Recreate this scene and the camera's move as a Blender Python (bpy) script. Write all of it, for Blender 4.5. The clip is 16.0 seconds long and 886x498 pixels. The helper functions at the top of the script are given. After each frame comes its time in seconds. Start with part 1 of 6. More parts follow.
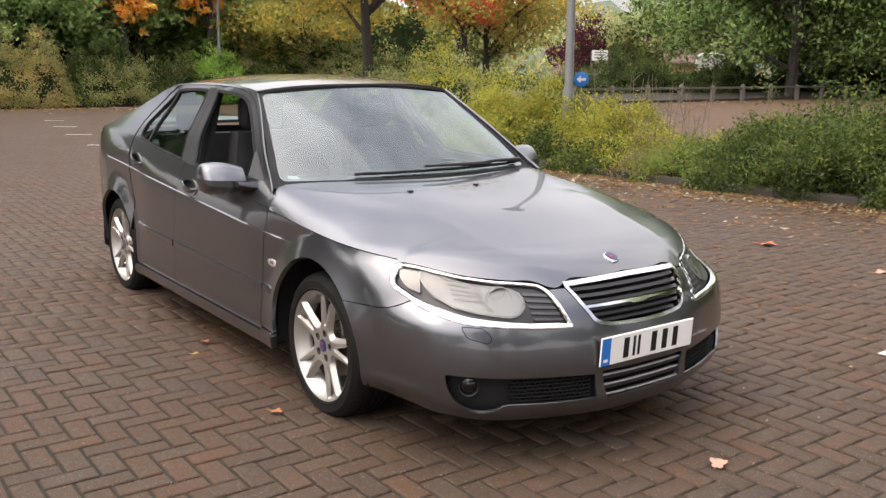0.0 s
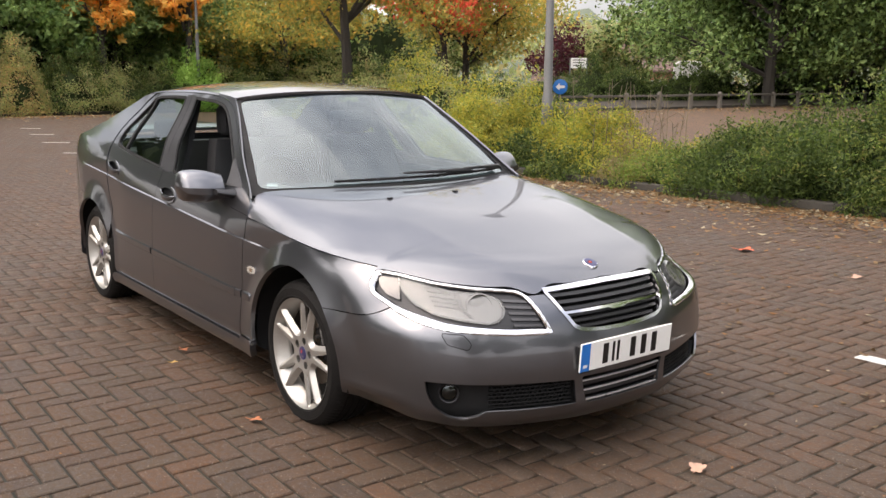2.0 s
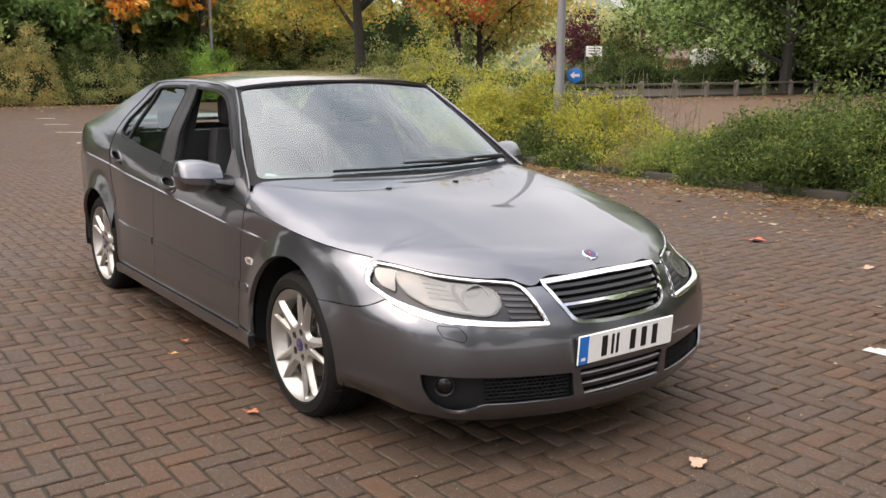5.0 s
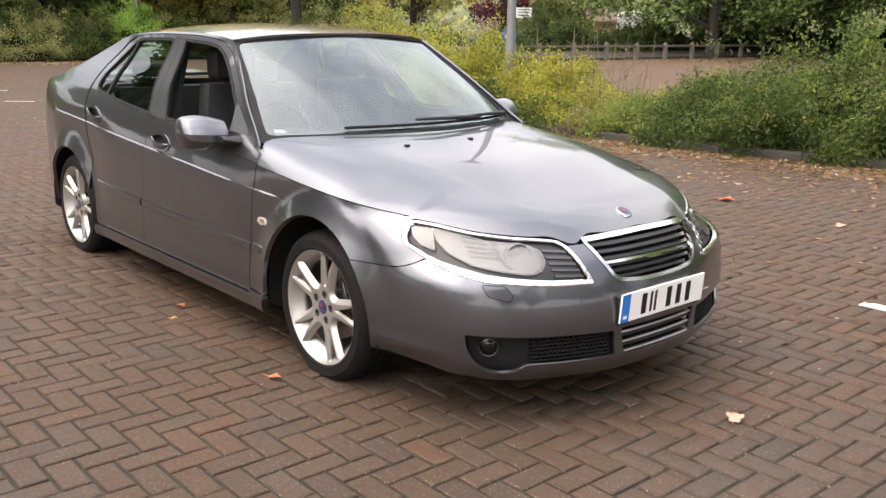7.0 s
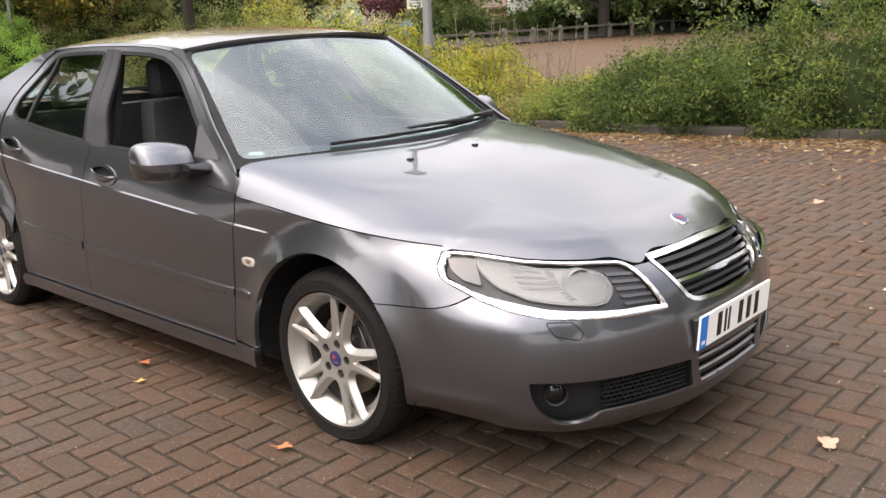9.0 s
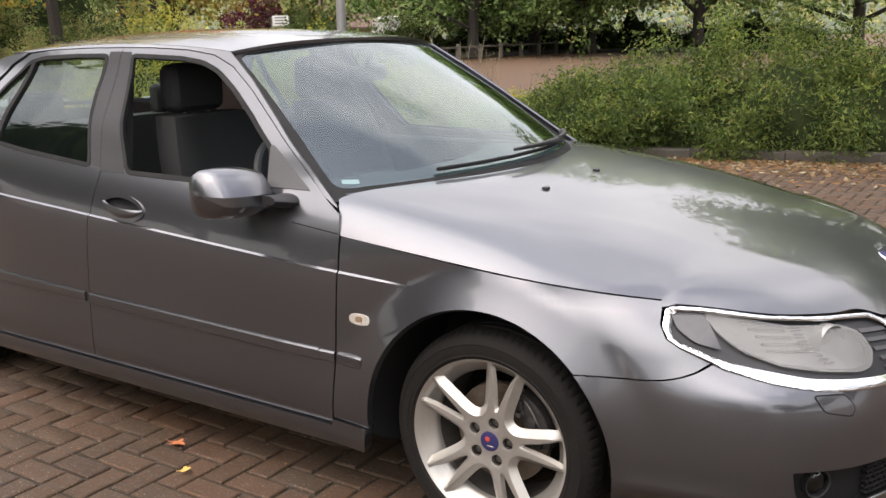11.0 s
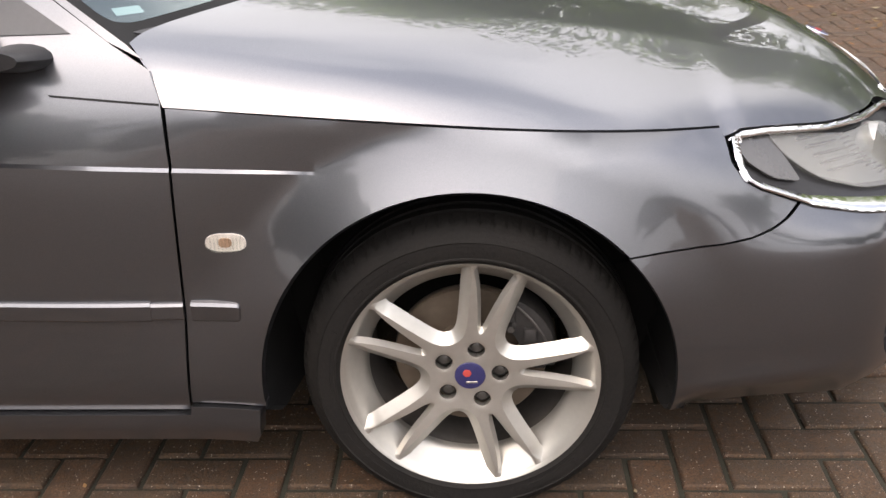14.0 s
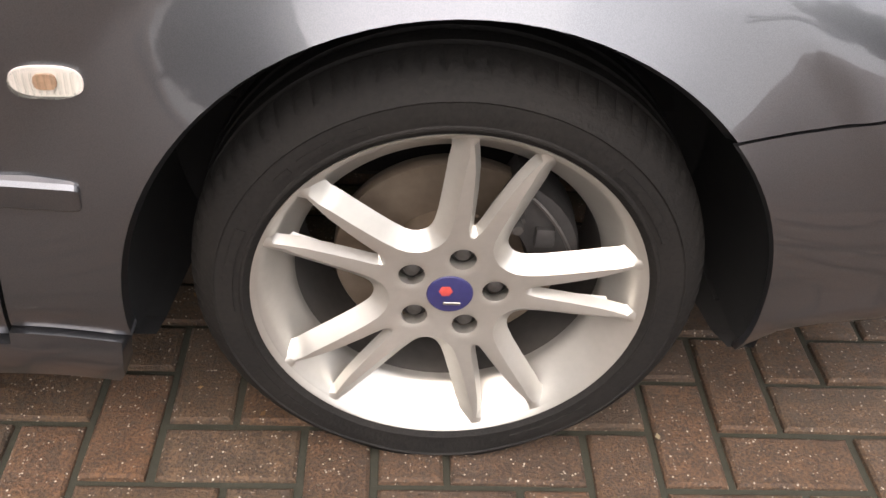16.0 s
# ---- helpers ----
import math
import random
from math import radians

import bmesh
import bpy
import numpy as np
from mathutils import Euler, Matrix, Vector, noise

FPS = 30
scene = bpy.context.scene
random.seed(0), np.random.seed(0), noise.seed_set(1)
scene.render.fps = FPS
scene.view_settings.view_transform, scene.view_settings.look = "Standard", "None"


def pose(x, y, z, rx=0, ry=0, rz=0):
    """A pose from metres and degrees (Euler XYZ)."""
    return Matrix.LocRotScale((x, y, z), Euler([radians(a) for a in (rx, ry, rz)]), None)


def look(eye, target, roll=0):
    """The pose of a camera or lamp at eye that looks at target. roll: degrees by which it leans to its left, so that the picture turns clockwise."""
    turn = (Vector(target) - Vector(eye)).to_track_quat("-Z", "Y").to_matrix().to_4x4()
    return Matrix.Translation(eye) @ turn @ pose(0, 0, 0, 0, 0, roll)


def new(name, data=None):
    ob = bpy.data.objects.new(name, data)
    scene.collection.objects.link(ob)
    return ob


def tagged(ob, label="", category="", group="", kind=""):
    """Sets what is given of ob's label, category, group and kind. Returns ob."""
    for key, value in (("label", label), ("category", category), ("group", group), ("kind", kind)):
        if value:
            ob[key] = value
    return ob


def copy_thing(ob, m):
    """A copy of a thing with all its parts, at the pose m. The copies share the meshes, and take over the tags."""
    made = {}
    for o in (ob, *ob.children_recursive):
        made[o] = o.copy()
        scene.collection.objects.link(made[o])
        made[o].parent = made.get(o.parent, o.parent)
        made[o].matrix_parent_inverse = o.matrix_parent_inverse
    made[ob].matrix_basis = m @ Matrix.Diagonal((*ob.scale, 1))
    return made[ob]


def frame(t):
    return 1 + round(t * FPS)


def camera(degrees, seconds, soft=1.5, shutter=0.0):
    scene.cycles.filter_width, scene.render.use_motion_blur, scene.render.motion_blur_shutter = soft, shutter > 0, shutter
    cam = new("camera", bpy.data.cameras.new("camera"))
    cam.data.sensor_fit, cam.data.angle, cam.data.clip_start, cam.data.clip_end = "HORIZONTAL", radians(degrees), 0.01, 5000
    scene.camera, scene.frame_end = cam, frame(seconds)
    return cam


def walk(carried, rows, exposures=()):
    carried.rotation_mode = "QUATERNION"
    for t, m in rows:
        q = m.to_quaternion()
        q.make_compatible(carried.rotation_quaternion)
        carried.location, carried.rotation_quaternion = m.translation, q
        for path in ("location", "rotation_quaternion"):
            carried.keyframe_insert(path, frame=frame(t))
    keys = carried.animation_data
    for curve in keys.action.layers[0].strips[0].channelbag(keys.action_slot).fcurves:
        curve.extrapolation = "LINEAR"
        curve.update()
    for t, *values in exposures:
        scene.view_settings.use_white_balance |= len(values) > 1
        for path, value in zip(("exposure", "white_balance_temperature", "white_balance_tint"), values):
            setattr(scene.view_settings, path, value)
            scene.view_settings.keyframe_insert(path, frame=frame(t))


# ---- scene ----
import functools

cam = camera(51.5, 16.0)
# seconds, eye, target, roll
PATH = [
    (0, (3.306, -2.626, 1.446), (1.717, -1.476, 1.055), 0.4),
    (0.5, (3.303, -2.625, 1.45), (1.71, -1.475, 1.074), 0.7),
    (1, (3.299, -2.622, 1.447), (1.721, -1.446, 1.091), 0.9),
    (1.5, (3.303, -2.623, 1.444), (1.744, -1.422, 1.084), 0.6),
    (2, (3.31, -2.625, 1.444), (1.744, -1.439, 1.069), 0.4),
    (2.5, (3.309, -2.628, 1.442), (1.721, -1.472, 1.067), 0.3),
    (3, (3.309, -2.63, 1.442), (1.715, -1.48, 1.073), 0.4),
    (3.5, (3.31, -2.63, 1.443), (1.721, -1.476, 1.065), 0.4),
    (5.8, (3.313, -2.501, 1.435), (1.742, -1.334, 1.023), 0.1),
    (6, (3.273, -2.516, 1.428), (1.722, -1.322, 1.016), 0.2),
    (6.5, (3.124, -2.665, 1.411), (1.63, -1.41, 0.973), 0.9),
    (7, (2.991, -2.816, 1.404), (1.525, -1.541, 0.928), 0.9),
    (7.5, (2.828, -2.836, 1.387), (1.38, -1.537, 0.924), -0.1),
    (8, (2.565, -2.759, 1.401), (1.17, -1.396, 0.957), -2.2),
    (8.5, (2.43, -2.723, 1.399), (1.074, -1.335, 0.915), -2.8),
    (9, (2.281, -2.753, 1.406), (0.963, -1.331, 0.912), -2.5),
    (9.2, (2.161, -2.779, 1.369), (0.862, -1.335, 0.89), -2.2),
    (11.3, (1.008, -2.845, 1.364), (-0.005, -1.183, 0.904), -0.4),
    (11.5, (0.898, -2.888, 1.354), (-0.066, -1.198, 0.892), 0.4),
    (12, (0.648, -3.001, 1.362), (-0.17, -1.261, 0.81), 2.7),
    (12.5, (0.498, -2.886, 1.291), (-0.208, -1.143, 0.611), 1.7),
    (13, (0.323, -2.646, 1.307), (-0.35, -0.953, 0.483), -2.0),
    (13.5, (0.169, -2.464, 1.279), (-0.351, -0.74, 0.408), -4.0),
    (14, (0.045, -2.271, 1.217), (-0.064, -0.467, 0.36), -2.2),
    (14.5, (-0.009, -2.059, 1.136), (-0.074, -0.298, 0.19), -1.9),
    (15, (-0.048, -1.78, 1.062), (-0.058, -0.132, -0.072), -0.4),
    (15.5, (-0.062, -1.685, 1.049), (-0.022, -0.103, -0.175), 1.6),
    (16, (-0.075, -1.672, 1.03), (0.043, -0.13, -0.239), 4.4),
]
walk(cam, [(t, look(eye, target, roll)) for t, eye, target, roll in PATH], ((0.0, 0.38, 6700, 15), (3.5, 0.35, 6700, 15), (6.0, 0.37, 6700, 15), (6.5, 0.39, 6700, 15), (7.0, 0.67, 6700, 15), (7.5, 0.71, 6700, 15), (8.0, 0.51, 6700, 15), (8.5, 0.47, 6700, 15), (9.0, 0.66, 6700, 15), (11.5, 0.44, 6700, 15), (12.5, 0.49, 6700, 15), (13.0, 0.52, 6700, 15), (13.5, 0.85, 6700, 15), (14.0, 0.59, 6700, 15), (14.5, 0.47, 6700, 15), (15.0, 0.49, 6700, 15), (15.5, 0.82, 6700, 15), (16.0, 1.04, 6700, 15)))
# ---------------------------------------------------------------- light
world = bpy.data.worlds.new("sky")
scene.world = world
world.use_nodes = True
wn, wl = world.node_tree.nodes, world.node_tree.links
wn.clear()
sky = wn.new("ShaderNodeTexSky")
sky.sky_type = "NISHITA"
sky.sun_disc = False
sky.sun_elevation, sky.sun_rotation = radians(59), radians(201)
sky.air_density, sky.dust_density, sky.ozone_density = 1.0, 5.0, 1.0
# cloud cover: a soft grey-white veil with thinner places where the blue shows
coords = wn.new("ShaderNodeTexCoord")
clouds = wn.new("ShaderNodeTexNoise")
clouds.inputs["Scale"].default_value, clouds.inputs["Detail"].default_value = 1.7, 5
ramp = wn.new("ShaderNodeValToRGB")
ramp.color_ramp.elements[0].position, ramp.color_ramp.elements[0].color = 0.38, (0.25, 0.25, 0.25, 1)
ramp.color_ramp.elements[1].position, ramp.color_ramp.elements[1].color = 0.60, (1.0, 1.0, 1.0, 1)
veil = wn.new("ShaderNodeMix")
veil.data_type = "RGBA"
veil.inputs["B"].default_value = (11.0, 11.1, 11.3, 1)
back = wn.new("ShaderNodeBackground")
back.inputs["Strength"].default_value = 0.14
wout = wn.new("ShaderNodeOutputWorld")
wl.new(coords.outputs["Generated"], clouds.inputs["Vector"])
wl.new(clouds.outputs["Fac"], ramp.inputs["Fac"])
wl.new(ramp.outputs["Color"], veil.inputs["Factor"])
wl.new(sky.outputs["Color"], veil.inputs["A"])
# an overcast sky is brightest high up, towards the sun
towards = wn.new("ShaderNodeVectorMath")
towards.operation = "DOT_PRODUCT"
towards.inputs[1].default_value = Vector((0.0, -1.5, 9)).normalized()
rise = wn.new("ShaderNodeMapRange")
rise.interpolation_type = "SMOOTHSTEP"
rise.inputs["From Min"].default_value, rise.inputs["From Max"].default_value = 0.20, 1.00
rise.inputs["To Min"].default_value, rise.inputs["To Max"].default_value = 0.86, 2.15
shade = wn.new("ShaderNodeVectorMath")
shade.operation = "SCALE"
wl.new(coords.outputs["Generated"], towards.inputs[0])
wl.new(towards.outputs["Value"], rise.inputs["Value"])
wl.new(veil.outputs["Result"], shade.inputs[0])
wl.new(rise.outputs["Result"], shade.inputs["Scale"])
wl.new(shade.outputs["Vector"], back.inputs["Color"])
wl.new(back.outputs["Background"], wout.inputs["Surface"])

sun = new("sun", bpy.data.lights.new("sun", "SUN"))
sun.data.energy, sun.data.angle, sun.data.color = 1.0, radians(90), (1.0, 0.93, 0.83)
sun.matrix_world = look((-1.5, -4.0, 7.0), (0, 0, 0))

# ---------------------------------------------------------------- materials
class Nodes:
    """A node material with short-hand for its links."""

    def __init__(self, name):
        self.mat = bpy.data.materials.new(name)
        self.mat.use_nodes = True
        self.n, self.l = self.mat.node_tree.nodes, self.mat.node_tree.links
        self.bsdf = self.n["Principled BSDF"]

    def add(self, kind, **values):
        node = self.n.new(kind)
        for key, value in values.items():
            node.inputs[key.replace("_", " ")].default_value = value
        return node

    def link(self, a, b):
        self.l.new(a, b)

    def coords(self, scale=(1, 1, 1), space="Object"):
        c, m = self.n.new("ShaderNodeTexCoord"), self.n.new("ShaderNodeMapping")
        m.inputs["Scale"].default_value = scale
        self.link(c.outputs[space], m.inputs["Vector"])
        return m.outputs["Vector"]

    def noise(self, scale, detail=4, rough=0.55, vector=None):
        node = self.add("ShaderNodeTexNoise", Scale=scale, Detail=detail, Roughness=rough)
        self.link(vector if vector is not None else self.coords(), node.inputs["Vector"])
        return node.outputs["Fac"]

    def ramp(self, fac, *stops):
        node = self.n.new("ShaderNodeValToRGB")
        while len(node.color_ramp.elements) < len(stops):
            node.color_ramp.elements.new(0.5)
        for e, (p, c) in zip(node.color_ramp.elements, stops):
            e.position, e.color = p, (*c, 1) if len(c) == 3 else c
        self.link(fac, node.inputs["Fac"])
        return node.outputs["Color"]

    def mix(self, fac, a, b, blend="MIX"):
        node = self.n.new("ShaderNodeMix")
        node.data_type, node.blend_type = "RGBA", blend
        for value, slot in ((fac, "Factor"), (a, "A"), (b, "B")):
            if isinstance(value, (int, float)):
                node.inputs[slot].default_value = value
            elif isinstance(value, tuple):
                node.inputs[slot].default_value = (*value, 1)
            else:
                self.link(value, node.inputs[slot])
        return node.outputs["Result"]

    def bump(self, height, strength=0.3, distance=0.01):
        node = self.add("ShaderNodeBump", Strength=strength, Distance=distance)
        self.link(height, node.inputs["Height"])
        self.link(node.outputs["Normal"], self.bsdf.inputs["Normal"])

    def set(self, **values):
        for key, value in values.items():
            slot = self.bsdf.inputs[key.replace("_", " ")]
            if isinstance(value, (int, float)):
                slot.default_value = value
            elif isinstance(value, tuple):
                slot.default_value = (*value, 1)
            else:
                self.link(value, slot)
        return self


def simple(name, colour, rough=0.5, metal=0.0, grain=0.12, scale=60, bump=0.0, **more):
    """A plain surface with grain at two scales."""
    m = Nodes(name)
    fine, broad = m.noise(scale), m.noise(scale / 12, 3)
    lo, hi = tuple(c * (1 - grain) for c in colour), tuple(min(1, c * (1 + grain)) for c in colour)
    col = m.mix(0.5, m.ramp(fine, (0.3, lo), (0.7, hi)), m.ramp(broad, (0.3, lo), (0.7, hi)))
    m.set(Base_Color=col, Metallic=metal, Roughness=m.ramp(broad, (0.3, (rough * 0.85,) * 3), (0.7, (min(1, rough * 1.15),) * 3)), **more)
    if bump:
        m.bump(fine, bump, 0.002)
    return m.mat


def paint_material():
    m = Nodes("grey_metallic_paint")
    flake = m.add("ShaderNodeTexVoronoi", Scale=900)
    m.link(m.coords(), flake.inputs["Vector"])
    broad = m.noise(3.0, 4)
    col = m.mix(0.25, (0.124, 0.128, 0.138), m.ramp(flake.outputs["Distance"], (0.1, (0.190, 0.190, 0.205)), (0.7, (0.082, 0.082, 0.090))))
    col = m.mix(m.ramp(broad, (0.35, (0, 0, 0)), (0.75, (0.10, 0.10, 0.10))), col, (0.145, 0.138, 0.130))
    m.set(Base_Color=col, Metallic=0.92, Roughness=0.30, Coat_Weight=1.0, Coat_Roughness=0.022, Coat_IOR=1.5)
    return m.mat


PAINT = paint_material()
CHROME = simple("chrome", (0.85, 0.85, 0.86), 0.13, 1.0, 0.02, 40)
BLACK = simple("black_plastic", (0.012, 0.012, 0.013), 0.45, 0, 0.2, 120, 0.1)
RUBBER = simple("black_rubber_seal", (0.008, 0.008, 0.008), 0.7, 0, 0.2, 120, Specular_IOR_Level=0.25)
DUSTY = simple("brake_dusted_alloy", (0.055, 0.050, 0.045), 0.7, 0.2, 0.3, 60)
DARK = simple("dark_underbody", (0.006, 0.006, 0.006), 0.9, 0, 0.2, 30)
ALLOY = simple("silver_alloy", (0.43, 0.415, 0.38), 0.38, 0.75, 0.06, 90)
DISC = simple("brake_disc_steel", (0.135, 0.105, 0.078), 0.5, 0.4, 0.45, 22)
CALIPER = simple("cast_iron_caliper", (0.035, 0.033, 0.032), 0.6, 0.3, 0.35, 90, 0.3)
SEAT = simple("charcoal_seat_cloth", (0.011, 0.011, 0.012), 0.8, 0, 0.25, 12)
TRIM = simple("dark_interior_trim", (0.018, 0.019, 0.021), 0.7, 0, 0.2, 9)
PLATE = simple("plate_white", (0.80, 0.79, 0.74), 0.35, 0, 0.03, 50)
BLUE = simple("plate_blue", (0.014, 0.16, 0.52), 0.35, 0, 0.05, 50)
INK = simple("plate_black_ink", (0.008, 0.008, 0.008), 0.4, 0, 0.1, 60)
LAMP_SILVER = simple("lamp_reflector", (0.30, 0.30, 0.29), 0.36, 0.5, 0.1, 50)
LAMP_GREY = simple("smoked_corner_lens", (0.045, 0.043, 0.041), 0.18, 0.1, 0.15, 60, Coat_Weight=1.0)
FIN_GREY = simple("lamp_fin_plastic", (0.050, 0.050, 0.052), 0.42, 0, 0.1, 120)
BADGE_BLUE = simple("badge_blue", (0.024, 0.024, 0.085), 0.32, 0, 0.2, 120)
BADGE_RED = simple("badge_red", (0.40, 0.055, 0.045), 0.4, 0, 0.3, 160)
DULL_NUT = simple("dull_nut_steel", (0.10, 0.095, 0.09), 0.5, 0.8, 0.2, 200)
SATIN = simple("satin_silver_trim", (0.62, 0.62, 0.63), 0.32, 0.6, 0.04, 60)
STEEL = simple("dull_steel", (0.22, 0.21, 0.20), 0.45, 0.9, 0.15, 100)
AMBER = simple("amber_bulb", (0.33, 0.20, 0.13), 0.4, 0, 0.45, 160)
SAIL = simple("grey_plastic_sail", (0.050, 0.050, 0.052), 0.5, 0, 0.1, 120, 0.1)
PILLAR = simple("satin_black_pillar_film", (0.020, 0.020, 0.021), 0.5, 0, 0.1, 60, Specular_IOR_Level=0.3)
WHITE_LABEL = simple("paper_label", (0.45, 0.47, 0.46), 0.6, 0, 0.04, 60)


def glass_material(name, tint, alpha, rough=0.0, gain=1.0):
    """Thin car glass: mostly clear, tinted, with true reflections."""
    m = Nodes(name)
    out = m.n["Material Output"]
    clear, gloss = m.add("ShaderNodeBsdfTransparent"), m.add("ShaderNodeBsdfGlossy", Roughness=rough)
    clear.inputs["Color"].default_value = (*tint, 1)
    gloss.inputs["Color"].default_value = (0.88, 0.96, 0.96, 1)
    facing = m.add("ShaderNodeLayerWeight", Blend=0.5)
    bend, fres = m.n.new("ShaderNodeMath"), m.n.new("ShaderNodeMath")
    bend.operation, fres.operation = "POWER", "MULTIPLY_ADD"
    bend.inputs[1].default_value = 5.0
    fres.inputs[1].default_value, fres.inputs[2].default_value = 0.94, 0.06
    m.link(facing.outputs["Facing"], bend.inputs[0])
    m.link(bend.outputs[0], fres.inputs[0])
    mult = m.n.new("ShaderNodeMath")
    mult.operation = "MULTIPLY_ADD"
    mult.inputs[1].default_value, mult.inputs[2].default_value = gain, alpha
    mult.use_clamp = True
    both = m.n.new("ShaderNodeMixShader")
    m.link(fres.outputs[0], mult.inputs[0])
    m.link(mult.outputs[0], both.inputs["Fac"])
    m.link(clear.outputs[0], both.inputs[1])
    m.link(gloss.outputs[0], both.inputs[2])
    m.link(both.outputs[0], out.inputs["Surface"])
    return m.mat


GLASS = glass_material("tinted_car_glass", (0.64, 0.74, 0.69), 0.0)
SCREEN = glass_material("windscreen_glass", (0.60, 0.74, 0.74), 0.05, 0.0, 1.25)
LENS = glass_material("lamp_lens", (0.93, 0.94, 0.93), 0.0)


def milky_lens():
    """Weathered headlamp plastic: a thin grey haze under a clear gloss."""
    m = Nodes("hazed_headlamp_lens")
    m.set(Base_Color=m.ramp(m.noise(14, 4), (0.3, (0.15, 0.15, 0.138)), (0.7, (0.21, 0.21, 0.195))), Roughness=0.16, Coat_Weight=1.0, Coat_Roughness=0.045)
    clear, both = m.add("ShaderNodeBsdfTransparent"), m.n.new("ShaderNodeMixShader")
    both.inputs["Fac"].default_value = 0.62
    m.link(clear.outputs[0], both.inputs[1])
    m.link(m.bsdf.outputs[0], both.inputs[2])
    m.link(both.outputs[0], m.n["Material Output"].inputs["Surface"])
    return m.mat


MILKY = milky_lens()
LENS_DIM = glass_material("smoked_lens", (0.30, 0.29, 0.28), 0.0)


def tyre_material():
    m = Nodes("tyre_rubber")
    fine, broad = m.noise(140, 5), m.noise(9, 4)
    col = m.mix(m.ramp(broad, (0.35, (0, 0, 0)), (0.8, (0.3, 0.3, 0.3))), m.ramp(fine, (0.3, (0.006, 0.0058, 0.0056)), (0.7, (0.012, 0.011, 0.010))), (0.022, 0.019, 0.016))
    m.set(Base_Color=col, Roughness=0.75, Specular_IOR_Level=0.16)
    m.bump(fine, 0.45, 0.003)
    return m.mat


TYRE = tyre_material()


def brick_material(name, island):
    m = Nodes(name)
    pick = m.n.new("ShaderNodeNewGeometry").outputs["Random Per Island"] if island else m.n.new("ShaderNodeObjectInfo").outputs["Random"]
    tone = m.ramp(pick, (0.0, (0.068, 0.041, 0.024)), (0.25, (0.093, 0.052, 0.027)), (0.5, (0.079, 0.049, 0.027)), (0.75, (0.110, 0.058, 0.029)), (1.0, (0.084, 0.056, 0.034)))
    world_at = m.n.new("ShaderNodeNewGeometry").outputs["Position"]
    grit = m.add("ShaderNodeTexVoronoi", Scale=165.0, Randomness=1.0)
    m.link(world_at, grit.inputs["Vector"])
    fine, mid, broad = m.noise(240, 4, 0.7, world_at), m.noise(38, 4, 0.6, world_at), m.noise(0.9, 5, 0.6, world_at)
    col = m.mix(0.75, tone, m.ramp(fine, (0.38, (0.10, 0.09, 0.08)), (0.60, (1.05, 1.0, 0.95))), "MULTIPLY")
    col = m.mix(0.75, col, m.ramp(mid, (0.3, (0.42, 0.41, 0.40)), (0.7, (1.50, 1.46, 1.40))), "MULTIPLY")
    col = m.mix(m.ramp(broad, (0.42, (0, 0, 0)), (0.72, (0.45, 0.45, 0.45))), col, (0.060, 0.052, 0.044))
    speck = m.ramp(grit.outputs["Distance"], (0.20, (1, 1, 1)), (0.30, (0, 0, 0)))
    rare = m.ramp(m.noise(95, 2, 0.5, world_at), (0.53, (0, 0, 0)), (0.64, (0.9, 0.9, 0.9)))
    col = m.mix(m.mix(1.0, speck, rare, "MULTIPLY"), col, (0.40, 0.36, 0.29))
    m.set(Base_Color=col, Specular_IOR_Level=0.38, Roughness=m.ramp(mid, (0.3, (0.50,) * 3), (0.7, (0.85,) * 3)))
    m.bump(m.mix(0.5, fine, mid), 1.0, 0.008)
    return m.mat


BRICK_ONE, BRICK_MANY = brick_material("paving_brick", False), brick_material("paving_bricks_far", True)


def ground_material():
    """Sandy, mossy joint filling; far off the brick courses themselves."""
    m = Nodes("paving_joint_sand")
    world_at = m.n.new("ShaderNodeNewGeometry").outputs["Position"]
    fine, broad = m.noise(160, 5, 0.6, world_at), m.noise(0.7, 5, 0.6, world_at)
    col = m.mix(broad, m.ramp(fine, (0.3, (0.008, 0.007, 0.005)), (0.7, (0.022, 0.019, 0.014))), (0.022, 0.023, 0.012))
    m.set(Base_Color=col, Roughness=0.95)
    m.bump(fine, 0.5, 0.004)
    return m.mat


SAND = ground_material()


def leaf_material(name, *tones, rough=0.5):
    """Leaves whose colour varies from one to the next and over the crown."""
    m = Nodes(name)
    geo = m.n.new("ShaderNodeNewGeometry")
    stops = [(k / max(1, len(tones) - 1), t) for k, t in enumerate(tones)]
    col = m.ramp(geo.outputs["Random Per Island"], *stops)
    broad = m.noise(0.8, 3, 0.6, geo.outputs["Position"])
    col = m.mix(0.8, col, m.ramp(broad, (0.3, (0.7, 0.7, 0.7)), (0.7, (1.5, 1.5, 1.42))), "MULTIPLY")
    m.set(Base_Color=col, Roughness=rough, Specular_IOR_Level=0.25)
    out = m.n["Material Output"]
    thin, both = m.n.new("ShaderNodeBsdfTranslucent"), m.n.new("ShaderNodeMixShader")
    m.link(col, thin.inputs["Color"])
    both.inputs["Fac"].default_value = 0.5
    m.link(m.bsdf.outputs[0], both.inputs[1])
    m.link(thin.outputs[0], both.inputs[2])
    m.link(both.outputs[0], out.inputs["Surface"])
    return m.mat


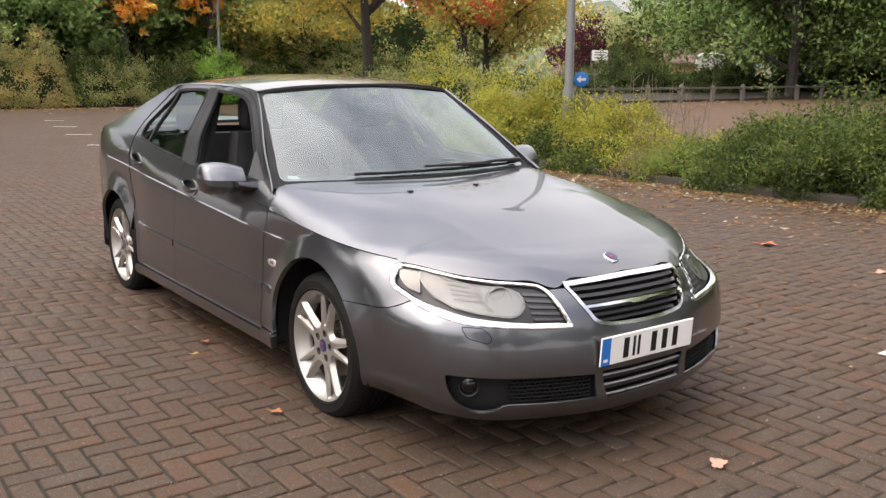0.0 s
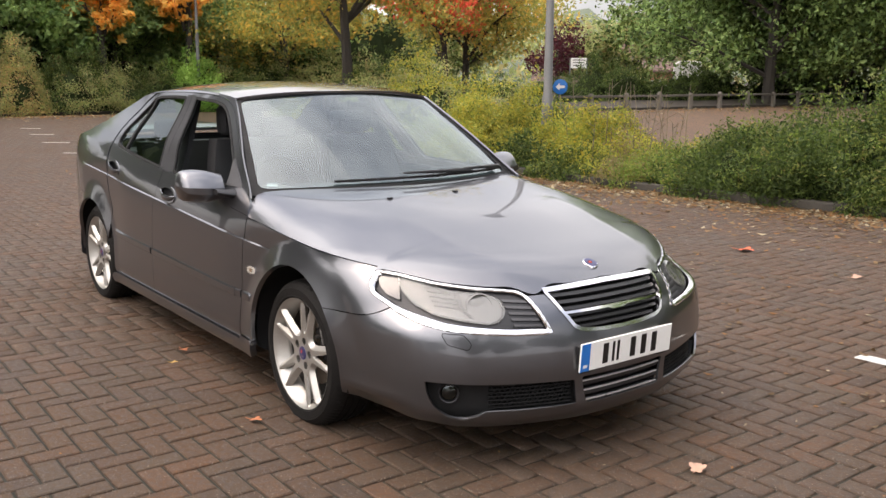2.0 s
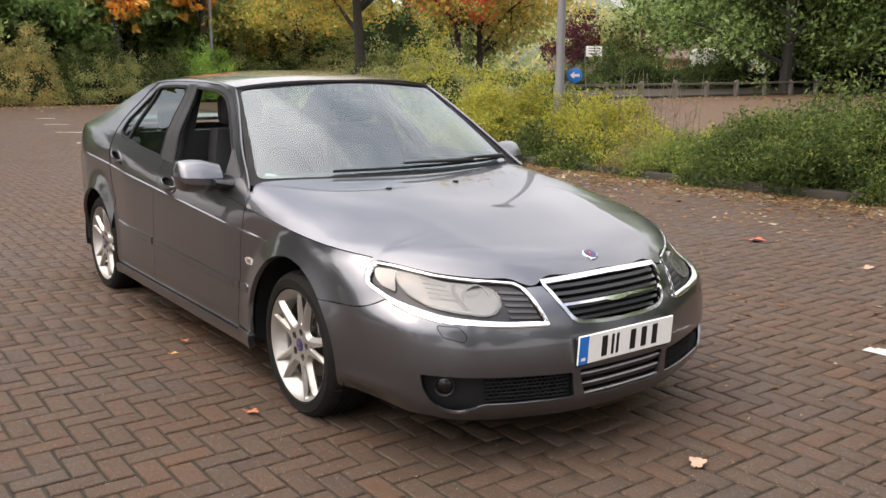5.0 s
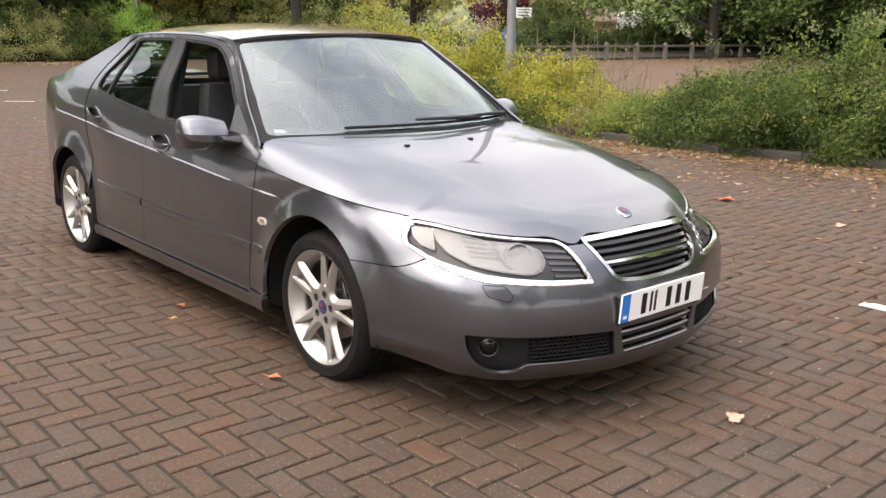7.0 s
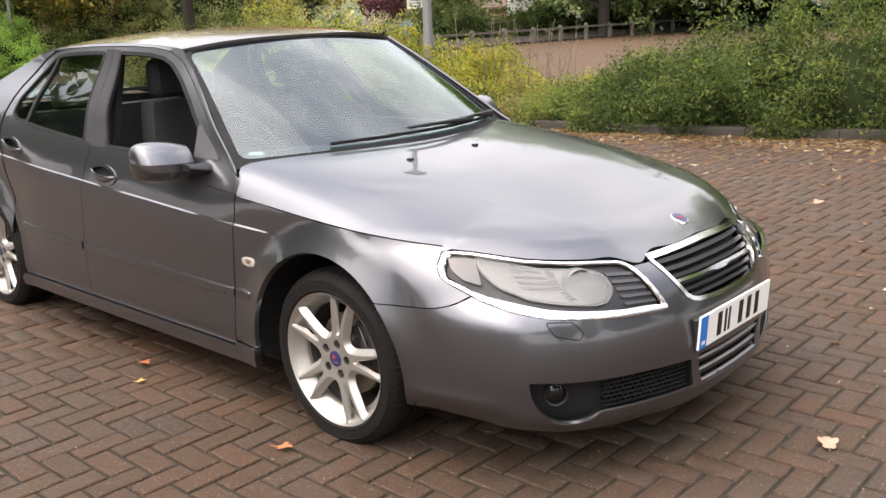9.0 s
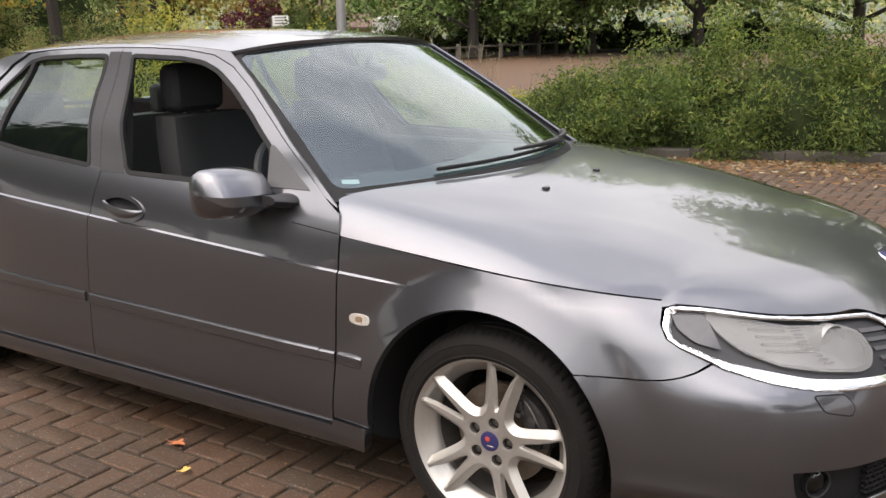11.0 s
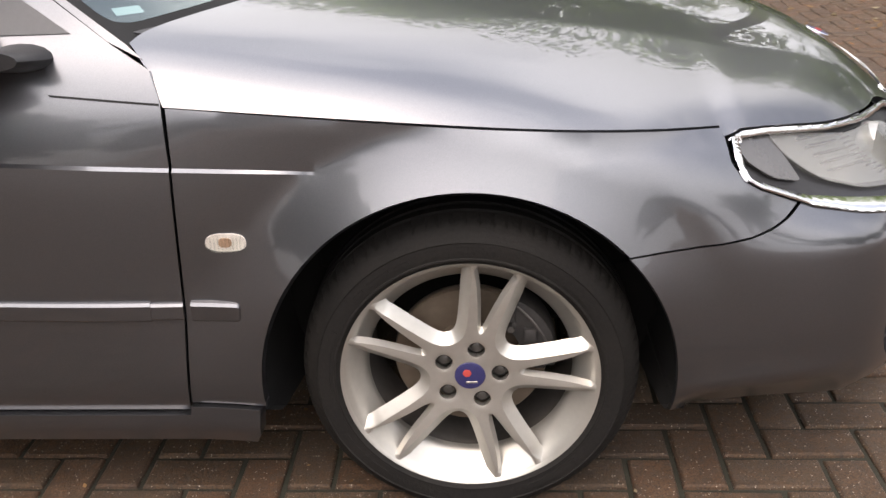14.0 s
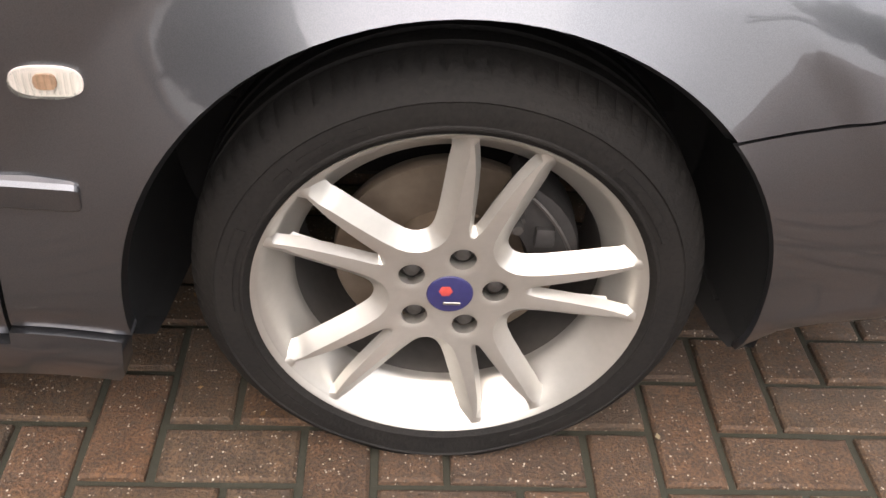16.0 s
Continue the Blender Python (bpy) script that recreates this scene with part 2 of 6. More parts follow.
def far_paving():
    """Brick courses seen from afar."""
    m = Nodes("far_brick_paving")
    where = m.n.new("ShaderNodeNewGeometry").outputs["Position"]
    rows = m.add("ShaderNodeTexBrick", Scale=1.0, Mortar_Size=0.006, Brick_Width=0.2, Row_Height=0.1)
    for slot, c in (("Color1", (0.115, 0.072, 0.045)), ("Color2", (0.140, 0.083, 0.051)), ("Mortar", (0.035, 0.030, 0.024))):
        rows.inputs[slot].default_value = (*c, 1)
    m.link(where, rows.inputs["Vector"])
    broad, fine = m.noise(0.6, 5, 0.6, where), m.noise(60, 4, 0.6, where)
    col = m.mix(0.7, rows.outputs["Color"], m.ramp(fine, (0.3, (0.5, 0.5, 0.5)), (0.7, (1.3, 1.28, 1.25))), "MULTIPLY")
    col = m.mix(m.ramp(broad, (0.42, (0, 0, 0)), (0.72, (0.45, 0.45, 0.45))), col, (0.075, 0.062, 0.050))
    m.set(Base_Color=col, Roughness=0.75, Specular_IOR_Level=0.2)
    return m.mat


FAR_PAVING = far_paving()
REPEATER = simple("repeater_reflector", (0.66, 0.60, 0.55), 0.34, 0.35, 0.12, 120)
BARK = simple("grey_brown_bark", (0.036, 0.030, 0.024), 0.9, 0, 0.4, 25, 0.6)
SOIL = simple("dark_soil", (0.035, 0.026, 0.018), 0.95, 0, 0.4, 18, 0.6)
KERB = simple("concrete_kerb", (0.036, 0.031, 0.023), 0.85, 0, 0.3, 40, 0.4)
POST = simple("painted_steel_post", (0.15, 0.15, 0.145), 0.5, 0.2, 0.1, 20)
WHITE_PAINT = simple("worn_white_road_paint", (0.46, 0.45, 0.42), 0.75, 0, 0.55, 70, 0.3)
TIMBER = simple("weathered_timber", (0.085, 0.075, 0.060), 0.85, 0, 0.3, 30, 0.4)

# ---------------------------------------------------------------- mesh tools
def spline(xs, ys):
    """A natural cubic spline through the given points; straight on beyond its ends."""
    xs, ys = np.array(xs, float), np.array(ys, float)
    if xs[0] > xs[-1]:
        xs, ys = xs[::-1], ys[::-1]
    n, h = len(xs), np.diff(xs)
    a, b = np.eye(n), np.zeros(n)
    for i in range(1, n - 1):
        a[i, i - 1], a[i, i], a[i, i + 1] = h[i - 1], 2 * (h[i - 1] + h[i]), h[i]
        b[i] = 6 * ((ys[i + 1] - ys[i]) / h[i] - (ys[i] - ys[i - 1]) / h[i - 1])
    m = np.linalg.solve(a, b)

    def at(x):
        x = np.asarray(x, float)
        i = np.clip(np.searchsorted(xs, x) - 1, 0, n - 2)
        d = np.clip(x, xs[0], xs[-1]) - xs[i]
        k = (ys[i + 1] - ys[i]) / h[i] - h[i] * (2 * m[i] + m[i + 1]) / 6
        y = ys[i] + k * d + m[i] / 2 * d**2 + (m[i + 1] - m[i]) / (6 * h[i]) * d**3
        lo = (ys[1] - ys[0]) / h[0] - h[0] * m[1] / 6
        hi = (ys[-1] - ys[-2]) / h[-1] + h[-1] * m[-2] / 6
        return y + np.minimum(0, x - xs[0]) * lo + np.maximum(0, x - xs[-1]) * hi

    return at


def step(a, b, x):
    t = np.clip((np.asarray(x, float) - a) / (b - a), 0, 1)
    return t * t * (3 - 2 * t)


def mesh(name, verts, faces, material, parent=None, smooth=True, label="", sharp=()):
    me = bpy.data.meshes.new(name)
    me.from_pydata([tuple(map(float, v)) for v in verts], [], [tuple(map(int, f)) for f in faces])
    me.materials.append(material)
    if smooth:
        me.polygons.foreach_set("use_smooth", [True] * len(me.polygons))
    if sharp:
        keys = {frozenset(e) for e in sharp}
        for e in me.edges:
            e.use_edge_sharp = frozenset(e.vertices) in keys
    me.update()
    ob = new(name, me)
    if parent is not None:
        ob.parent = parent
    if label:
        tagged(ob, label)
    return ob


def part(name, bm, material, parent, label="", smooth_angle=35):
    """Links a bmesh as one mesh object under a thing or under a part."""
    bmesh.ops.recalc_face_normals(bm, faces=bm.faces)
    me = bpy.data.meshes.new(name)
    limit = radians(smooth_angle)
    for f in bm.faces:
        f.smooth = True
    for e in bm.edges:
        if len(e.link_faces) == 2 and e.calc_face_angle(0) > limit:
            e.smooth = False
    bm.to_mesh(me)
    bm.free()
    me.materials.append(material)
    ob = new(name, me)
    if parent is not None:
        ob.parent = parent
    if label:
        tagged(ob, label)
    return ob


def resample(loop, gap, closed=True):
    """The outline's corners kept, with points between them at most gap apart."""
    out, n = [], len(loop)
    for i in range(n if closed else n - 1):
        a, b = np.array(loop[i], float), np.array(loop[(i + 1) % n], float)
        k = max(1, int(math.ceil(np.linalg.norm(b - a) / gap)))
        out += [tuple(a + (b - a) * j / k) for j in range(k)]
    if not closed:
        out.append(tuple(loop[-1]))
    return out


def rounded(loop, radius, n=4):
    """The outline with its corners rounded; radius: one for all, or one each."""
    out, size = [], len(loop)
    for i, p in enumerate(loop):
        p, a, b = np.array(p, float), np.array(loop[i - 1], float), np.array(loop[(i + 1) % size], float)
        r = radius[i] if isinstance(radius, (list, tuple)) else radius
        da, db = np.linalg.norm(a - p), np.linalg.norm(b - p)
        r = min(r, 0.45 * da, 0.45 * db)
        if r < 1e-4:
            out.append(tuple(p))
            continue
        s, e = p + (a - p) / da * r, p + (b - p) / db * r
        out += [tuple((1 - t) ** 2 * s + 2 * t * (1 - t) * p + t * t * e) for t in np.linspace(0, 1, n + 1)]
    return out


def shrink(loop, d):
    """The outline moved inwards by d (outwards where d is negative)."""
    pts = np.array(loop, float)
    area = 0.5 * np.sum(pts[:, 0] * np.roll(pts[:, 1], -1) - np.roll(pts[:, 0], -1) * pts[:, 1])
    a, b = pts - np.roll(pts, 1, 0), np.roll(pts, -1, 0) - pts
    na, nb = [np.stack([-v[:, 1], v[:, 0]], 1) / np.maximum(1e-9, np.linalg.norm(v, axis=1))[:, None] for v in (a, b)]
    n = na + nb
    n = n / np.maximum(0.35, (n * n).sum(1) / 2)[:, None]
    return [tuple(p) for p in pts + n * d * (1 if area > 0 else -1)]


def inside(loop, pts):
    loop, pts = np.array(loop), np.array(pts)
    x, y = pts[:, 0], pts[:, 1]
    hit = np.zeros(len(pts), bool)
    for (x0, y0), (x1, y1) in zip(loop, np.roll(loop, -1, 0)):
        if y0 == y1:
            continue
        hit ^= ((y0 > y) != (y1 > y)) & (x < (x1 - x0) * (y - y0) / (y1 - y0) + x0)
    return hit


def clear_of(lines, pts, d):
    keep = np.ones(len(pts), bool)
    for line, closed in lines:
        q = np.array(line)
        for a, b in zip(q if closed else q[:-1], np.roll(q, -1, 0) if closed else q[1:]):
            v = b - a
            t = np.clip(((pts - a) @ v) / max(1e-12, v @ v), 0, 1)
            keep &= np.linalg.norm(pts - a - t[:, None] * v, axis=1) > d
    return keep


def fitted(p):
    """The body's drawing set true to the car as it stands."""
    p = np.array(p, float)
    p[..., 0] -= 0.045 * step(0.90, 0.72, np.abs(p[..., 1]))
    p[..., 2] = 0.986 * p[..., 2] - 0.0165
    p[..., 1] -= 0.015 * step(0.85, 0.5, np.abs(p[..., 1])) * step(0.2, 0.8, p[..., 0])
    return p


def sheet(name, outline, surface, out, material, parent=None, gap=0.03, depth=0.012, holes=(), lines=(), label="", lift=0.0, body=True):
    """A panel: the outline (with holes) in two parameters, laid on surface(u, v), with its edges turned inwards by depth.
    out: a rough outward direction."""
    loops = [resample(outline, gap)] + [resample(h, gap) for h in holes]
    pts, edges = [], []
    for loop in loops:
        k = len(pts)
        pts += loop
        edges += [(k + i, k + (i + 1) % len(loop)) for i in range(len(loop))]
    extra = [resample(line, gap, False) for line in lines]
    for line in extra:
        k = len(pts)
        pts += line
        edges += [(k + i, k + i + 1) for i in range(len(line) - 1)]
    ring = np.array(loops[0])
    lo, hi = ring.min(0), ring.max(0)
    gu, gv = np.arange(lo[0], hi[0], gap), np.arange(lo[1], hi[1], gap * 0.87)
    grid = np.array([(u + (gap / 2 if j % 2 else 0), v) for j, v in enumerate(gv) for u in gu])
    grid = grid[inside(ring, grid)]
    for h in loops[1:]:
        grid = grid[~inside(h, grid)]
    if len(grid):
        grid = grid[clear_of([(q, True) for q in loops] + [(q, False) for q in extra], grid, gap * 0.45)]
    pts += [tuple(p) for p in grid]
    from mathutils.geometry import delaunay_2d_cdt
    line_from = sum(len(q) for q in loops)
    flat, mesh_edges, tris, _, edge_from, _ = delaunay_2d_cdt([Vector(p) for p in pts], edges, [], 0, 1e-6)
    uv = np.array([tuple(p) for p in flat])
    tris = np.array([tuple(t) for t in tris])
    mid = uv[tris].mean(1)
    keep = inside(ring, mid)
    for h in loops[1:]:
        keep &= ~inside(h, mid)
    p0, p1, p2 = uv[tris[:, 0]], uv[tris[:, 1]], uv[tris[:, 2]]
    area = np.abs((p1[:, 0] - p0[:, 0]) * (p2[:, 1] - p0[:, 1]) - (p1[:, 1] - p0[:, 1]) * (p2[:, 0] - p0[:, 0]))
    longest = np.maximum.reduce([((a - b) ** 2).sum(1) for a, b in ((p0, p1), (p1, p2), (p2, p0))])
    keep &= area > 0.004 * longest
    tris = tris[keep]
    xyz = np.array(np.broadcast_arrays(*surface(uv[:, 0], uv[:, 1]))).T
    xyz = fitted(xyz) if body else xyz
    n = np.cross(xyz[tris[:, 1]] - xyz[tris[:, 0]], xyz[tris[:, 2]] - xyz[tris[:, 0]])
    if (n.sum(0) @ np.array(out)) < 0:
        tris, n = tris[:, ::-1], -n
    normal = np.zeros_like(xyz)
    for k in range(3):
        np.add.at(normal, tris[:, k], n)
    normal /= np.maximum(1e-12, np.linalg.norm(normal, axis=1))[:, None]
    xyz = xyz + normal * lift
    count = {}
    for a, b, c in tris:
        for e in ((a, b), (b, c), (c, a)):
            count[e] = 1
    border = [e for e in count if (e[1], e[0]) not in count]
    rim, verts, faces = {}, list(xyz), [tuple(t) for t in tris]
    sharp = [tuple(e) for e, src in zip(mesh_edges, edge_from) if any(line_from <= i < len(edges) for i in src)]
    for a, b in border:
        for v in (a, b):
            if v not in rim:
                rim[v] = len(verts)
                verts.append(xyz[v] - normal[v] * depth)
        faces.append((b, a, rim[a], rim[b]))
        sharp.append((int(a), int(b)))
    return mesh(name, verts, faces, material, parent, True, label, sharp)


def loft(rings, closed=True, caps=True):
    """A bmesh skin over rings of equally many points."""
    bm = bmesh.new()
    rows = [[bm.verts.new(tuple(map(float, p))) for p in ring] for ring in rings]
    n = len(rings[0])
    for r, s in zip(rows, rows[1:]):
        for i in range(n if closed else n - 1):
            bm.faces.new((r[i], r[(i + 1) % n], s[(i + 1) % n], s[i]))
    if caps and closed:
        bm.faces.new(rows[0][::-1])
        bm.faces.new(rows[-1])
    return bm


def lathe(profile, n=64, y0=0.0, closed=False):
    """A bmesh turned about the y axis from (radius, y) points."""
    rings = [[(r * math.cos(2 * math.pi * k / n), y0 + y, r * math.sin(2 * math.pi * k / n)) for k in range(n)] for r, y in profile]
    if closed:
        rings.append(rings[0])
    bm = loft(rings, True, False)
    bmesh.ops.remove_doubles(bm, verts=bm.verts, dist=1e-6)
    return bm


def box(lo, hi, bevel=0.0, segments=2, bm=None):
    bm2 = bmesh.new()
    bmesh.ops.create_cube(bm2, size=1)
    lo, hi = Vector(lo), Vector(hi)
    for v in bm2.verts:
        v.co = Vector([(lo[i] + hi[i]) / 2 + v.co[i] * (hi[i] - lo[i]) for i in range(3)])
    if bevel:
        bmesh.ops.bevel(bm2, geom=bm2.edges[:], offset=bevel, segments=segments, affect="EDGES", profile=0.6)
    if bm is None:
        return bm2
    me = bpy.data.meshes.new("tmp")
    bm2.to_mesh(me)
    bm.from_mesh(me)
    bpy.data.meshes.remove(me)
    bm2.free()
    return bm


def tube(points, radii, n=10, bm=None):
    """Tapered tube along points, joined into bm."""
    bm = bm or bmesh.new()
    pts = [Vector(p) for p in points]
    rows = []
    for i, p in enumerate(pts):
        d = (pts[min(i + 1, len(pts) - 1)] - pts[max(i - 1, 0)]).normalized()
        a = d.orthogonal().normalized() if i == 0 else (rows_a - d * rows_a.dot(d)).normalized()
        rows_a, b = a, d.cross(a)
        rows.append([bm.verts.new(p + (a * math.cos(2 * math.pi * k / n) + b * math.sin(2 * math.pi * k / n)) * radii[i]) for k in range(n)])
    for r, s in zip(rows, rows[1:]):
        for k in range(n):
            bm.faces.new((r[k], r[(k + 1) % n], s[(k + 1) % n], s[k]))
    bm.faces.new(rows[0][::-1])
    bm.faces.new(rows[-1])
    return bm


def thing(name, label, category, m=None, group="", kind=""):
    ob = new(name)
    ob.empty_display_size = 0.1
    if m is not None:
        ob.matrix_world = m
    return tagged(ob, label, category, group, kind)

# ---------------------------------------------------------------- the car's shape
# x forwards from the front axle, y to its left, z up from the paving
HUB_Z, AXLE = 0.303, -2.700
PLAN = [(1.080, 0.0), (1.078, 0.10), (1.070, 0.20), (1.052, 0.29), (1.025, 0.37), (0.983, 0.46), (0.925, 0.555), (0.855, 0.64), (0.770, 0.72),
        (0.670, 0.785), (0.560, 0.835), (0.440, 0.868), (0.300, 0.886), (0.120, 0.894), (-0.200, 0.897), (-0.900, 0.897), (-1.600, 0.897), (-2.200, 0.895),
        (-2.700, 0.884), (-3.100, 0.850), (-3.380, 0.785), (-3.560, 0.680), (-3.650, 0.540), (-3.695, 0.360), (-3.710, 0.0)]
arc = np.concatenate([[0], np.cumsum(np.linalg.norm(np.diff(np.array(PLAN), axis=0), axis=1))])
plan_x, plan_y = spline(arc, [p[0] for p in PLAN]), spline(arc, [p[1] for p in PLAN])
fine_s = np.linspace(0, arc[-1], 3000)
fine_x, fine_y = plan_x(fine_s), plan_y(fine_s)


def half_at(x):
    """The body's greatest half width at x."""
    return np.interp(-np.asarray(x), -fine_x, fine_y)


def s_of_x(x):
    return np.interp(-np.asarray(x), -fine_x, fine_s)


def corner(s, z):
    """How far the bumper's corner swells out beyond the plan, below the lamps."""
    return 0.060 * np.exp(-(((s - 0.78) / 0.27) ** 2)) * step(0.635, 0.545, z)


def front_x(y):
    """The nose's reach at y from the middle."""
    n = len(fine_s) // 3
    return np.interp(np.abs(y), fine_y[:n], fine_x[:n])


LEAN_Z = [0.14, 0.19, 0.24, 0.30, 0.38, 0.45, 0.50, 0.545, 0.60, 0.635, 0.67, 0.70, 0.735, 0.76, 0.80, 0.845, 0.885, 0.91, 0.927, 0.945, 0.955]
LEAN_D = [0.085, 0.036, 0.003, 0.003, 0.000, 0.005, 0.014, 0.028, 0.050, 0.074, 0.112, 0.150, 0.200, 0.250, 0.40, 0.60, 0.80, 0.98, 1.13, 1.32, 1.50]
lean = spline(LEAN_Z, LEAN_D)
dome = spline(LEAN_D[6:], LEAN_Z[6:])
width_at = spline([0.14, 0.18, 0.21, 0.25, 0.29, 0.36, 0.47, 0.60, 0.70, 0.78, 0.83, 0.88, 0.93, 1.00, 1.12, 1.25, 1.34, 1.365, 1.385, 1.40],
                  [0.800, 0.838, 0.858, 0.882, 0.893, 0.897, 0.897, 0.896, 0.889, 0.872, 0.854, 0.830, 0.802, 0.770, 0.714, 0.652, 0.606, 0.592, 0.572, 0.545])
TOP_W = 0.897


def crease_z(x):
    return 0.716 - 0.0610 * (np.asarray(x) + 0.22)


def flare(x, z):
    """The blisters round the wheel arches."""
    total = 0.0
    for cx, amount in ((0.0, 0.044), (AXLE, 0.034)):
        r = np.hypot(x - cx, z - HUB_Z)
        near = np.exp(-((x - cx) / 0.52) ** 4)
        up = step(0.30, 0.56, z)
        fade = np.clip((0.486 - r) / 0.106, 0, 1.05)
        total = total + near * amount * (fade - 0.06 * np.sin(fade * 3.14)) * (0.35 + 0.65 * up)
    return total


def side(x, z):
    """The flank: half width at x and z."""
    x, z = np.asarray(x, float), np.asarray(z, float)
    up = step(0.50, 0.74, z) * step(1.30, 1.02, z)
    zz = z - 0.061 * np.clip(-(x + 0.22), 0, 4) * up
    k = step(-1.2, -0.3, x)
    w = half_at(x + k * np.clip(lean(z), 0, 0.225)) * width_at(zz) / TOP_W
    for cx in (0.0, AXLE):
        w = w - np.exp(-((x - cx) / 0.50) ** 4) * step(0.30, 0.56, z) * np.clip(w - 0.864, 0, 1) * 0.85
    ledge = np.clip((crease_z(x) + 0.0025 - z) / 0.005, 0, 1) * step(-0.20, -0.42, x) * step(-3.2, -2.9, x)
    lip = (0.008 * np.exp(-(((z - 0.302) / 0.012) ** 2)) - 0.026 * step(0.299, 0.235, z)) * step(0.36, 0.44, x)
    swell = corner(s_of_x(x), z) * step(0.30, 0.42, x)
    return w + flare(x, z) + 0.0065 * ledge + lip + swell


def flank(sign):
    return lambda x, z: (x, sign * side(x, z), z)


def nose(depth=0.0):
    """The front end: s along the plan from the middle (positive: the driver's side), z up; set back by depth."""
    def at(s, z):
        q = np.abs(s)
        x = plan_x(q) - np.clip(lean(z), -0.1, 0.36)
        y = plan_y(q) * np.minimum(1, width_at(np.minimum(z, 0.7)) / TOP_W)
        along = np.array([plan_x(q + 0.01) - plan_x(q - 0.01), plan_y(q + 0.01) - plan_y(q - 0.01)])
        along = along / np.hypot(*along)
        push = corner(q, z)
        x, y = x + push * along[1], y - push * along[0]
        k = step(0.74, 0.84, plan_y(q))
        y = y * (1 - k) + side(np.minimum(x, 0.75), z) * k
        return x - depth * step(0.9, 0.6, plan_y(q)), -(y - depth * step(0.4, 0.8, plan_y(q))) * np.sign(s), z
    return at


shut_z = spline([-0.52, -0.487, -0.20, 0.10, 0.30, 0.42, 0.483], [0.837, 0.834, 0.807, 0.782, 0.766, 0.754, 0.747])


def shut_y(x):
    return side(x, shut_z(x))


edge_top = spline([0.0, 0.20, 0.285, 0.322, 0.36, 0.396, 0.46, 0.535, 0.64, 0.725, 0.776], [0.698, 0.695, 0.690, 0.674, 0.673, 0.690, 0.697, 0.703, 0.7165, 0.738, 0.748])


def bonnet_z(x, y):
    x, y = np.asarray(x, float), np.abs(np.asarray(y, float))
    d = front_x(y) - x
    z = dome(np.clip(d, 0.02, 1.5))
    ys = shut_y(np.minimum(x, 0.483))
    fall = np.clip(dome(np.clip(front_x(ys) - x, 0.02, 1.5)) - shut_z(np.minimum(x, 0.483)), 0, 1)
    p = 4 + 13 * np.clip((0.4 - x) / 0.9, 0, 1) ** 2
    drop = fall * np.clip(y / (ys - 0.004), 0, 1.05) ** p * step(0.66, 0.50, x)
    off = y - (0.365 + 0.185 * (0.865 - x))
    ridge = 0.0050 * np.exp(-np.sqrt(off**2 + 0.012**2) / 0.045) * step(0.95, 0.80, x) * step(-0.05, 0.35, x)
    return z - drop + ridge


def bonnet(x, y):
    return x, y, bonnet_z(x, y)


def screen_base(y):
    return -0.262 - 0.270 * (np.asarray(y) / 0.77) ** 2


def roof(x, y):
    x, y = np.asarray(x, float), np.asarray(y, float)
    ridge = roof_ridge(x)
    return x, y, ridge - 0.050 * np.abs(y / roof_half(x)) ** 2.6


def roof_half(x):
    return side(x, roof_ridge(x) - 0.050)


roof_ridge = spline([-0.95, -1.10, -1.35, -1.70, -2.05, -2.40, -2.50], [1.378, 1.400, 1.420, 1.430, 1.420, 1.390, 1.374])

car = thing("car", "grey metallic four-door saloon car parked on brick paving, driver's window down", "car")

GAP = 0.0017
FRONT_DOOR = [(-0.512, 0.262), (-0.494, 0.448), (-0.480, 0.725), (-0.480, 0.84), (-0.490, 0.890), (-0.545, 0.928), (-0.66, 1.022), (-0.80, 1.130), (-0.94, 1.230),
              (-1.06, 1.302), (-1.16, 1.338), (-1.30, 1.356), (-1.48, 1.364), (-1.648, 1.366), (-1.600, 1.14), (-1.553, 0.94), (-1.585, 0.789), (-1.612, 0.506), (-1.625, 0.262)]
FRONT_WINDOW = [(-0.770, 0.938), (-0.780, 1.055), (-0.900, 1.150), (-1.02, 1.232), (-1.12, 1.288), (-1.20, 1.315), (-1.32, 1.330), (-1.583, 1.340), (-1.500, 1.10), (-1.420, 0.948)]
REAR_DOOR = [(-1.625, 0.262), (-1.612, 0.506), (-1.585, 0.789), (-1.553, 0.94), (-1.600, 1.14), (-1.648, 1.366), (-1.85, 1.366), (-2.08, 1.360), (-2.20, 1.348), (-2.29, 1.300),
             (-2.40, 1.180), (-2.452, 1.070), (-2.455, 1.000), (-2.440, 0.90), (-2.400, 0.76), (-2.330, 0.64), (-2.355, 0.57), (-2.300, 0.455), (-2.285, 0.36), (-2.290, 0.262)]
REAR_WINDOW = [(-1.615, 0.960), (-1.700, 1.200), (-1.718, 1.340), (-1.90, 1.340), (-2.10, 1.333), (-2.19, 1.316), (-2.28, 1.230), (-2.36, 1.120), (-2.372, 1.055), (-2.33, 1.030), (-2.00, 0.992)]


def arch(cx, r, a0, a1, n=28, crown=0.0):
    """A wheel arch's edge; crown: how much higher it stands over the wheel than before and behind it."""
    out = []
    for a in np.radians(np.linspace(a0, a1, n)):
        q = r + crown * max(0.0, math.sin(a)) ** 1.5
        out.append((cx + q * math.cos(a), HUB_Z + q * math.sin(a)))
    return out


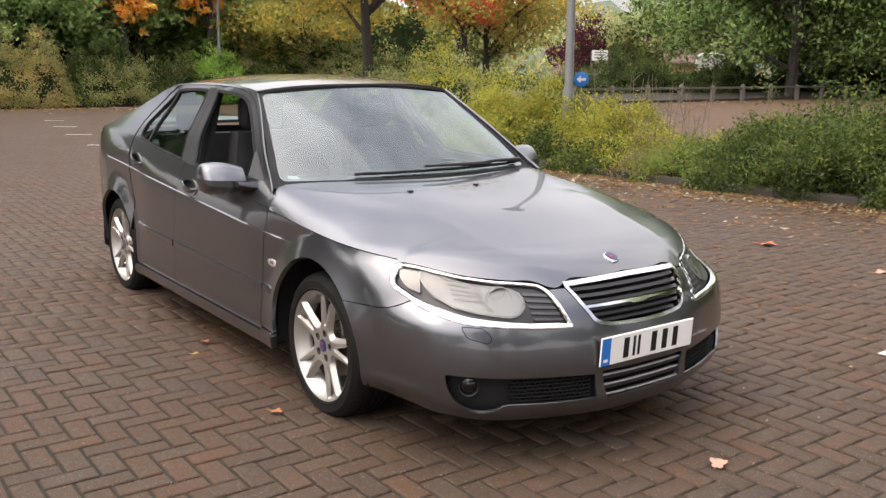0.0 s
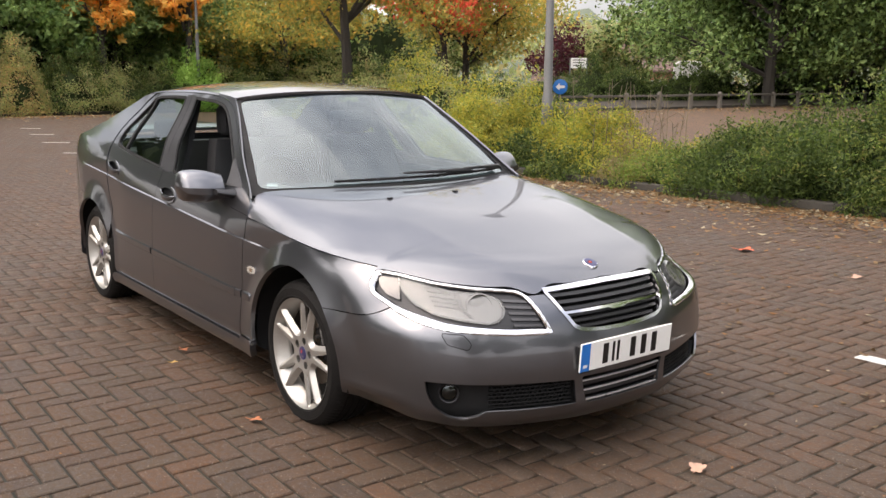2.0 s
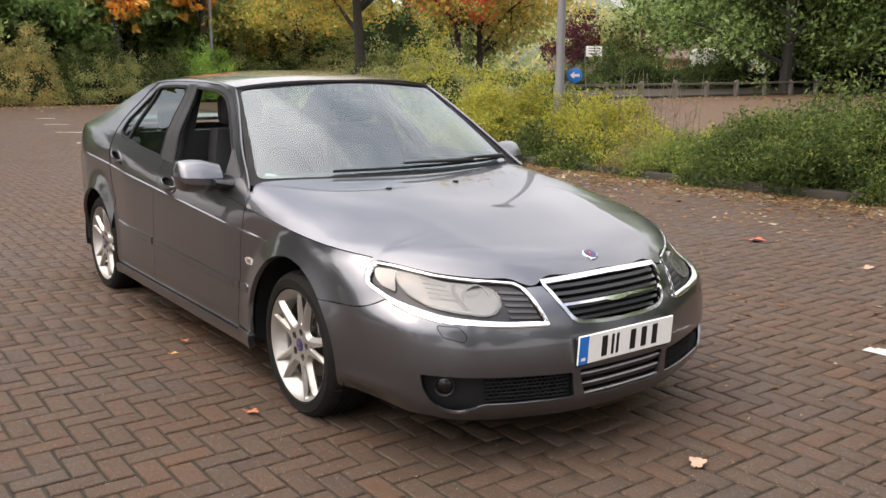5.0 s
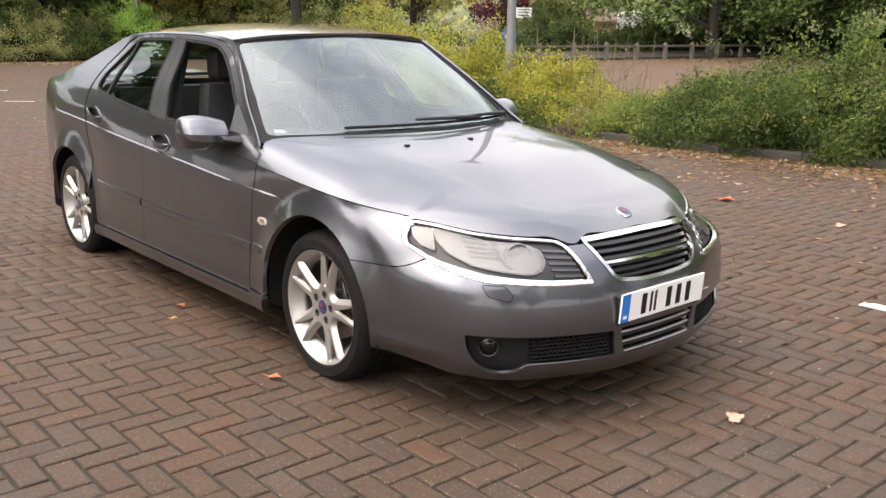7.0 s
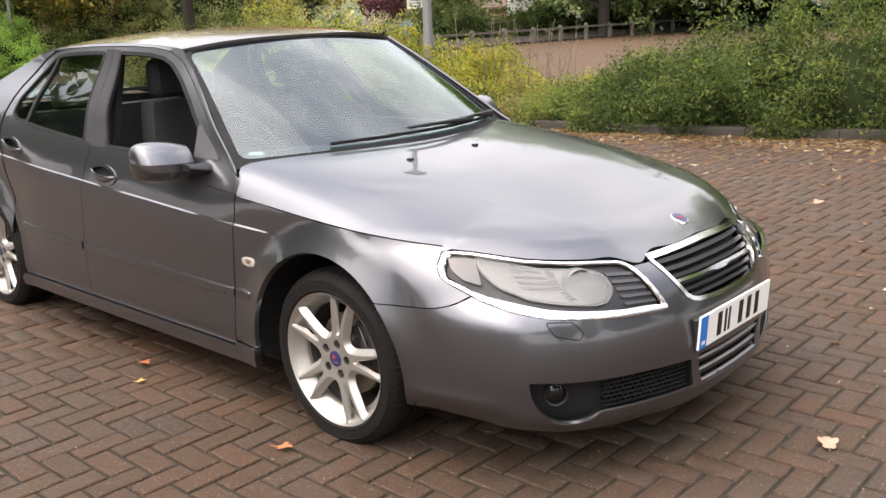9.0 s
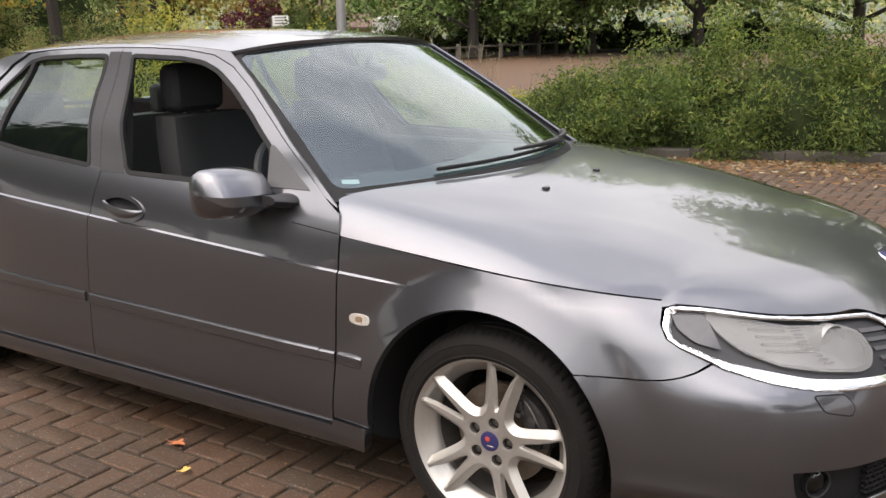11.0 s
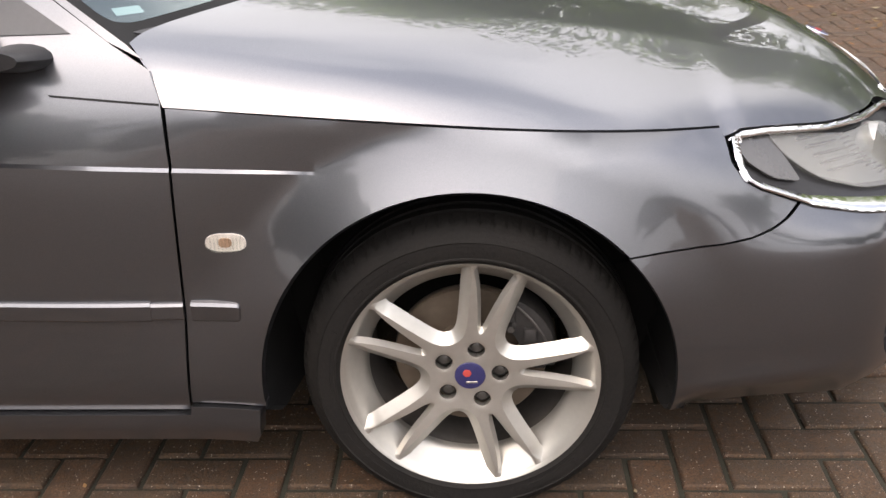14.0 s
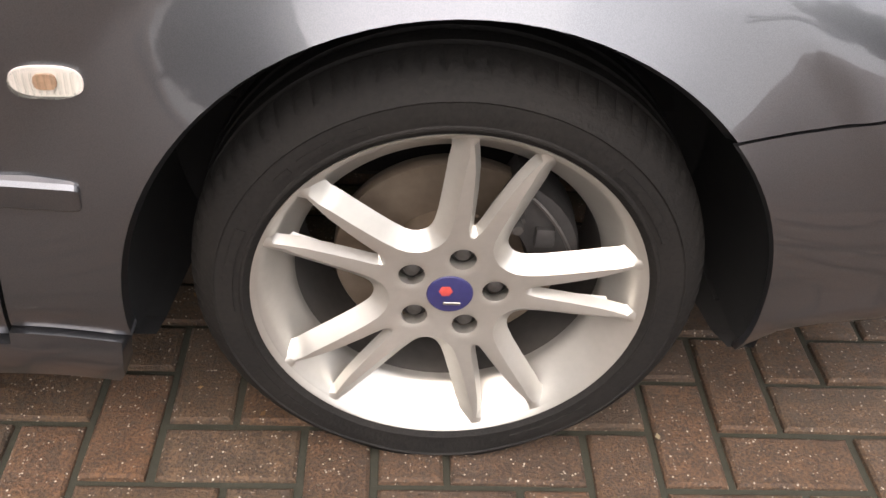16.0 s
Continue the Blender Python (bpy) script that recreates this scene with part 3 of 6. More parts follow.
fender = [(-0.368, 0.280), (-0.5085, 0.280), (-0.4925, 0.448), (-0.4785, 0.725)] + [(x, float(shut_z(x))) for x in np.linspace(-0.476, 0.476, 16)]
fender += [(0.471, 0.701), (0.486, 0.672), (0.519, 0.653), (0.571, 0.632), (0.600, 0.622), (0.560, 0.602), (0.525, 0.590), (0.485, 0.581), (0.435, 0.576), (0.366, 0.573)]
fender += arch(0.0, 0.367, 45.1, 184.0, 36, 0.022)
quarter_top = [(-2.22, 1.352), (-2.31, 1.305), (-2.42, 1.185), (-2.470, 1.07), (-2.472, 1.0), (-2.456, 0.90), (-2.414, 0.755), (-2.345, 0.64)]
quarter = arch(AXLE, 0.372, 25.0, 184.0, 34) + [(-3.30, 0.335), (-3.62, 0.42), (-3.64, 0.70), (-3.60, 0.98), (-3.36, 1.035), (-3.10, 1.085), (-2.85, 1.155), (-2.60, 1.255), (-2.38, 1.334), (-2.26, 1.350)]
quarter += quarter_top
rail = [(-0.500, 0.905), (-0.552, 0.932)] + [(x - 0.001, z + 0.002) for x, z in FRONT_DOOR[6:13]] + [(-1.648, 1.368), (-1.85, 1.368), (-2.08, 1.362), (-2.21, 1.353), (-2.32, 1.352)]
rail += [(x, float(roof_ridge(x)) - 0.0505) for x in np.linspace(-2.32, -1.09, 14)] + [(-1.076, 1.340), (-0.95, 1.258), (-0.80, 1.148), (-0.64, 1.020), (-0.520, 0.925)]
sill = [(-0.378, 0.276), (-0.508, 0.276), (-0.510, 0.258), (-2.300, 0.258), (-2.325, 0.23), (-2.325, 0.195), (-0.395, 0.195), (-0.385, 0.215)]


def crease_lines(x0, x1):
    xs = np.linspace(x0, x1, 30)
    return [[(x, float(crease_z(x)) + d) for x in xs] for d in (-0.0025, 0.0025)]


HANDLES = ((-1.408, 0.838, -0.02), (-2.305, 0.905, -0.035))


def handle_cup(hx, hz, tilt):
    return [(hx + 0.106 * math.cos(a), hz + 0.044 * math.sin(a) + tilt * math.cos(a) * 0.5) for a in np.linspace(0, 2 * math.pi, 41)[:-1]]


for sign in (-1, 1):
    out = (0, sign, 0.2)
    f = flank(sign)
    near = sign < 0
    g = 0.022 if near else 0.045
    sheet("front_wing", shrink(fender, GAP), f, out, PAINT, car, g * 0.9, 0.02, lines=crease_lines(-0.490, -0.24))
    d1 = sheet("front_door", shrink(FRONT_DOOR, GAP), f, out, PAINT, car, g, 0.016, holes=[rounded(FRONT_WINDOW, 0.02, 2), shrink(handle_cup(*HANDLES[0]), 0.004)], lines=crease_lines(-1.61, -0.47))
    d2 = sheet("rear_door", shrink(REAR_DOOR, GAP), f, out, PAINT, car, g, 0.016, holes=[rounded(REAR_WINDOW, 0.02, 2), shrink(handle_cup(*HANDLES[1]), 0.004)], lines=crease_lines(-2.45, -1.56))
    sheet("rear_quarter_panel", quarter, f, out, PAINT, car, g * 1.3, 0.02, lines=crease_lines(-2.95, -2.40))
    sheet("roof_rail", rail, f, out, PAINT, car, g, 0.01)
    sheet("sill_panel", sill, lambda x, z, s=sign: (x, s * (side(x, 0.29) + 0.006 - 0.35 * np.clip(0.228 - z, 0, 1)), z), out, PAINT, car, g, 0.03)
    # window rubbers and glass
    for door, loop in ((d1, FRONT_WINDOW), (d2, REAR_WINDOW)):
        ring = rounded(loop, 0.02, 2)
        sheet("window_seal", shrink(ring, -0.005), f, out, RUBBER, door, 0.018, 0.012, holes=[shrink(ring, 0.010)], lift=0.0025)
    sheet("window_glass", shrink(rounded(REAR_WINDOW, 0.02, 2), 0.006), lambda x, z, s=sign: (x, s * (side(x, z) - 0.010), z), out, GLASS, d2, 0.03, 0.003)
    sheet("quarterlight_bar", [(-2.212, 1.022), (-2.186, 1.020), (-2.152, 1.318), (-2.176, 1.316)], f, out, RUBBER, d2, 0.02, 0.016, lift=0.0015)
    if not near:
        sheet("window_glass", shrink(rounded(FRONT_WINDOW, 0.02, 2), 0.006), lambda x, z, s=sign: (x, s * (side(x, z) - 0.010), z), out, GLASS, d1, 0.05, 0.003)
    sheet("mirror_sail", [(-0.610, 0.945), (-0.778, 0.945), (-0.788, 1.062), (-0.774, 1.066)], f, out, SAIL, d1, 0.03, 0.008, lift=0.003)
    sheet("pillar_cover", [(-1.5565, 0.946), (-1.603, 1.140), (-1.6485, 1.352), (-1.592, 1.350), (-1.588, 1.338), (-1.505, 1.098), (-1.428, 0.946)], f, out, PILLAR, d1, 0.02, 0.004, lift=0.0012)
    sheet("pillar_cover", [(-1.5595, 0.958), (-1.606, 1.140), (-1.6515, 1.352), (-1.712, 1.352), (-1.694, 1.200), (-1.612, 0.965)], f, out, PILLAR, d2, 0.02, 0.004, lift=0.0012)
    sheet("sail_seam", [(-0.4835, 0.8350), (-0.560, 0.8425), (-0.660, 0.8530), (-0.662, 0.8565), (-0.560, 0.8460), (-0.4835, 0.8385)], f, out, RUBBER, d1, 0.02, 0.002, lift=0.0012)

# bonnet
rear_edge = [(float(screen_base(y)) + 0.018, y) for y in np.linspace(0.0, 0.775, 14)]
flank_edge = [(x, float(shut_y(x)) - 0.0025) for x in np.linspace(-0.478, 0.470, 26)]
front_edge = [(float(front_x(y) - lean(edge_top(y))) - 0.001, y) for y in np.linspace(0.772, 0.0, 44)]
half = rear_edge + flank_edge + front_edge
outline = half[:-1] + [(x, -y) for x, y in half[::-1]][:-1]
sheet("bonnet", outline, bonnet, (0, 0, 1), PAINT, car, 0.026, 0.016)

# roof, windscreen, rear screen, boot
roof_side = [(x, float(roof_half(x)) - 0.002) for x in np.linspace(-1.10, -2.33, 14)]
roof_front = [(-0.995 - 0.085 * (y / 0.57) ** 2, y) for y in np.linspace(-0.592, 0.592, 13)]
roof_back = [(-2.46 + 0.09 * (y / 0.57) ** 2, y) for y in np.linspace(0.565, -0.565, 13)]
sheet("roof_panel", roof_front + roof_side + roof_back + [(x, -y) for x, y in roof_side[::-1]], roof, (0, 0, 1), PAINT, car, 0.04, 0.012)


def windscreen(u, v):
    u, v = np.asarray(u, float), np.asarray(v, float)
    a = np.array([screen_base(0.77 * u), 0.770 * u, 0.936 - 0.012 * u * u])
    b = np.array([-0.998 - 0.082 * u * u, 0.588 * u, 1.372 - 0.040 * u * u])
    bulge = 0.020 * np.sin(np.pi * v) * (1 - 0.5 * u * u)
    return tuple(a * (1 - v) + b * v + np.array([bulge * 0.55, bulge * 0, bulge]))


ws = rounded([(-1, 0), (1, 0), (1, 1), (-1, 1)], 0.06, 4)
sheet("windscreen", ws, windscreen, (1, 0, 1), SCREEN, car, 0.08, 0.004, label="blue-tinted windscreen with a paper label")
sheet("windscreen_seal", rounded([(-1.030, -0.03), (1.030, -0.03), (1.012, 1.007), (-1.012, 1.007)], 0.03, 4), windscreen, (1, 0, 1), RUBBER, car, 0.06, 0.012, holes=[rounded([(-0.982, 0.034), (0.982, 0.034), (0.986, 0.999), (-0.986, 0.999)], 0.06, 5)], lift=0.003)


def rear_screen(u, v):
    u, v = np.asarray(u, float), np.asarray(v, float)
    a = np.array([-2.46 + 0.09 * u * u, 0.570 * u, 1.372 - 0.040 * u * u])
    b = np.array([-3.16 + 0.12 * u * u, 0.640 * u, 1.075 - 0.012 * u * u])
    return tuple(a * (1 - v) + b * v + np.array([u * 0, u * 0, 0.015 * np.sin(np.pi * v)]))


sheet("rear_screen", [(-1, 0), (1, 0), (1, 1), (-1, 1)], rear_screen, (-1, 0, 1), GLASS, car, 0.1, 0.004)


def boot(x, y):
    x, y = np.asarray(x, float), np.asarray(y, float)
    z = 1.075 - 0.060 * (-3.14 - x) + 0.035 * step(-3.46, -3.62, x)
    edge = side(np.maximum(x, -3.60), 1.035) - 0.02
    return x, y, z - 0.05 * np.clip(np.abs(y) / edge, 0, 1.1) ** 5


boot_half = [(-3.15 + 0.12 * (y / 0.64) ** 2, y) for y in np.linspace(0, 0.66, 8)] + [(-3.10, 0.70), (-3.30, 0.69), (-3.46, 0.63), (-3.57, 0.52), (-3.62, 0.36), (-3.64, 0.0)]
sheet("boot_lid", boot_half[:-1] + [(x, -y) for x, y in boot_half[::-1]][:-1], boot, (0, 0, 1), PAINT, car, 0.05, 0.02)
tail_s = float(s_of_x(-3.60))
sheet("rear_bumper", [(tail_s - 0.05, 0.36), (arc[-1], 0.36), (arc[-1], 1.0), (tail_s - 0.05, 1.0)], lambda s, z: (plan_x(s), -plan_y(s), z), (-1, 0, 0), PAINT, car, 0.08, 0.02)
sheet("rear_bumper", [(tail_s - 0.05, 0.36), (arc[-1], 0.36), (arc[-1], 1.0), (tail_s - 0.05, 1.0)], lambda s, z: (plan_x(s), plan_y(s), z), (-1, 0, 0), PAINT, car, 0.08, 0.02)

# ---------------------------------------------------------------- the car's front
@functools.lru_cache(maxsize=None)
def nose_table(z):
    """The nose's y, its -x and the way along the plan at one height, for reading back."""
    s = np.linspace(0, 1.9, 1500)
    x, y, _ = nose()(s, np.full(1500, z))
    return np.maximum.accumulate(-y), np.maximum.accumulate(-x), s


def s_at(z, x=None, y=None):
    """Along the plan for a point of the nose given by its height and its x or y."""
    return float(np.interp(y, nose_table(round(z, 4))[0], nose_table(round(z, 4))[2]) if x is None else np.interp(-x, nose_table(round(z, 4))[1], nose_table(round(z, 4))[2]))


def by_y(*points):
    return [(s_at(z, y=y), z) for y, z in points]


def by_x(*points):
    return [(s_at(z, x=x), z) for x, z in points]


def flip_s(loop):
    return [(-s, z) for s, z in loop]


lamp_top = by_x((0.476, 0.741)) + by_y((0.725, 0.735), (0.64, 0.713), (0.535, 0.700), (0.46, 0.694), (0.396, 0.687), (0.372, 0.667))
lamp_low = by_y((0.331, 0.541), (0.371, 0.536), (0.486, 0.541), (0.615, 0.554), (0.697, 0.565), (0.756, 0.585)) + by_x((0.628, 0.610), (0.571, 0.632), (0.519, 0.653), (0.486, 0.672), (0.471, 0.701))
lamp_loop = lamp_top + lamp_low
grille_half = by_y((0.302, 0.687), (0.306, 0.668), (0.284, 0.614), (0.247, 0.553), (0.222, 0.537), (0.190, 0.529), (0.10, 0.522))
grille_loop = grille_half + [(0.0, 0.520)] + [(-s, z) for s, z in grille_half[::-1]] + [(-s_at(0.69, y=0.2), 0.691), (0.0, 0.694), (s_at(0.69, y=0.2), 0.691)]

arch_edge = [(x, z) for x, z in arch(0.0, 0.367, 44.8, -9.0, 18, 0.022)]
bumper_half = [(s_at(z, x=x), z) for x, z in arch_edge[::-1]] + by_x((0.366, 0.571), (0.435, 0.574), (0.485, 0.579), (0.526, 0.588), (0.562, 0.600), (0.603, 0.619))
bumper_half += lamp_low[6::-1] + by_y((0.370, 0.666), (0.308, 0.668)) + grille_half[2:]
bumper_loop = bumper_half + [(0.0, 0.520)] + [(-s, z) for s, z in bumper_half[::-1]]
low_edge = by_y((0.50, 0.192), (0.66, 0.200), (0.74, 0.215)) + by_x((0.60, 0.221), (0.47, 0.226))
bumper_loop += flip_s(low_edge[::-1]) + [(0.0, 0.190)] + low_edge
fog_hole = rounded(by_y((0.772, 0.380), (0.608, 0.371), (0.428, 0.363), (0.254, 0.356), (0.245, 0.262), (0.424, 0.2635), (0.583, 0.268), (0.612, 0.250), (0.657, 0.236), (0.706, 0.247), (0.744, 0.281), (0.765, 0.330)),
                   [0.006, 0, 0, 0.01, 0.01, 0, 0.012, 0.02, 0.02, 0.02, 0.02, 0.02], 4)
mid_hole = rounded(by_y((0.224, 0.364), (0.200, 0.257)) + [(-s, z) for s, z in by_y((0.200, 0.257), (0.224, 0.364))], 0.012, 3)
flip = flip_s
FORWARD = (1, 0, 0)


def nose_by(depth):
    """The nose set back by a depth that varies from point to point."""
    return lambda s, z: nose(depth)(s, z)


bumper = sheet("front_bumper", bumper_loop, nose(), FORWARD, PAINT, car, 0.024, 0.009, holes=[fog_hole, flip(fog_hole), mid_hole])

for turn in (lambda q: q, flip):
    hole = turn(fog_hole)
    sheet("fog_lamp_recess", shrink(hole, -0.008), nose(0.034), FORWARD, RUBBER, bumper, 0.03, -0.024)
    k = 1 if turn(fog_hole) is fog_hole else -1
    # honeycomb insert beside the fog lamp: level bars with staggered webs between them
    for n in range(7):
        z = 0.268 + 0.0142 * n
        a, b = s_at(z, y=0.255), s_at(z, y=0.570)
        loop = [(a, z), (b, z + 0.004), (b, z + 0.0085), (a, z + 0.0045)]
        insert = sheet("grille_bar", turn(loop), nose(0.017), FORWARD, RUBBER, bumper, 0.05, 0.016)
        for q in range(16 if n < 6 else 0):
            y = 0.262 + 0.019 * (q + 0.5 * (n % 2))
            c, up = s_at(z, y=y), 0.004 * (y - 0.255) / 0.3
            web = [(c, z + 0.0045 + up), (c + 0.004, z + 0.0045 + up), (c + 0.004, z + 0.0142 + up), (c, z + 0.0142 + up)]
            sheet("grille_web", turn(web), nose(0.020), FORWARD, RUBBER, insert, 0.05, 0.014)
    p = fitted((0.852, -0.692 * k, 0.330))
    lamp = part("fog_lamp", lathe([(0.0, 0.012), (0.022, 0.014), (0.031, 0.020), (0.034, 0.030), (0.037, 0.028), (0.039, 0.004), (0.044, 0.002), (0.046, 0.05)], 28), BLACK, bumper)
    lamp.matrix_basis = pose(p[0], p[1], p[2], 0, 0, 90 - 38 * k) @ Matrix.Scale(0.82, 4)
    part("fog_lamp_lens", lathe([(0.0, 0.004), (0.02, 0.006), (0.034, 0.012), (0.036, 0.020)], 28), LENS_DIM, lamp)
    # rolled lip along the opening's lower edge
    low = by_y((0.770, 0.352), (0.765, 0.328), (0.744, 0.280), (0.706, 0.246), (0.657, 0.235), (0.612, 0.249), (0.583, 0.2655), (0.50, 0.2645), (0.424, 0.2625), (0.34, 0.2615), (0.248, 0.261))
    us, vs = [np.array(c) for c in zip(*turn(low))]
    grow = np.linspace(0, 1, len(us))
    fine = np.linspace(0, 1, 40)
    us, vs = spline(grow, us)(fine), spline(grow, vs)(fine)
    rail_pts = fitted(np.array(nose(0.0035)(us, vs)).T)
    part("fog_lamp_lip", tube([tuple(q) for q in rail_pts], list(np.interp(fine, [0, 0.15, 0.3, 0.6, 1], [0.0008, 0.0016, 0.0042, 0.0042, 0.0030])), 8), PAINT, bumper)
    # washer cover
    wash = rounded(by_y((0.713, 0.556), (0.649, 0.551), (0.630, 0.520), (0.642, 0.500), (0.703, 0.519)), 0.010, 3)
    sheet("washer_cover_gap", turn(shrink(wash, -0.003)), nose(), FORWARD, RUBBER, bumper, 0.012, 0.004, lift=0.0006)
    sheet("washer_cover", turn(shrink(wash, 0.000)), nose(), FORWARD, PAINT, bumper, 0.012, 0.004, lift=0.0014)

    # headlamp
    loop = turn(lamp_loop)
    n_top = len(lamp_top)
    wide = [0.013] * (n_top - 1) + [0.013] * 2 + [0.021] * 5 + [0.017] * (len(lamp_loop) - n_top - 6)
    hole = [tuple(np.array(p) + (np.array(q) - np.array(p)) * w / 0.01) for p, q, w in zip(lamp_loop, shrink(lamp_loop, 0.01), wide)]

    def frame_face(s, z, ring=np.array(loop), gap=np.array(turn(hole))):
        """The chrome frame is rounded across: its middle stands proud of its two edges."""
        pts = np.stack([s, z], 1)

        def reach(line):
            off = np.full(len(pts), 1.0)
            for p0, p1 in zip(line, np.roll(line, -1, 0)):
                v = p1 - p0
                f = np.clip(((pts - p0) @ v) / max(1e-9, v @ v), 0, 1)
                off = np.minimum(off, np.linalg.norm(pts - p0 - f[:, None] * v, axis=1))
            return off

        a, b = reach(ring), reach(gap)
        return nose_by(0.007 * (a / np.maximum(1e-6, a + b)) ** 2 - 0.007 * np.sin(np.pi * np.clip(a / np.maximum(1e-6, a + b), 0, 1)) - 0.003)(s, z)

    ring = sheet("headlamp", rounded(shrink(loop, 0.0015), 0.02, 4), frame_face, FORWARD, CHROME, car, 0.006, 0.012, holes=[rounded(turn(hole), 0.02, 4)], label="wrap-round headlamp unit in a chrome frame")
    inner = shrink(hole, -0.004)
    lens = rounded(by_y((0.728, 0.722), (0.612, 0.683), (0.50, 0.673), (0.468, 0.655), (0.474, 0.618), (0.508, 0.590), (0.547, 0.584), (0.637, 0.597), (0.696, 0.611), (0.734, 0.641), (0.742, 0.680)), [0.015, 0, 0.02, 0.02, 0.02, 0.02, 0.02, 0, 0.01, 0.02, 0.02], 3)
    sheet("lamp_bezel", turn(inner), nose(0.018), FORWARD, BLACK, ring, 0.02, 0.006, holes=[turn(lens)])
    sheet("lamp_lens", turn(shrink(lens, -0.003)), nose(0.006), FORWARD, MILKY, ring, 0.02, 0.010)
    corner_loop = rounded(by_x((0.490, 0.731), (0.576, 0.721), (0.596, 0.690), (0.624, 0.645), (0.562, 0.660), (0.514, 0.690)), [0.006, 0.006, 0.01, 0.008, 0.01, 0.012], 3)
    sheet("corner_lens", turn(corner_loop), nose(0.008), FORWARD, LAMP_GREY, ring, 0.02, 0.006)
    sheet("lamp_reflector", turn(shrink(lens, -0.026)), nose(0.046), FORWARD, LAMP_SILVER, ring, 0.02, 0.003)
    for i in range(5):
        z = 0.622 + 0.0150 * i
        y0, y1 = 0.606 + 0.003 * i, 0.688 - 0.002 * i
        bar = [(s_at(z, y=y0), z), (s_at(z, y=y1), z + 0.008), (s_at(z, y=y1), z + 0.0115), (s_at(z, y=y0), z + 0.0035)]
        sheet("reflector_rib", turn(bar), nose(0.034), FORWARD, CALIPER, ring, 0.05, 0.010)
    for i in range(11):
        z, y = 0.598 + 0.0075 * i, 0.580 + 0.012 * math.sin(i / 10 * math.pi)
        bar = [(s_at(z, y=y), z), (s_at(z, y=y + 0.018), z + 0.002), (s_at(z, y=y + 0.018), z + 0.0045), (s_at(z, y=y), z + 0.0025)]
        sheet("reflector_tooth", turn(bar), nose(0.030), FORWARD, CALIPER, ring, 0.05, 0.008)
    q = fitted((0.912, -0.528 * k, 0.630))
    bowl = part("projector_bowl", lathe([(0.040, 0.034), (0.046, 0.0), (0.0475, 0.0), (0.049, 0.03)], 32), LAMP_SILVER, ring)
    bowl.matrix_basis = pose(q[0] - 0.082, q[1], q[2], 0, 0, 90 - 25 * k)
    part("projector_lens", lathe([(0.0, 0.010), (0.018, 0.013), (0.032, 0.020), (0.040, 0.032)], 28), LAMP_SILVER, bowl)
    for i in range(5):
        z = 0.568 + 0.0200 * i
        y1, y2 = 0.360 + 0.006 * i, 0.462
        bar = [(s_at(z, y=y1 - 0.003), z - 0.004), (s_at(z, y=y2), z + 0.002), (s_at(z, y=y2), z + 0.0105), (s_at(z, y=y1), z + 0.0045)]
        sheet("lamp_fin", turn(bar), nose(0.010), FORWARD, FIN_GREY, ring, 0.03, 0.010)

# grille
grille = sheet("grille", shrink(grille_loop, 0.001), nose(), FORWARD, CHROME, car, 0.02, 0.025, holes=[shrink(grille_loop, 0.0150)], label="chrome-framed grille with black slats", lift=0.004)
sheet("grille_back", shrink(grille_loop, 0.008), nose(0.055), FORWARD, DARK, grille, 0.04, 0.005)


def grille_half_width(z):
    return float(np.interp(z, [0.535, 0.548, 0.560, 0.600, 0.640, 0.675], [0.17, 0.215, 0.235, 0.262, 0.278, 0.292])) - 0.006


for n in range(6):
    z = 0.546 + 0.0225 * n
    h = grille_half_width(z)
    sheet("grille_slat", [(-h, z - 0.004), (h, z - 0.004), (h, z + 0.0065), (-h, z + 0.0065)], nose(0.014), FORWARD, BLACK, grille, 0.05, 0.022)
z = 0.603
h = grille_half_width(z)
sheet("grille_wing", [(-h, z - 0.004), (-0.055, z - 0.004), (-0.03, z - 0.011), (0.03, z - 0.011), (0.055, z - 0.004), (h, z - 0.004), (h, z + 0.005), (0.05, z + 0.006), (-0.05, z + 0.006), (-h, z + 0.005)], nose(0.004), FORWARD, CHROME, grille, 0.04, 0.012)

# central lower opening
sheet("lower_grille_back", shrink(mid_hole, -0.006), nose(0.05), FORWARD, DARK, bumper, 0.05, 0.01)
for n in range(3):
    z = 0.259 + 0.038 * n
    h = s_at(z, y=0.198 + 0.008 * n)
    sheet("grille_bar", [(-h, z - 0.012), (h, z - 0.012), (h, z + 0.008), (-h, z + 0.008)], nose(0.012), FORWARD, BLACK, bumper, 0.05, 0.03)
    sheet("grille_bar_trim", [(-h, z + 0.005), (h, z + 0.005), (h, z + 0.009), (-h, z + 0.009)], nose(0.005), FORWARD, SATIN, bumper, 0.05, 0.01)

# number plate, its lettering blanked to bars
plate = part("number_plate", box((-0.260, -0.004, -0.0555), (0.260, 0.004, 0.0555), 0.002, 1), PLATE, car, "white number plate with a blue end band")
plate.matrix_basis = Matrix.Translation((1.036, -0.015, 0.4195)) @ Matrix.Diagonal((1, 0.975, 1, 1)) @ pose(0, 0, 0, 4, 0, 90)
part("blue_band", box((-0.258, -0.0056, -0.0535), (-0.212, -0.0035, 0.0535)), BLUE, plate)
for n, (x0, x1) in enumerate(((-0.150, -0.100), (-0.088, -0.074), (-0.062, -0.048), (0.005, 0.055), (0.067, 0.117), (0.129, 0.179))):
    x0, x1 = (0.8 * x0 + 0.2 * x1, 0.2 * x0 + 0.8 * x1) if x1 - x0 > 0.03 else (x0, x1)
    part("character_bar", box((x0, -0.0056, -0.040), (x1, -0.0035, 0.040), 0.001, 1), INK, plate)
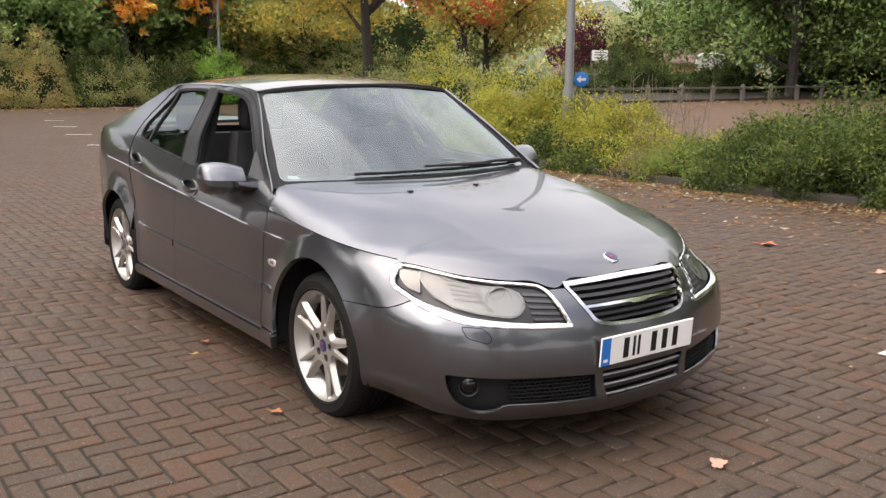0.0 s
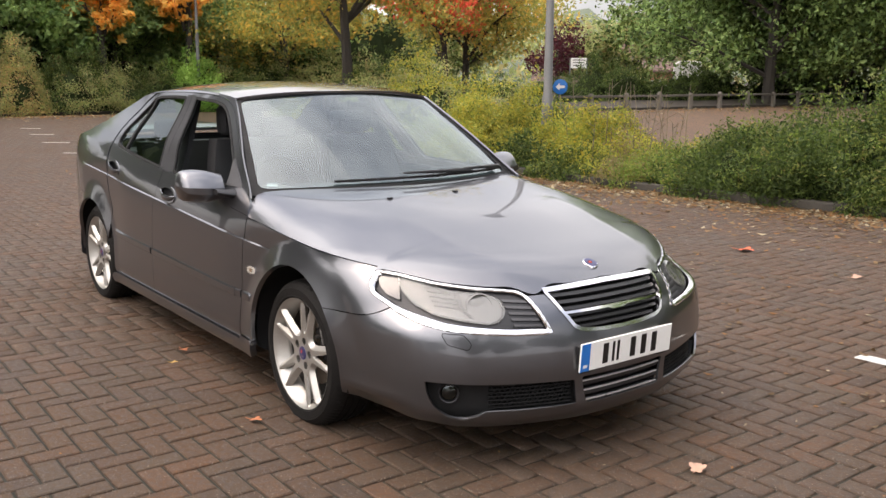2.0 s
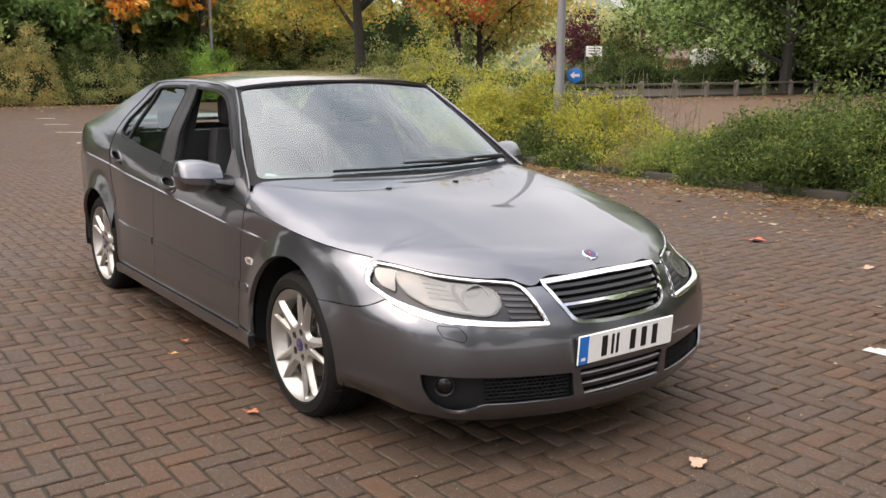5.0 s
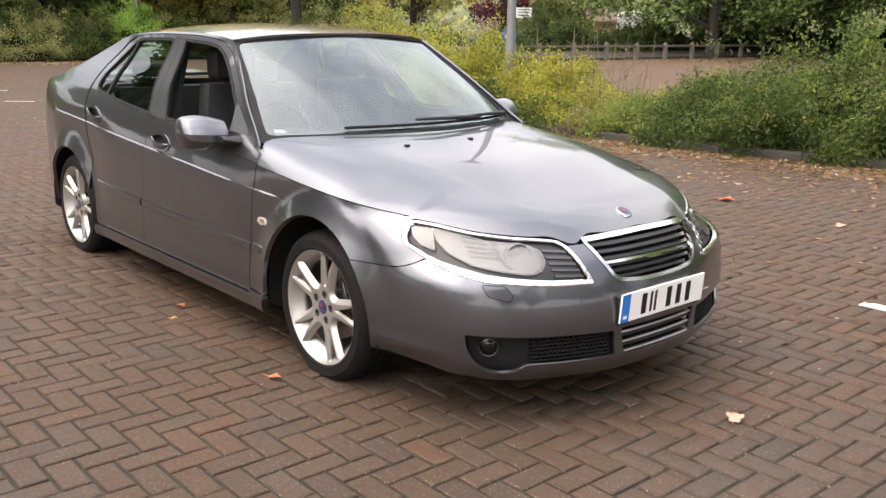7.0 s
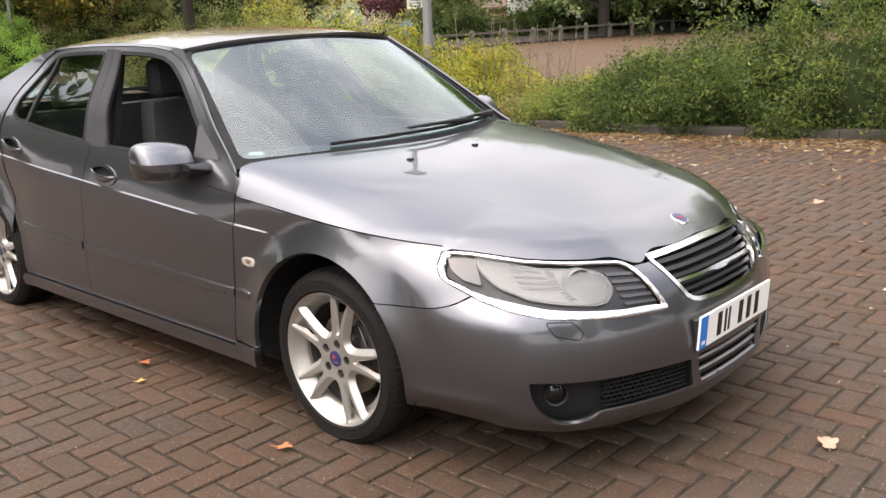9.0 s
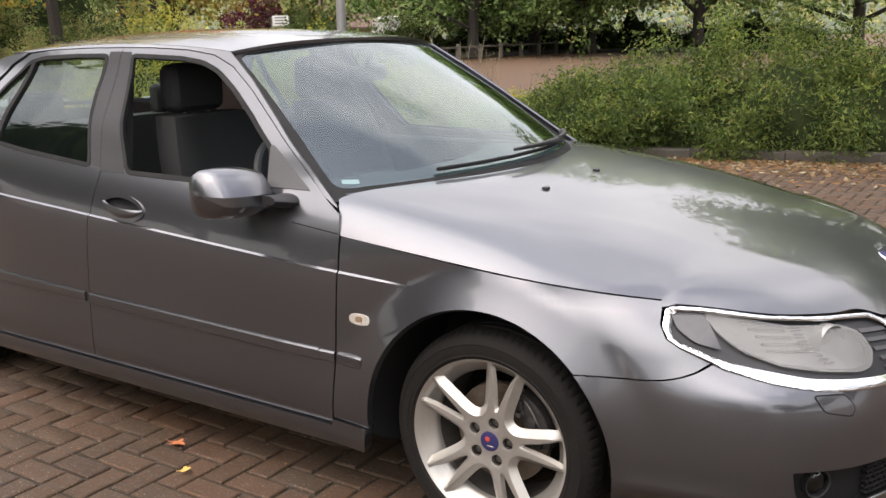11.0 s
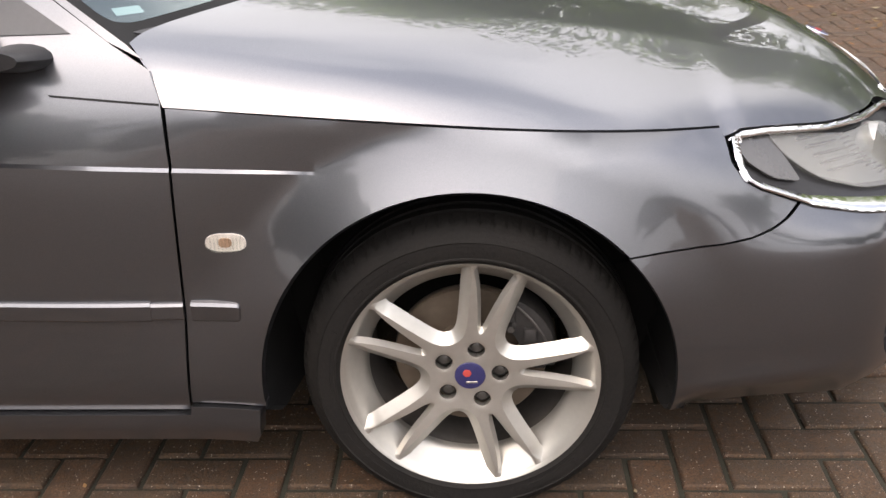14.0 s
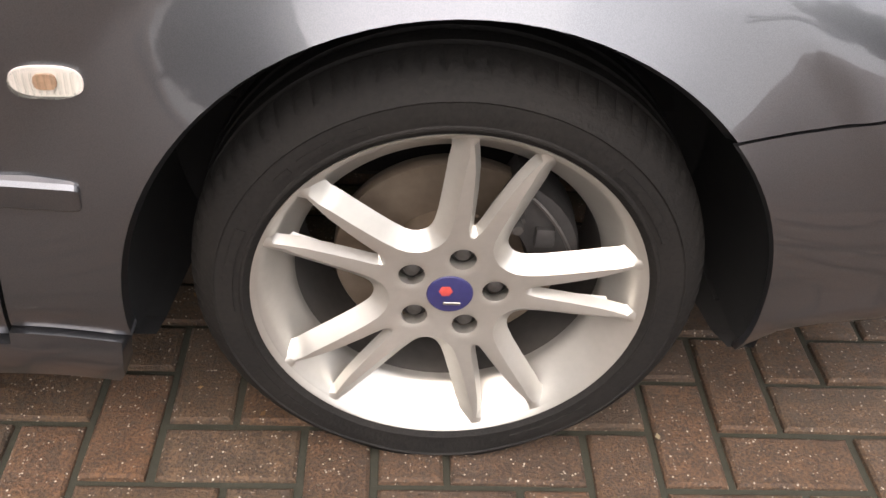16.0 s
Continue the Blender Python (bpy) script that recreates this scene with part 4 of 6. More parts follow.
part("country_bar", box((-0.246, -0.0062, -0.040), (-0.224, -0.0050, -0.028)), PLATE, plate)
part("holder", box((-0.250, 0.003, -0.068), (0.250, 0.030, 0.040), 0.004, 1), BLACK, plate)

# bonnet badge and washer jets
b = fitted((0.872, 0.0, float(bonnet_z(0.872, 0.0))))
badge = part("bonnet_badge", lathe([(0.0, 0.004), (0.029, 0.004), (0.0315, 0.002), (0.032, -0.004)], 36), CHROME, car, "round blue and red badge with a chrome rim")
badge.matrix_basis = Matrix.Translation(b) @ pose(0, 0, 0, 0, 22, 0) @ pose(0, 0, 0, 90, 0, 0)
part("badge_face", lathe([(0.0, 0.0058), (0.0275, 0.0050), (0.0285, 0.003)], 32), BADGE_BLUE, badge)
part("badge_crest", box((-0.007, 0.0050, -0.003), (0.007, 0.0070, 0.010), 0.003, 2), BADGE_RED, badge)
for y in (-0.35, 0.02):
    p = fitted((-0.046, y, float(bonnet_z(-0.046, y))))
    part("washer_jet", box((p[0] - 0.010, p[1] - 0.011, p[2] - 0.002), (p[0] + 0.010, p[1] + 0.011, p[2] + 0.007), 0.004, 2), BLACK, car)

# ---------------------------------------------------------------- wheels
HUB = 0.287


def tyre_mesh(n=320):
    """Tyre with a rounded shoulder, four tread grooves, shoulder sipes and a flattened foot; outer face at y = 0."""
    prof = [(0.226, 0.016), (0.2335, 0.0075), (0.2415, 0.0020), (0.2440, -0.0010), (0.2470, -0.0010), (0.2485, 0.0008), (0.262, -0.0010), (0.2755, 0.0005), (0.2775, -0.0010), (0.2795, 0.0015), (0.290, 0.0080), (0.2985, 0.0165), (0.3040, 0.0245), (0.3065, 0.031), (0.3085, 0.038)]
    for g in (0.062, 0.096, 0.130, 0.164):
        prof += [(0.311, g - 0.006), (0.304, g - 0.004), (0.304, g + 0.004), (0.311, g + 0.006)]
    prof += [(0.309, 0.186), (0.300, 0.200), (0.280, 0.218), (0.250, 0.222), (0.226, 0.206)]
    rings = []
    for k, (r, y) in enumerate(prof):
        ring = []
        for i in range(n):
            a = 2 * math.pi * i / n
            rr = r
            if 11 <= k <= 14 and i % 4 == 0:
                rr = r - (0.0040 if k > 11 else 0.0012)
            x, z = rr * math.cos(a), rr * math.sin(a)
            yy = y
            if z < -HUB + 0.001:
                z = -HUB + 0.001
            if z < -0.26 and k < 13:
                yy = y - 0.006 * (-(z + 0.26) / 0.03)
            ring.append((x, yy, z))
        rings.append(ring)
    return loft(rings, True, False)


WINDOW = [(0.080, 0), (0.0825, 7), (0.0885, 12.5), (0.099, 16.2), (0.116, 18.8), (0.140, 20.6), (0.170, 22.0), (0.190, 22.6), (0.205, 23.3), (0.2160, 23.2), (0.2215, 20.8), (0.2238, 15.0), (0.2242, 8.0), (0.2242, 0)]
SLOT = [(0.097, 0), (0.102, 1.2), (0.112, 2.4), (0.130, 3.6), (0.155, 5.0), (0.185, 6.5), (0.208, 7.9), (0.2185, 8.6), (0.2235, 7.6), (0.2240, 3.0), (0.2240, 0)]


def polar_hole(half, centre):
    full = half + [(r, -a) for r, a in half[-2:0:-1]]
    return [(r * math.cos(radians(centre + a)), r * math.sin(radians(centre + a))) for r, a in full]


def wheel_face(parent):
    """The cast face: a dished disc with five wide windows and five narrow slots, its edges rounded down into them."""
    rim_edge = [(0.2300 * math.cos(a), 0.2300 * math.sin(a)) for a in np.linspace(0, 2 * math.pi, 97)[:-1]]
    holes = [polar_hole(WINDOW, 77 + 36 + 72 * k) for k in range(5)] + [polar_hole(SLOT, 77 + 72 * k) for k in range(5)]
    # the openings reach out to the rim's lip; their sides slope up to the arms' crests
    def opening(h, inset):
        loop = []
        for (x0, z0), (x1, z1) in zip(h, shrink(h, inset)):
            r0, r1 = math.hypot(x0, z0), math.hypot(x1, z1)
            k = (r0 - 0.0006) / r1 if r0 > 0.214 else 1.0
            loop.append((x1 * k, z1 * k))
        return loop

    wide, slots = [opening(h, 0.0120) for h in holes[:5]], [opening(h, 0.0010) for h in holes[5:]]
    sockets = [[(0.055 * math.cos(radians(77 + 72 * k)) + 0.0160 * math.cos(b), 0.055 * math.sin(radians(77 + 72 * k)) + 0.0160 * math.sin(b)) for b in np.linspace(0, 2 * math.pi, 19)[:-1]] for k in range(5)]
    inner = [shrink(h, -0.0070) for h in holes[:5]] + [shrink(h, -0.0052) for h in holes[5:]]
    inner = [[(x * min(1, 0.2268 / math.hypot(x, z)), z * min(1, 0.2268 / math.hypot(x, z))) for x, z in h] for h in inner]
    dish = spline([0.0, 0.050, 0.062, 0.085, 0.120, 0.160, 0.195, 0.214, 0.2285], [0.0200, 0.0200, 0.0195, 0.0180, 0.0150, 0.0120, 0.0100, 0.0092, 0.0090])

    def surface(x, z):
        r = np.hypot(x, z)
        y = dish(r)
        pts = np.stack([x, z], 1)

        def distance(loops):
            edge = np.full(len(x), 1.0)
            for h in loops:
                q = np.array(h)
                for p0, p1 in zip(q, np.roll(q, -1, 0)):
                    v = p1 - p0
                    t = np.clip(((pts - p0) @ v) / (v @ v), 0, 1)
                    edge = np.minimum(edge, np.linalg.norm(pts - p0 - t[:, None] * v, axis=1))
            return edge

        # long slopes run down into the wide windows, shorter ones into the slots; at the rim they sink behind its lip and leave a blade
        far, near = distance(wide), distance(slots)
        crown = 0.0016 * np.clip(1 - near / 0.016, 0, 1) * step(0.07, 0.10, r)
        chamfer = np.maximum(0.0190 * np.clip(1 - far / 0.0190, 0, 1) ** 1.15, 0.0120 * np.clip(1 - near / 0.0062, 0, 1))
        chamfer = chamfer + 0.0012 * np.clip(1 - distance(sockets) / 0.002, 0, 1)
        return x, y + crown + chamfer, z

    return sheet("spokes", rim_edge, surface, (0, -1, 0), ALLOY, parent, 0.0054, 0.026, holes=wide + slots + sockets, lines=[h + h[:1] for h in inner], body=False)


def make_wheel(brake_side):
    wheel = tagged(new("wheel"), "silver five-twin-spoke alloy wheel with a black road tyre")
    tyre = part("tyre", tyre_mesh(), TYRE, wheel, "black road tyre, worn and dusty", 28)
    # raised marks round the sidewall
    for a0, a1, r0, r1 in ((24, 50, 0.2545, 0.2665), (112, 118, 0.257, 0.265), (121, 131, 0.257, 0.265), (134, 139, 0.257, 0.265), (156, 184, 0.2545, 0.2665), (206, 216, 0.257, 0.264), (219, 231, 0.257, 0.264), (292, 318, 0.2545, 0.2665)):
        rings = []
        for a in np.radians(np.linspace(a0, a1, max(3, (a1 - a0) // 2))):
            rings.append([(r * math.cos(a), y, r * math.sin(a)) for r, y in ((r0, 0.003), (r0 + 0.0008, -0.0022), (r1 - 0.0008, -0.0022), (r1, 0.003))])
        part("sidewall_mark", loft(rings), TYRE, tyre)
    rim_profile = [(0.2265, 0.014), (0.2345, 0.004), (0.2360, 0.0035), (0.2355, 0.0065), (0.2310, 0.009), (0.2265, 0.012), (0.2200, 0.0215), (0.2100, 0.0340), (0.1990, 0.0460), (0.1930, 0.0530), (0.1905, 0.0600), (0.1900, 0.0680)]
    rim = part("rim", lathe(rim_profile, 120), ALLOY, wheel, "silver alloy rim with five twin spokes", 40)
    wheel_face(rim)
    part("rim_barrel", lathe([(0.1900, 0.0682), (0.1885, 0.085), (0.1900, 0.190), (0.222, 0.200)], 120), DUSTY, rim)
    for k in range(5):
        a = radians(77 + 72 * k)
        nut = part("wheel_nut", lathe([(0.0, 0.0285), (0.0062, 0.0285), (0.0090, 0.0300), (0.0102, 0.0330), (0.0104, 0.0420), (0.0162, 0.0425), (0.0172, 0.0380)], 20), DULL_NUT, wheel)
        nut.location = (0.055 * math.cos(a), 0, 0.055 * math.sin(a))
    cap = part("centre_cap", lathe([(0.0, 0.0172), (0.024, 0.0176), (0.0275, 0.0186), (0.0290, 0.0215)], 40), BADGE_BLUE, wheel, "blue centre cap with a red crest")
    part("cap_crest", lathe([(0.0, 0.0156), (0.006, 0.0158), (0.0105, 0.0168), (0.0115, 0.020)], 6), BADGE_RED, cap).location = (-0.005, 0.001, 0.006)
    part("cap_bar", box((-0.008, 0.0164, -0.016), (0.014, 0.0185, -0.0110), 0.001, 1), STEEL, cap)
    return wheel


def make_brake():
    disc = part("brake_disc", lathe([(0.060, 0.062), (0.074, 0.062), (0.076, 0.088), (0.142, 0.088), (0.144, 0.091), (0.144, 0.108), (0.142, 0.111), (0.076, 0.111), (0.06, 0.111)], 64), DISC, None, "rust-stained steel brake disc")
    rings = []
    for a in np.linspace(radians(-2), radians(62), 12):
        c, s = math.cos(a), math.sin(a)
        bulge = 0.006 * math.sin((a - radians(-2)) / radians(64) * math.pi)
        rings.append([(c * r, y, s * r) for r, y in ((0.095, 0.082), (0.100, 0.064), (0.128 + bulge, 0.058), (0.156 + bulge, 0.064), (0.160 + bulge, 0.080), (0.160 + bulge, 0.122), (0.100, 0.122))])
    bm = loft(rings)
    for a in (4, 30, 56):
        c, s = math.cos(radians(a)), math.sin(radians(a))
        box((0.128 * c - 0.012, 0.050, 0.128 * s - 0.014), (0.128 * c + 0.012, 0.075, 0.128 * s + 0.014), 0.004, 2, bm)
    caliper = part("brake_caliper", bm, CALIPER, disc, "dark cast-iron brake caliper")
    for a, r in ((12, 0.112), (48, 0.112)):
        bolt = part("guide_bolt", lathe([(0.0, 0.040), (0.007, 0.040), (0.008, 0.043), (0.008, 0.056), (0.011, 0.057), (0.011, 0.075)], 6), DULL_NUT, caliper)
        bolt.location = (r * math.cos(radians(a)), 0, r * math.sin(radians(a)))
    spring = [(0.150 * math.cos(radians(a)), 0.050 + 0.006 * math.cos(radians(6 * a)), 0.150 * math.sin(radians(a))) for a in range(4, 58, 3)]
    part("pad_spring", tube(spring, [0.0026] * len(spring), 6), DULL_NUT, caliper)
    part("hub_hat", lathe([(0.0, 0.050), (0.050, 0.050), (0.0615, 0.055), (0.0630, 0.064)], 40), DUSTY, disc)
    return disc


wheel = make_wheel(-1)
brake = make_brake()
wheel.name = "wheel"
for n, (x, side_of) in enumerate(((0.0, -1), (-2.703, -1), (0.0, 1), (-2.703, 1))):
    m = pose(x, -0.874, HUB) if side_of < 0 else pose(x, 0.874, HUB, 0, 0, 180)
    if n == 0:
        w, d = wheel, brake
        w.matrix_basis = d.matrix_basis = m
    else:
        w, d = copy_thing(wheel, m), copy_thing(brake, m)
    w.parent = car
    d.parent = car

# ---------------------------------------------------------------- the car's fittings
# wheel-arch liners, floor pan and bulkheads keep the light out
def arch_liner(cx, sign):
    rings = []
    for a in np.linspace(radians(-26), radians(206), 44):
        rings.append([(cx + r * math.cos(a), sign * y, max(low, HUB + r * math.sin(a))) for r, y, low in ((0.392, 0.872, 0.226), (0.401, 0.80, 0.185), (0.401, 0.50, 0.11), (0.30, 0.46, 0.11))])
    return loft(rings, False, False)


for cx in (0.0, -2.703):
    for sign in (-1, 1):
        part("wheel_arch_liner", arch_liner(cx, sign), DARK, car)
for x0, x1 in ((-3.30, -3.12), (-2.30, -0.405), (0.39, 0.74)):
    w = 0.80 if x1 < 0.3 else 0.50
    part("floor_pan", box((x0, -w, 0.165), (x1, w, 0.26), 0.02, 1), DARK, car)
for x0, x1 in ((-3.12, -2.28), (-0.42, 0.42)):
    part("inner_floor", box((x0, -0.46, 0.17), (x1, 0.46, 0.50), 0.02, 1), DARK, car)
tray = [(0.38, -0.74), (0.62, -0.70), (0.72, -0.60), (0.86, -0.36), (0.93, 0.0), (0.86, 0.36), (0.72, 0.60), (0.62, 0.70), (0.38, 0.74)]
part("undertray", loft([[(x, y, z) for x, y in tray] for z in (0.172, 0.186)]), DARK, car)
part("engine_block", box((-0.36, -0.48, 0.30), (0.55, 0.48, 0.72), 0.03, 1), DARK, car)
part("bulkhead", box((-0.46, -0.70, 0.25), (-0.43, 0.70, 0.80), 0.005, 1), DARK, car)
part("bumper_beam", box((0.55, -0.55, 0.24), (0.78, 0.55, 0.50), 0.02, 1), DARK, car)
part("cowl", loft([[(float(screen_base(y)) - 0.045 + dx, y, 0.885 + dz) for dx, dz in ((0.07, 0.005), (0.07, -0.06), (-0.08, -0.05), (-0.08, 0.03))] for y in np.linspace(-0.74, 0.74, 17)]), BLACK, car)

# rubbing strips, side lamps, handles
for sign in (-1, 1):
    f = lambda x, z, s=sign: (x, s * side(x, z), z)
    for x0, x1 in ((-2.26, -1.628), (-1.605, -0.548), (-0.548, -0.492), (-0.478, -0.392)):
        slope = lambda x: 0.0205 * (-0.4 - x)
        t = 0.002 if x1 == -0.492 else 0.0
        section = ((-0.0190, -0.004), (-0.0185, 0.0055), (-0.0150, 0.0085), (0.0120, 0.0090), (0.0175, 0.0055), (0.0190, -0.004))
        rings = []
        stops = list(np.linspace(x0, x1, max(5, int((x1 - x0) / 0.05))))
        if x1 == -0.392:
            stops = list(np.linspace(x0, x1 - 0.008, 6)) + [x1 - 0.0035, x1 - 0.001, x1]
        for x in stops:
            mid, k = 0.4735 + slope(x), (0.86 if t else 1.0)
            tip = float(np.interp(x1 - x, [0, 0.001, 0.0035, 0.008], [0.66, 0.80, 0.93, 1.0])) if x1 == -0.392 else 1.0
            at = lambda dz: float(side(x, mid + dz * k))
            if x0 == -0.478:
                # the wing's piece runs straight while the arch swells under it
                at = lambda dz: float(side(x0, mid) + 0.40 * (x - x0) / (x1 - x0) * (side(x1, mid) - side(x0, mid)))
            rings.append([tuple(fitted((x, sign * (at(dz) + (d if d > 0 else 2.5 * d) * k * tip), mid + dz * k * tip))) for dz, d in section])
        part("rubbing_strip", loft(rings), PAINT, car, "", 22)
    pill = [(-0.404 + 0.0345 * math.copysign(abs(math.cos(a)) ** 0.72, math.cos(a)), 0.601 - 0.03 * (math.cos(a) * 0.0345) + 0.0165 * math.copysign(abs(math.sin(a)) ** 0.8, math.sin(a))) for a in np.linspace(0, 2 * math.pi, 33)[:-1]]
    lamp = sheet("side_repeater", pill, f, (0, sign, 0), REPEATER, car, 0.012, 0.006, label="clear side repeater lamp with an amber bulb", lift=0.002)
    sheet("repeater_bulb", rounded([(-0.416, 0.593), (-0.394, 0.593), (-0.394, 0.610), (-0.416, 0.610)], 0.008, 3), f, (0, sign, 0), AMBER, lamp, 0.01, 0.004, lift=0.0045)
    for k in range(9):
        x = -0.430 + 0.0064 * k
        sheet("lens_rib", [(x, 0.590), (x + 0.0026, 0.590), (x + 0.0026, 0.612), (x, 0.612)], f, (0, sign, 0), LENS, lamp, 0.02, 0.003, lift=0.008)
    sheet("repeater_lens", shrink(pill, 0.001), f, (0, sign, 0), LENS, lamp, 0.012, 0.008, lift=0.0095)

    for hx, hz, tilt in HANDLES:
        cup = handle_cup(hx, hz, tilt)
        handle = sheet("door_handle", cup, lambda x, z, s=sign: (x, s * (side(x, z) + 0.006), z), (0, sign, 0), PAINT, car, 0.012, 0.010, holes=[shrink(cup, 0.013)], label="body-coloured door handle in a shallow cup")
        sheet("handle_cup", shrink(cup, 0.006), lambda x, z, s=sign, a=hx, b=hz: (x, s * (side(x, z) - 0.034 * np.clip(1 - ((x - a) / 0.108) ** 2 - ((z - b) / 0.050) ** 2, 0, 1) ** 0.6 + 0.001), z), (0, sign, 0), BLACK, handle, 0.010, 0.001)
        rings = []
        for t in np.linspace(-1, 1, 15):
            x, z = hx + 0.102 * t, hz + 0.004 - 0.019 * (1 - t * t) + tilt * t * 0.5
            y = float(side(x, z)) + 0.002 + 0.016 * (1 - t * t)
            h = 0.005 + 0.012 * (1 - t * t)
            ring = [(x, sign * (y + 0.007 * math.cos(a)), z + h * math.sin(a)) for a in np.linspace(0, 2 * math.pi, 11)[:-1]]
            rings.append([tuple(fitted(p)) for p in ring])
        part("handle_grip", loft(rings), PAINT, handle)

    # door mirror
    rings = []
    for t in np.linspace(0, 1, 13):
        y = 0.845 + 0.195 * t
        grow = (0.55 + 0.45 * math.sin(math.pi * min(1, 0.18 + 0.62 * t))) * (1.0 if t < 0.85 else max(0.05, math.sqrt(max(0, 1 - ((t - 0.85) / 0.15) ** 2))) * 0.9 + 0.1)
        cx, cz = -0.812 - 0.050 * t, 0.908 + 0.010 * t
        w, h = 0.064 * grow + 0.012 * t, 0.078 * grow
        ring = []
        for a in np.linspace(0, 2 * math.pi, 41)[:-1]:
            u = math.copysign(abs(math.cos(a)) ** 0.6, math.cos(a))
            v = math.copysign(abs(math.sin(a)) ** 0.65, math.sin(a))
            # the housing falls away to a low point at its front
            v = v * (1 - 0.85 * max(0, u) ** 2.2) - 0.45 * max(0, u) ** 2.2 if v > 0 else v * (1 - 0.45 * max(0, u) ** 2)
            ring.append((cx + w * u * (1.45 if u > 0 else 0.80), sign * y, cz + h * v))
        rings.append(ring)
    mirror = part("door_mirror", loft(rings), PAINT, car, "grey door mirror with a dark mounting foot", 50)
    part("mirror_foot", loft([[(-0.715 + dx * w, sign * y, z - 0.012 + dz * h) for dx, dz in [(math.cos(q), math.sin(q)) for q in np.linspace(0, 2 * math.pi, 17)[:-1]]] for y, z, w, h in ((0.79, 0.890, 0.060, 0.026), (0.82, 0.892, 0.056, 0.024), (0.85, 0.896, 0.050, 0.020), (0.88, 0.902, 0.044, 0.018), (0.91, 0.908, 0.036, 0.014))]), BLACK, mirror)
    part("mirror_glass", box((-0.908, min(sign * 0.90, sign * 1.015), 0.882), (-0.902, max(sign * 0.90, sign * 1.015), 0.970), 0.003, 1), CHROME, mirror)

# wipers
for x0, y0, x1, y1 in ((-0.31, 0.30, -0.475, -0.44), (-0.37, 0.62, -0.30, 0.02)):
    def on_screen(y, lift):
        v = 0.055
        q = fitted(np.array(windscreen(y / 0.76, v)))
        return Vector(q) + Vector((0.4, 0, 0.9)) * lift
    blade = [on_screen(y0 + (y1 - y0) * t, 0.016) for t in np.linspace(0, 1, 9)]
    wiper = part("wiper", tube(blade, [0.0065] * 9, 6), RUBBER, car, "black wiper with a long blade")
    arm = [on_screen(y0 + (y1 - y0) * t, 0.030 + 0.012 * math.sin(math.pi * t)) for t in np.linspace(-0.06, 0.55, 7)]
    part("wiper_arm", tube(arm, [0.015, 0.013, 0.011, 0.009, 0.008, 0.007, 0.005], 8), BLACK, wiper)

# cabin
def cushion(lo, hi, r=0.05):
    return box(lo, hi, r, 3)


def front_seat(y):
    seat = tagged(new("front_seat"), "charcoal cloth front seat with a separate headrest")
    part("seat_base", cushion((-1.42, y - 0.25, 0.36), (-0.92, y + 0.25, 0.56), 0.06), SEAT, seat)
    rings = []
    for t in np.linspace(0, 1, 9):
        x, z = -1.36 - 0.20 * t, 0.50 + 0.58 * t
        w = 0.235 + 0.025 * math.sin(math.pi * t) - 0.05 * t * t
        rings.append([(x + 0.055 * dx + (0.03 * abs(dy) if dx > 0 else 0), y + w * dy, z) for dx, dy in ((1, -0.7), (0.75, -0.4), (0.75, 0.4), (1, 0.7), (0.7, 1.0), (-0.7, 1.0), (-1, 0.7), (-1, -0.7), (-0.7, -1), (0.7, -1))])
    part("backrest", loft(rings), SEAT, seat, "", 60)
    part("headrest", cushion((-1.650, y - 0.130, 1.085), (-1.540, y + 0.130, 1.270), 0.054), SEAT, seat)
    for d in (-0.06, 0.06):
        part("headrest_post", tube([(-1.575, y + d, 1.05), (-1.59, y + d, 1.12)], [0.007, 0.007], 8), STEEL, seat)
    return seat


for y in (-0.37, 0.37):
    front_seat(y).parent = car
bench = tagged(new("rear_bench"), "charcoal cloth rear bench with headrests")
bench.parent = car
part("bench_base", cushion((-2.36, -0.62, 0.38), (-1.90, 0.62, 0.56), 0.06), SEAT, bench)
part("bench_back", loft([[(-2.34 - 0.24 * t + 0.06 * dx, 0.62 * dy, 0.5 + 0.50 * t) for dx, dy in ((1, -0.95), (1, 0.95), (0.6, 1), (-1, 1), (-1, -1), (0.6, -1))] for t in np.linspace(0, 1, 6)]), SEAT, bench)
for y in (-0.38, 0.38):
    part("headrest", cushion((-2.64, y - 0.12, 0.99), (-2.55, y + 0.12, 1.14), 0.04), SEAT, bench)
part("parcel_shelf", box((-3.08, -0.60, 0.90), (-2.62, 0.60, 0.93), 0.01, 1), TRIM, car)
rings = []
for y in np.linspace(-0.72, 0.72, 15):
    bulge = 0.03 * math.exp(-((y + 0.37) / 0.2) ** 2)
    x0 = float(screen_base(y)) - 0.10
    rings.append([(x0, y, 0.80), (x0 - 0.02, y, 0.862), (x0 - 0.12, y, 0.880 + bulge), (x0 - 0.34, y, 0.872 + bulge), (-0.98 if bulge < 0.01 else -1.0, y, 0.82 + bulge), (-0.96, y, 0.62), (-0.70, y, 0.45)])
part("dashboard", loft(rings), TRIM, car, "dark moulded dashboard", 50)
ring = [(-1.085 - 0.070 * math.sin(a), -0.37 + 0.182 * math.cos(a), 0.835 + 0.170 * math.sin(a)) for a in np.linspace(0, 2 * math.pi, 41)]
wheel_rim = part("steering_wheel", tube(ring, [0.015] * 41, 8), TRIM, car, "dark leather-covered steering wheel")
bm = box((-1.10, -0.43, 0.785), (-1.045, -0.31, 0.875), 0.02, 2)
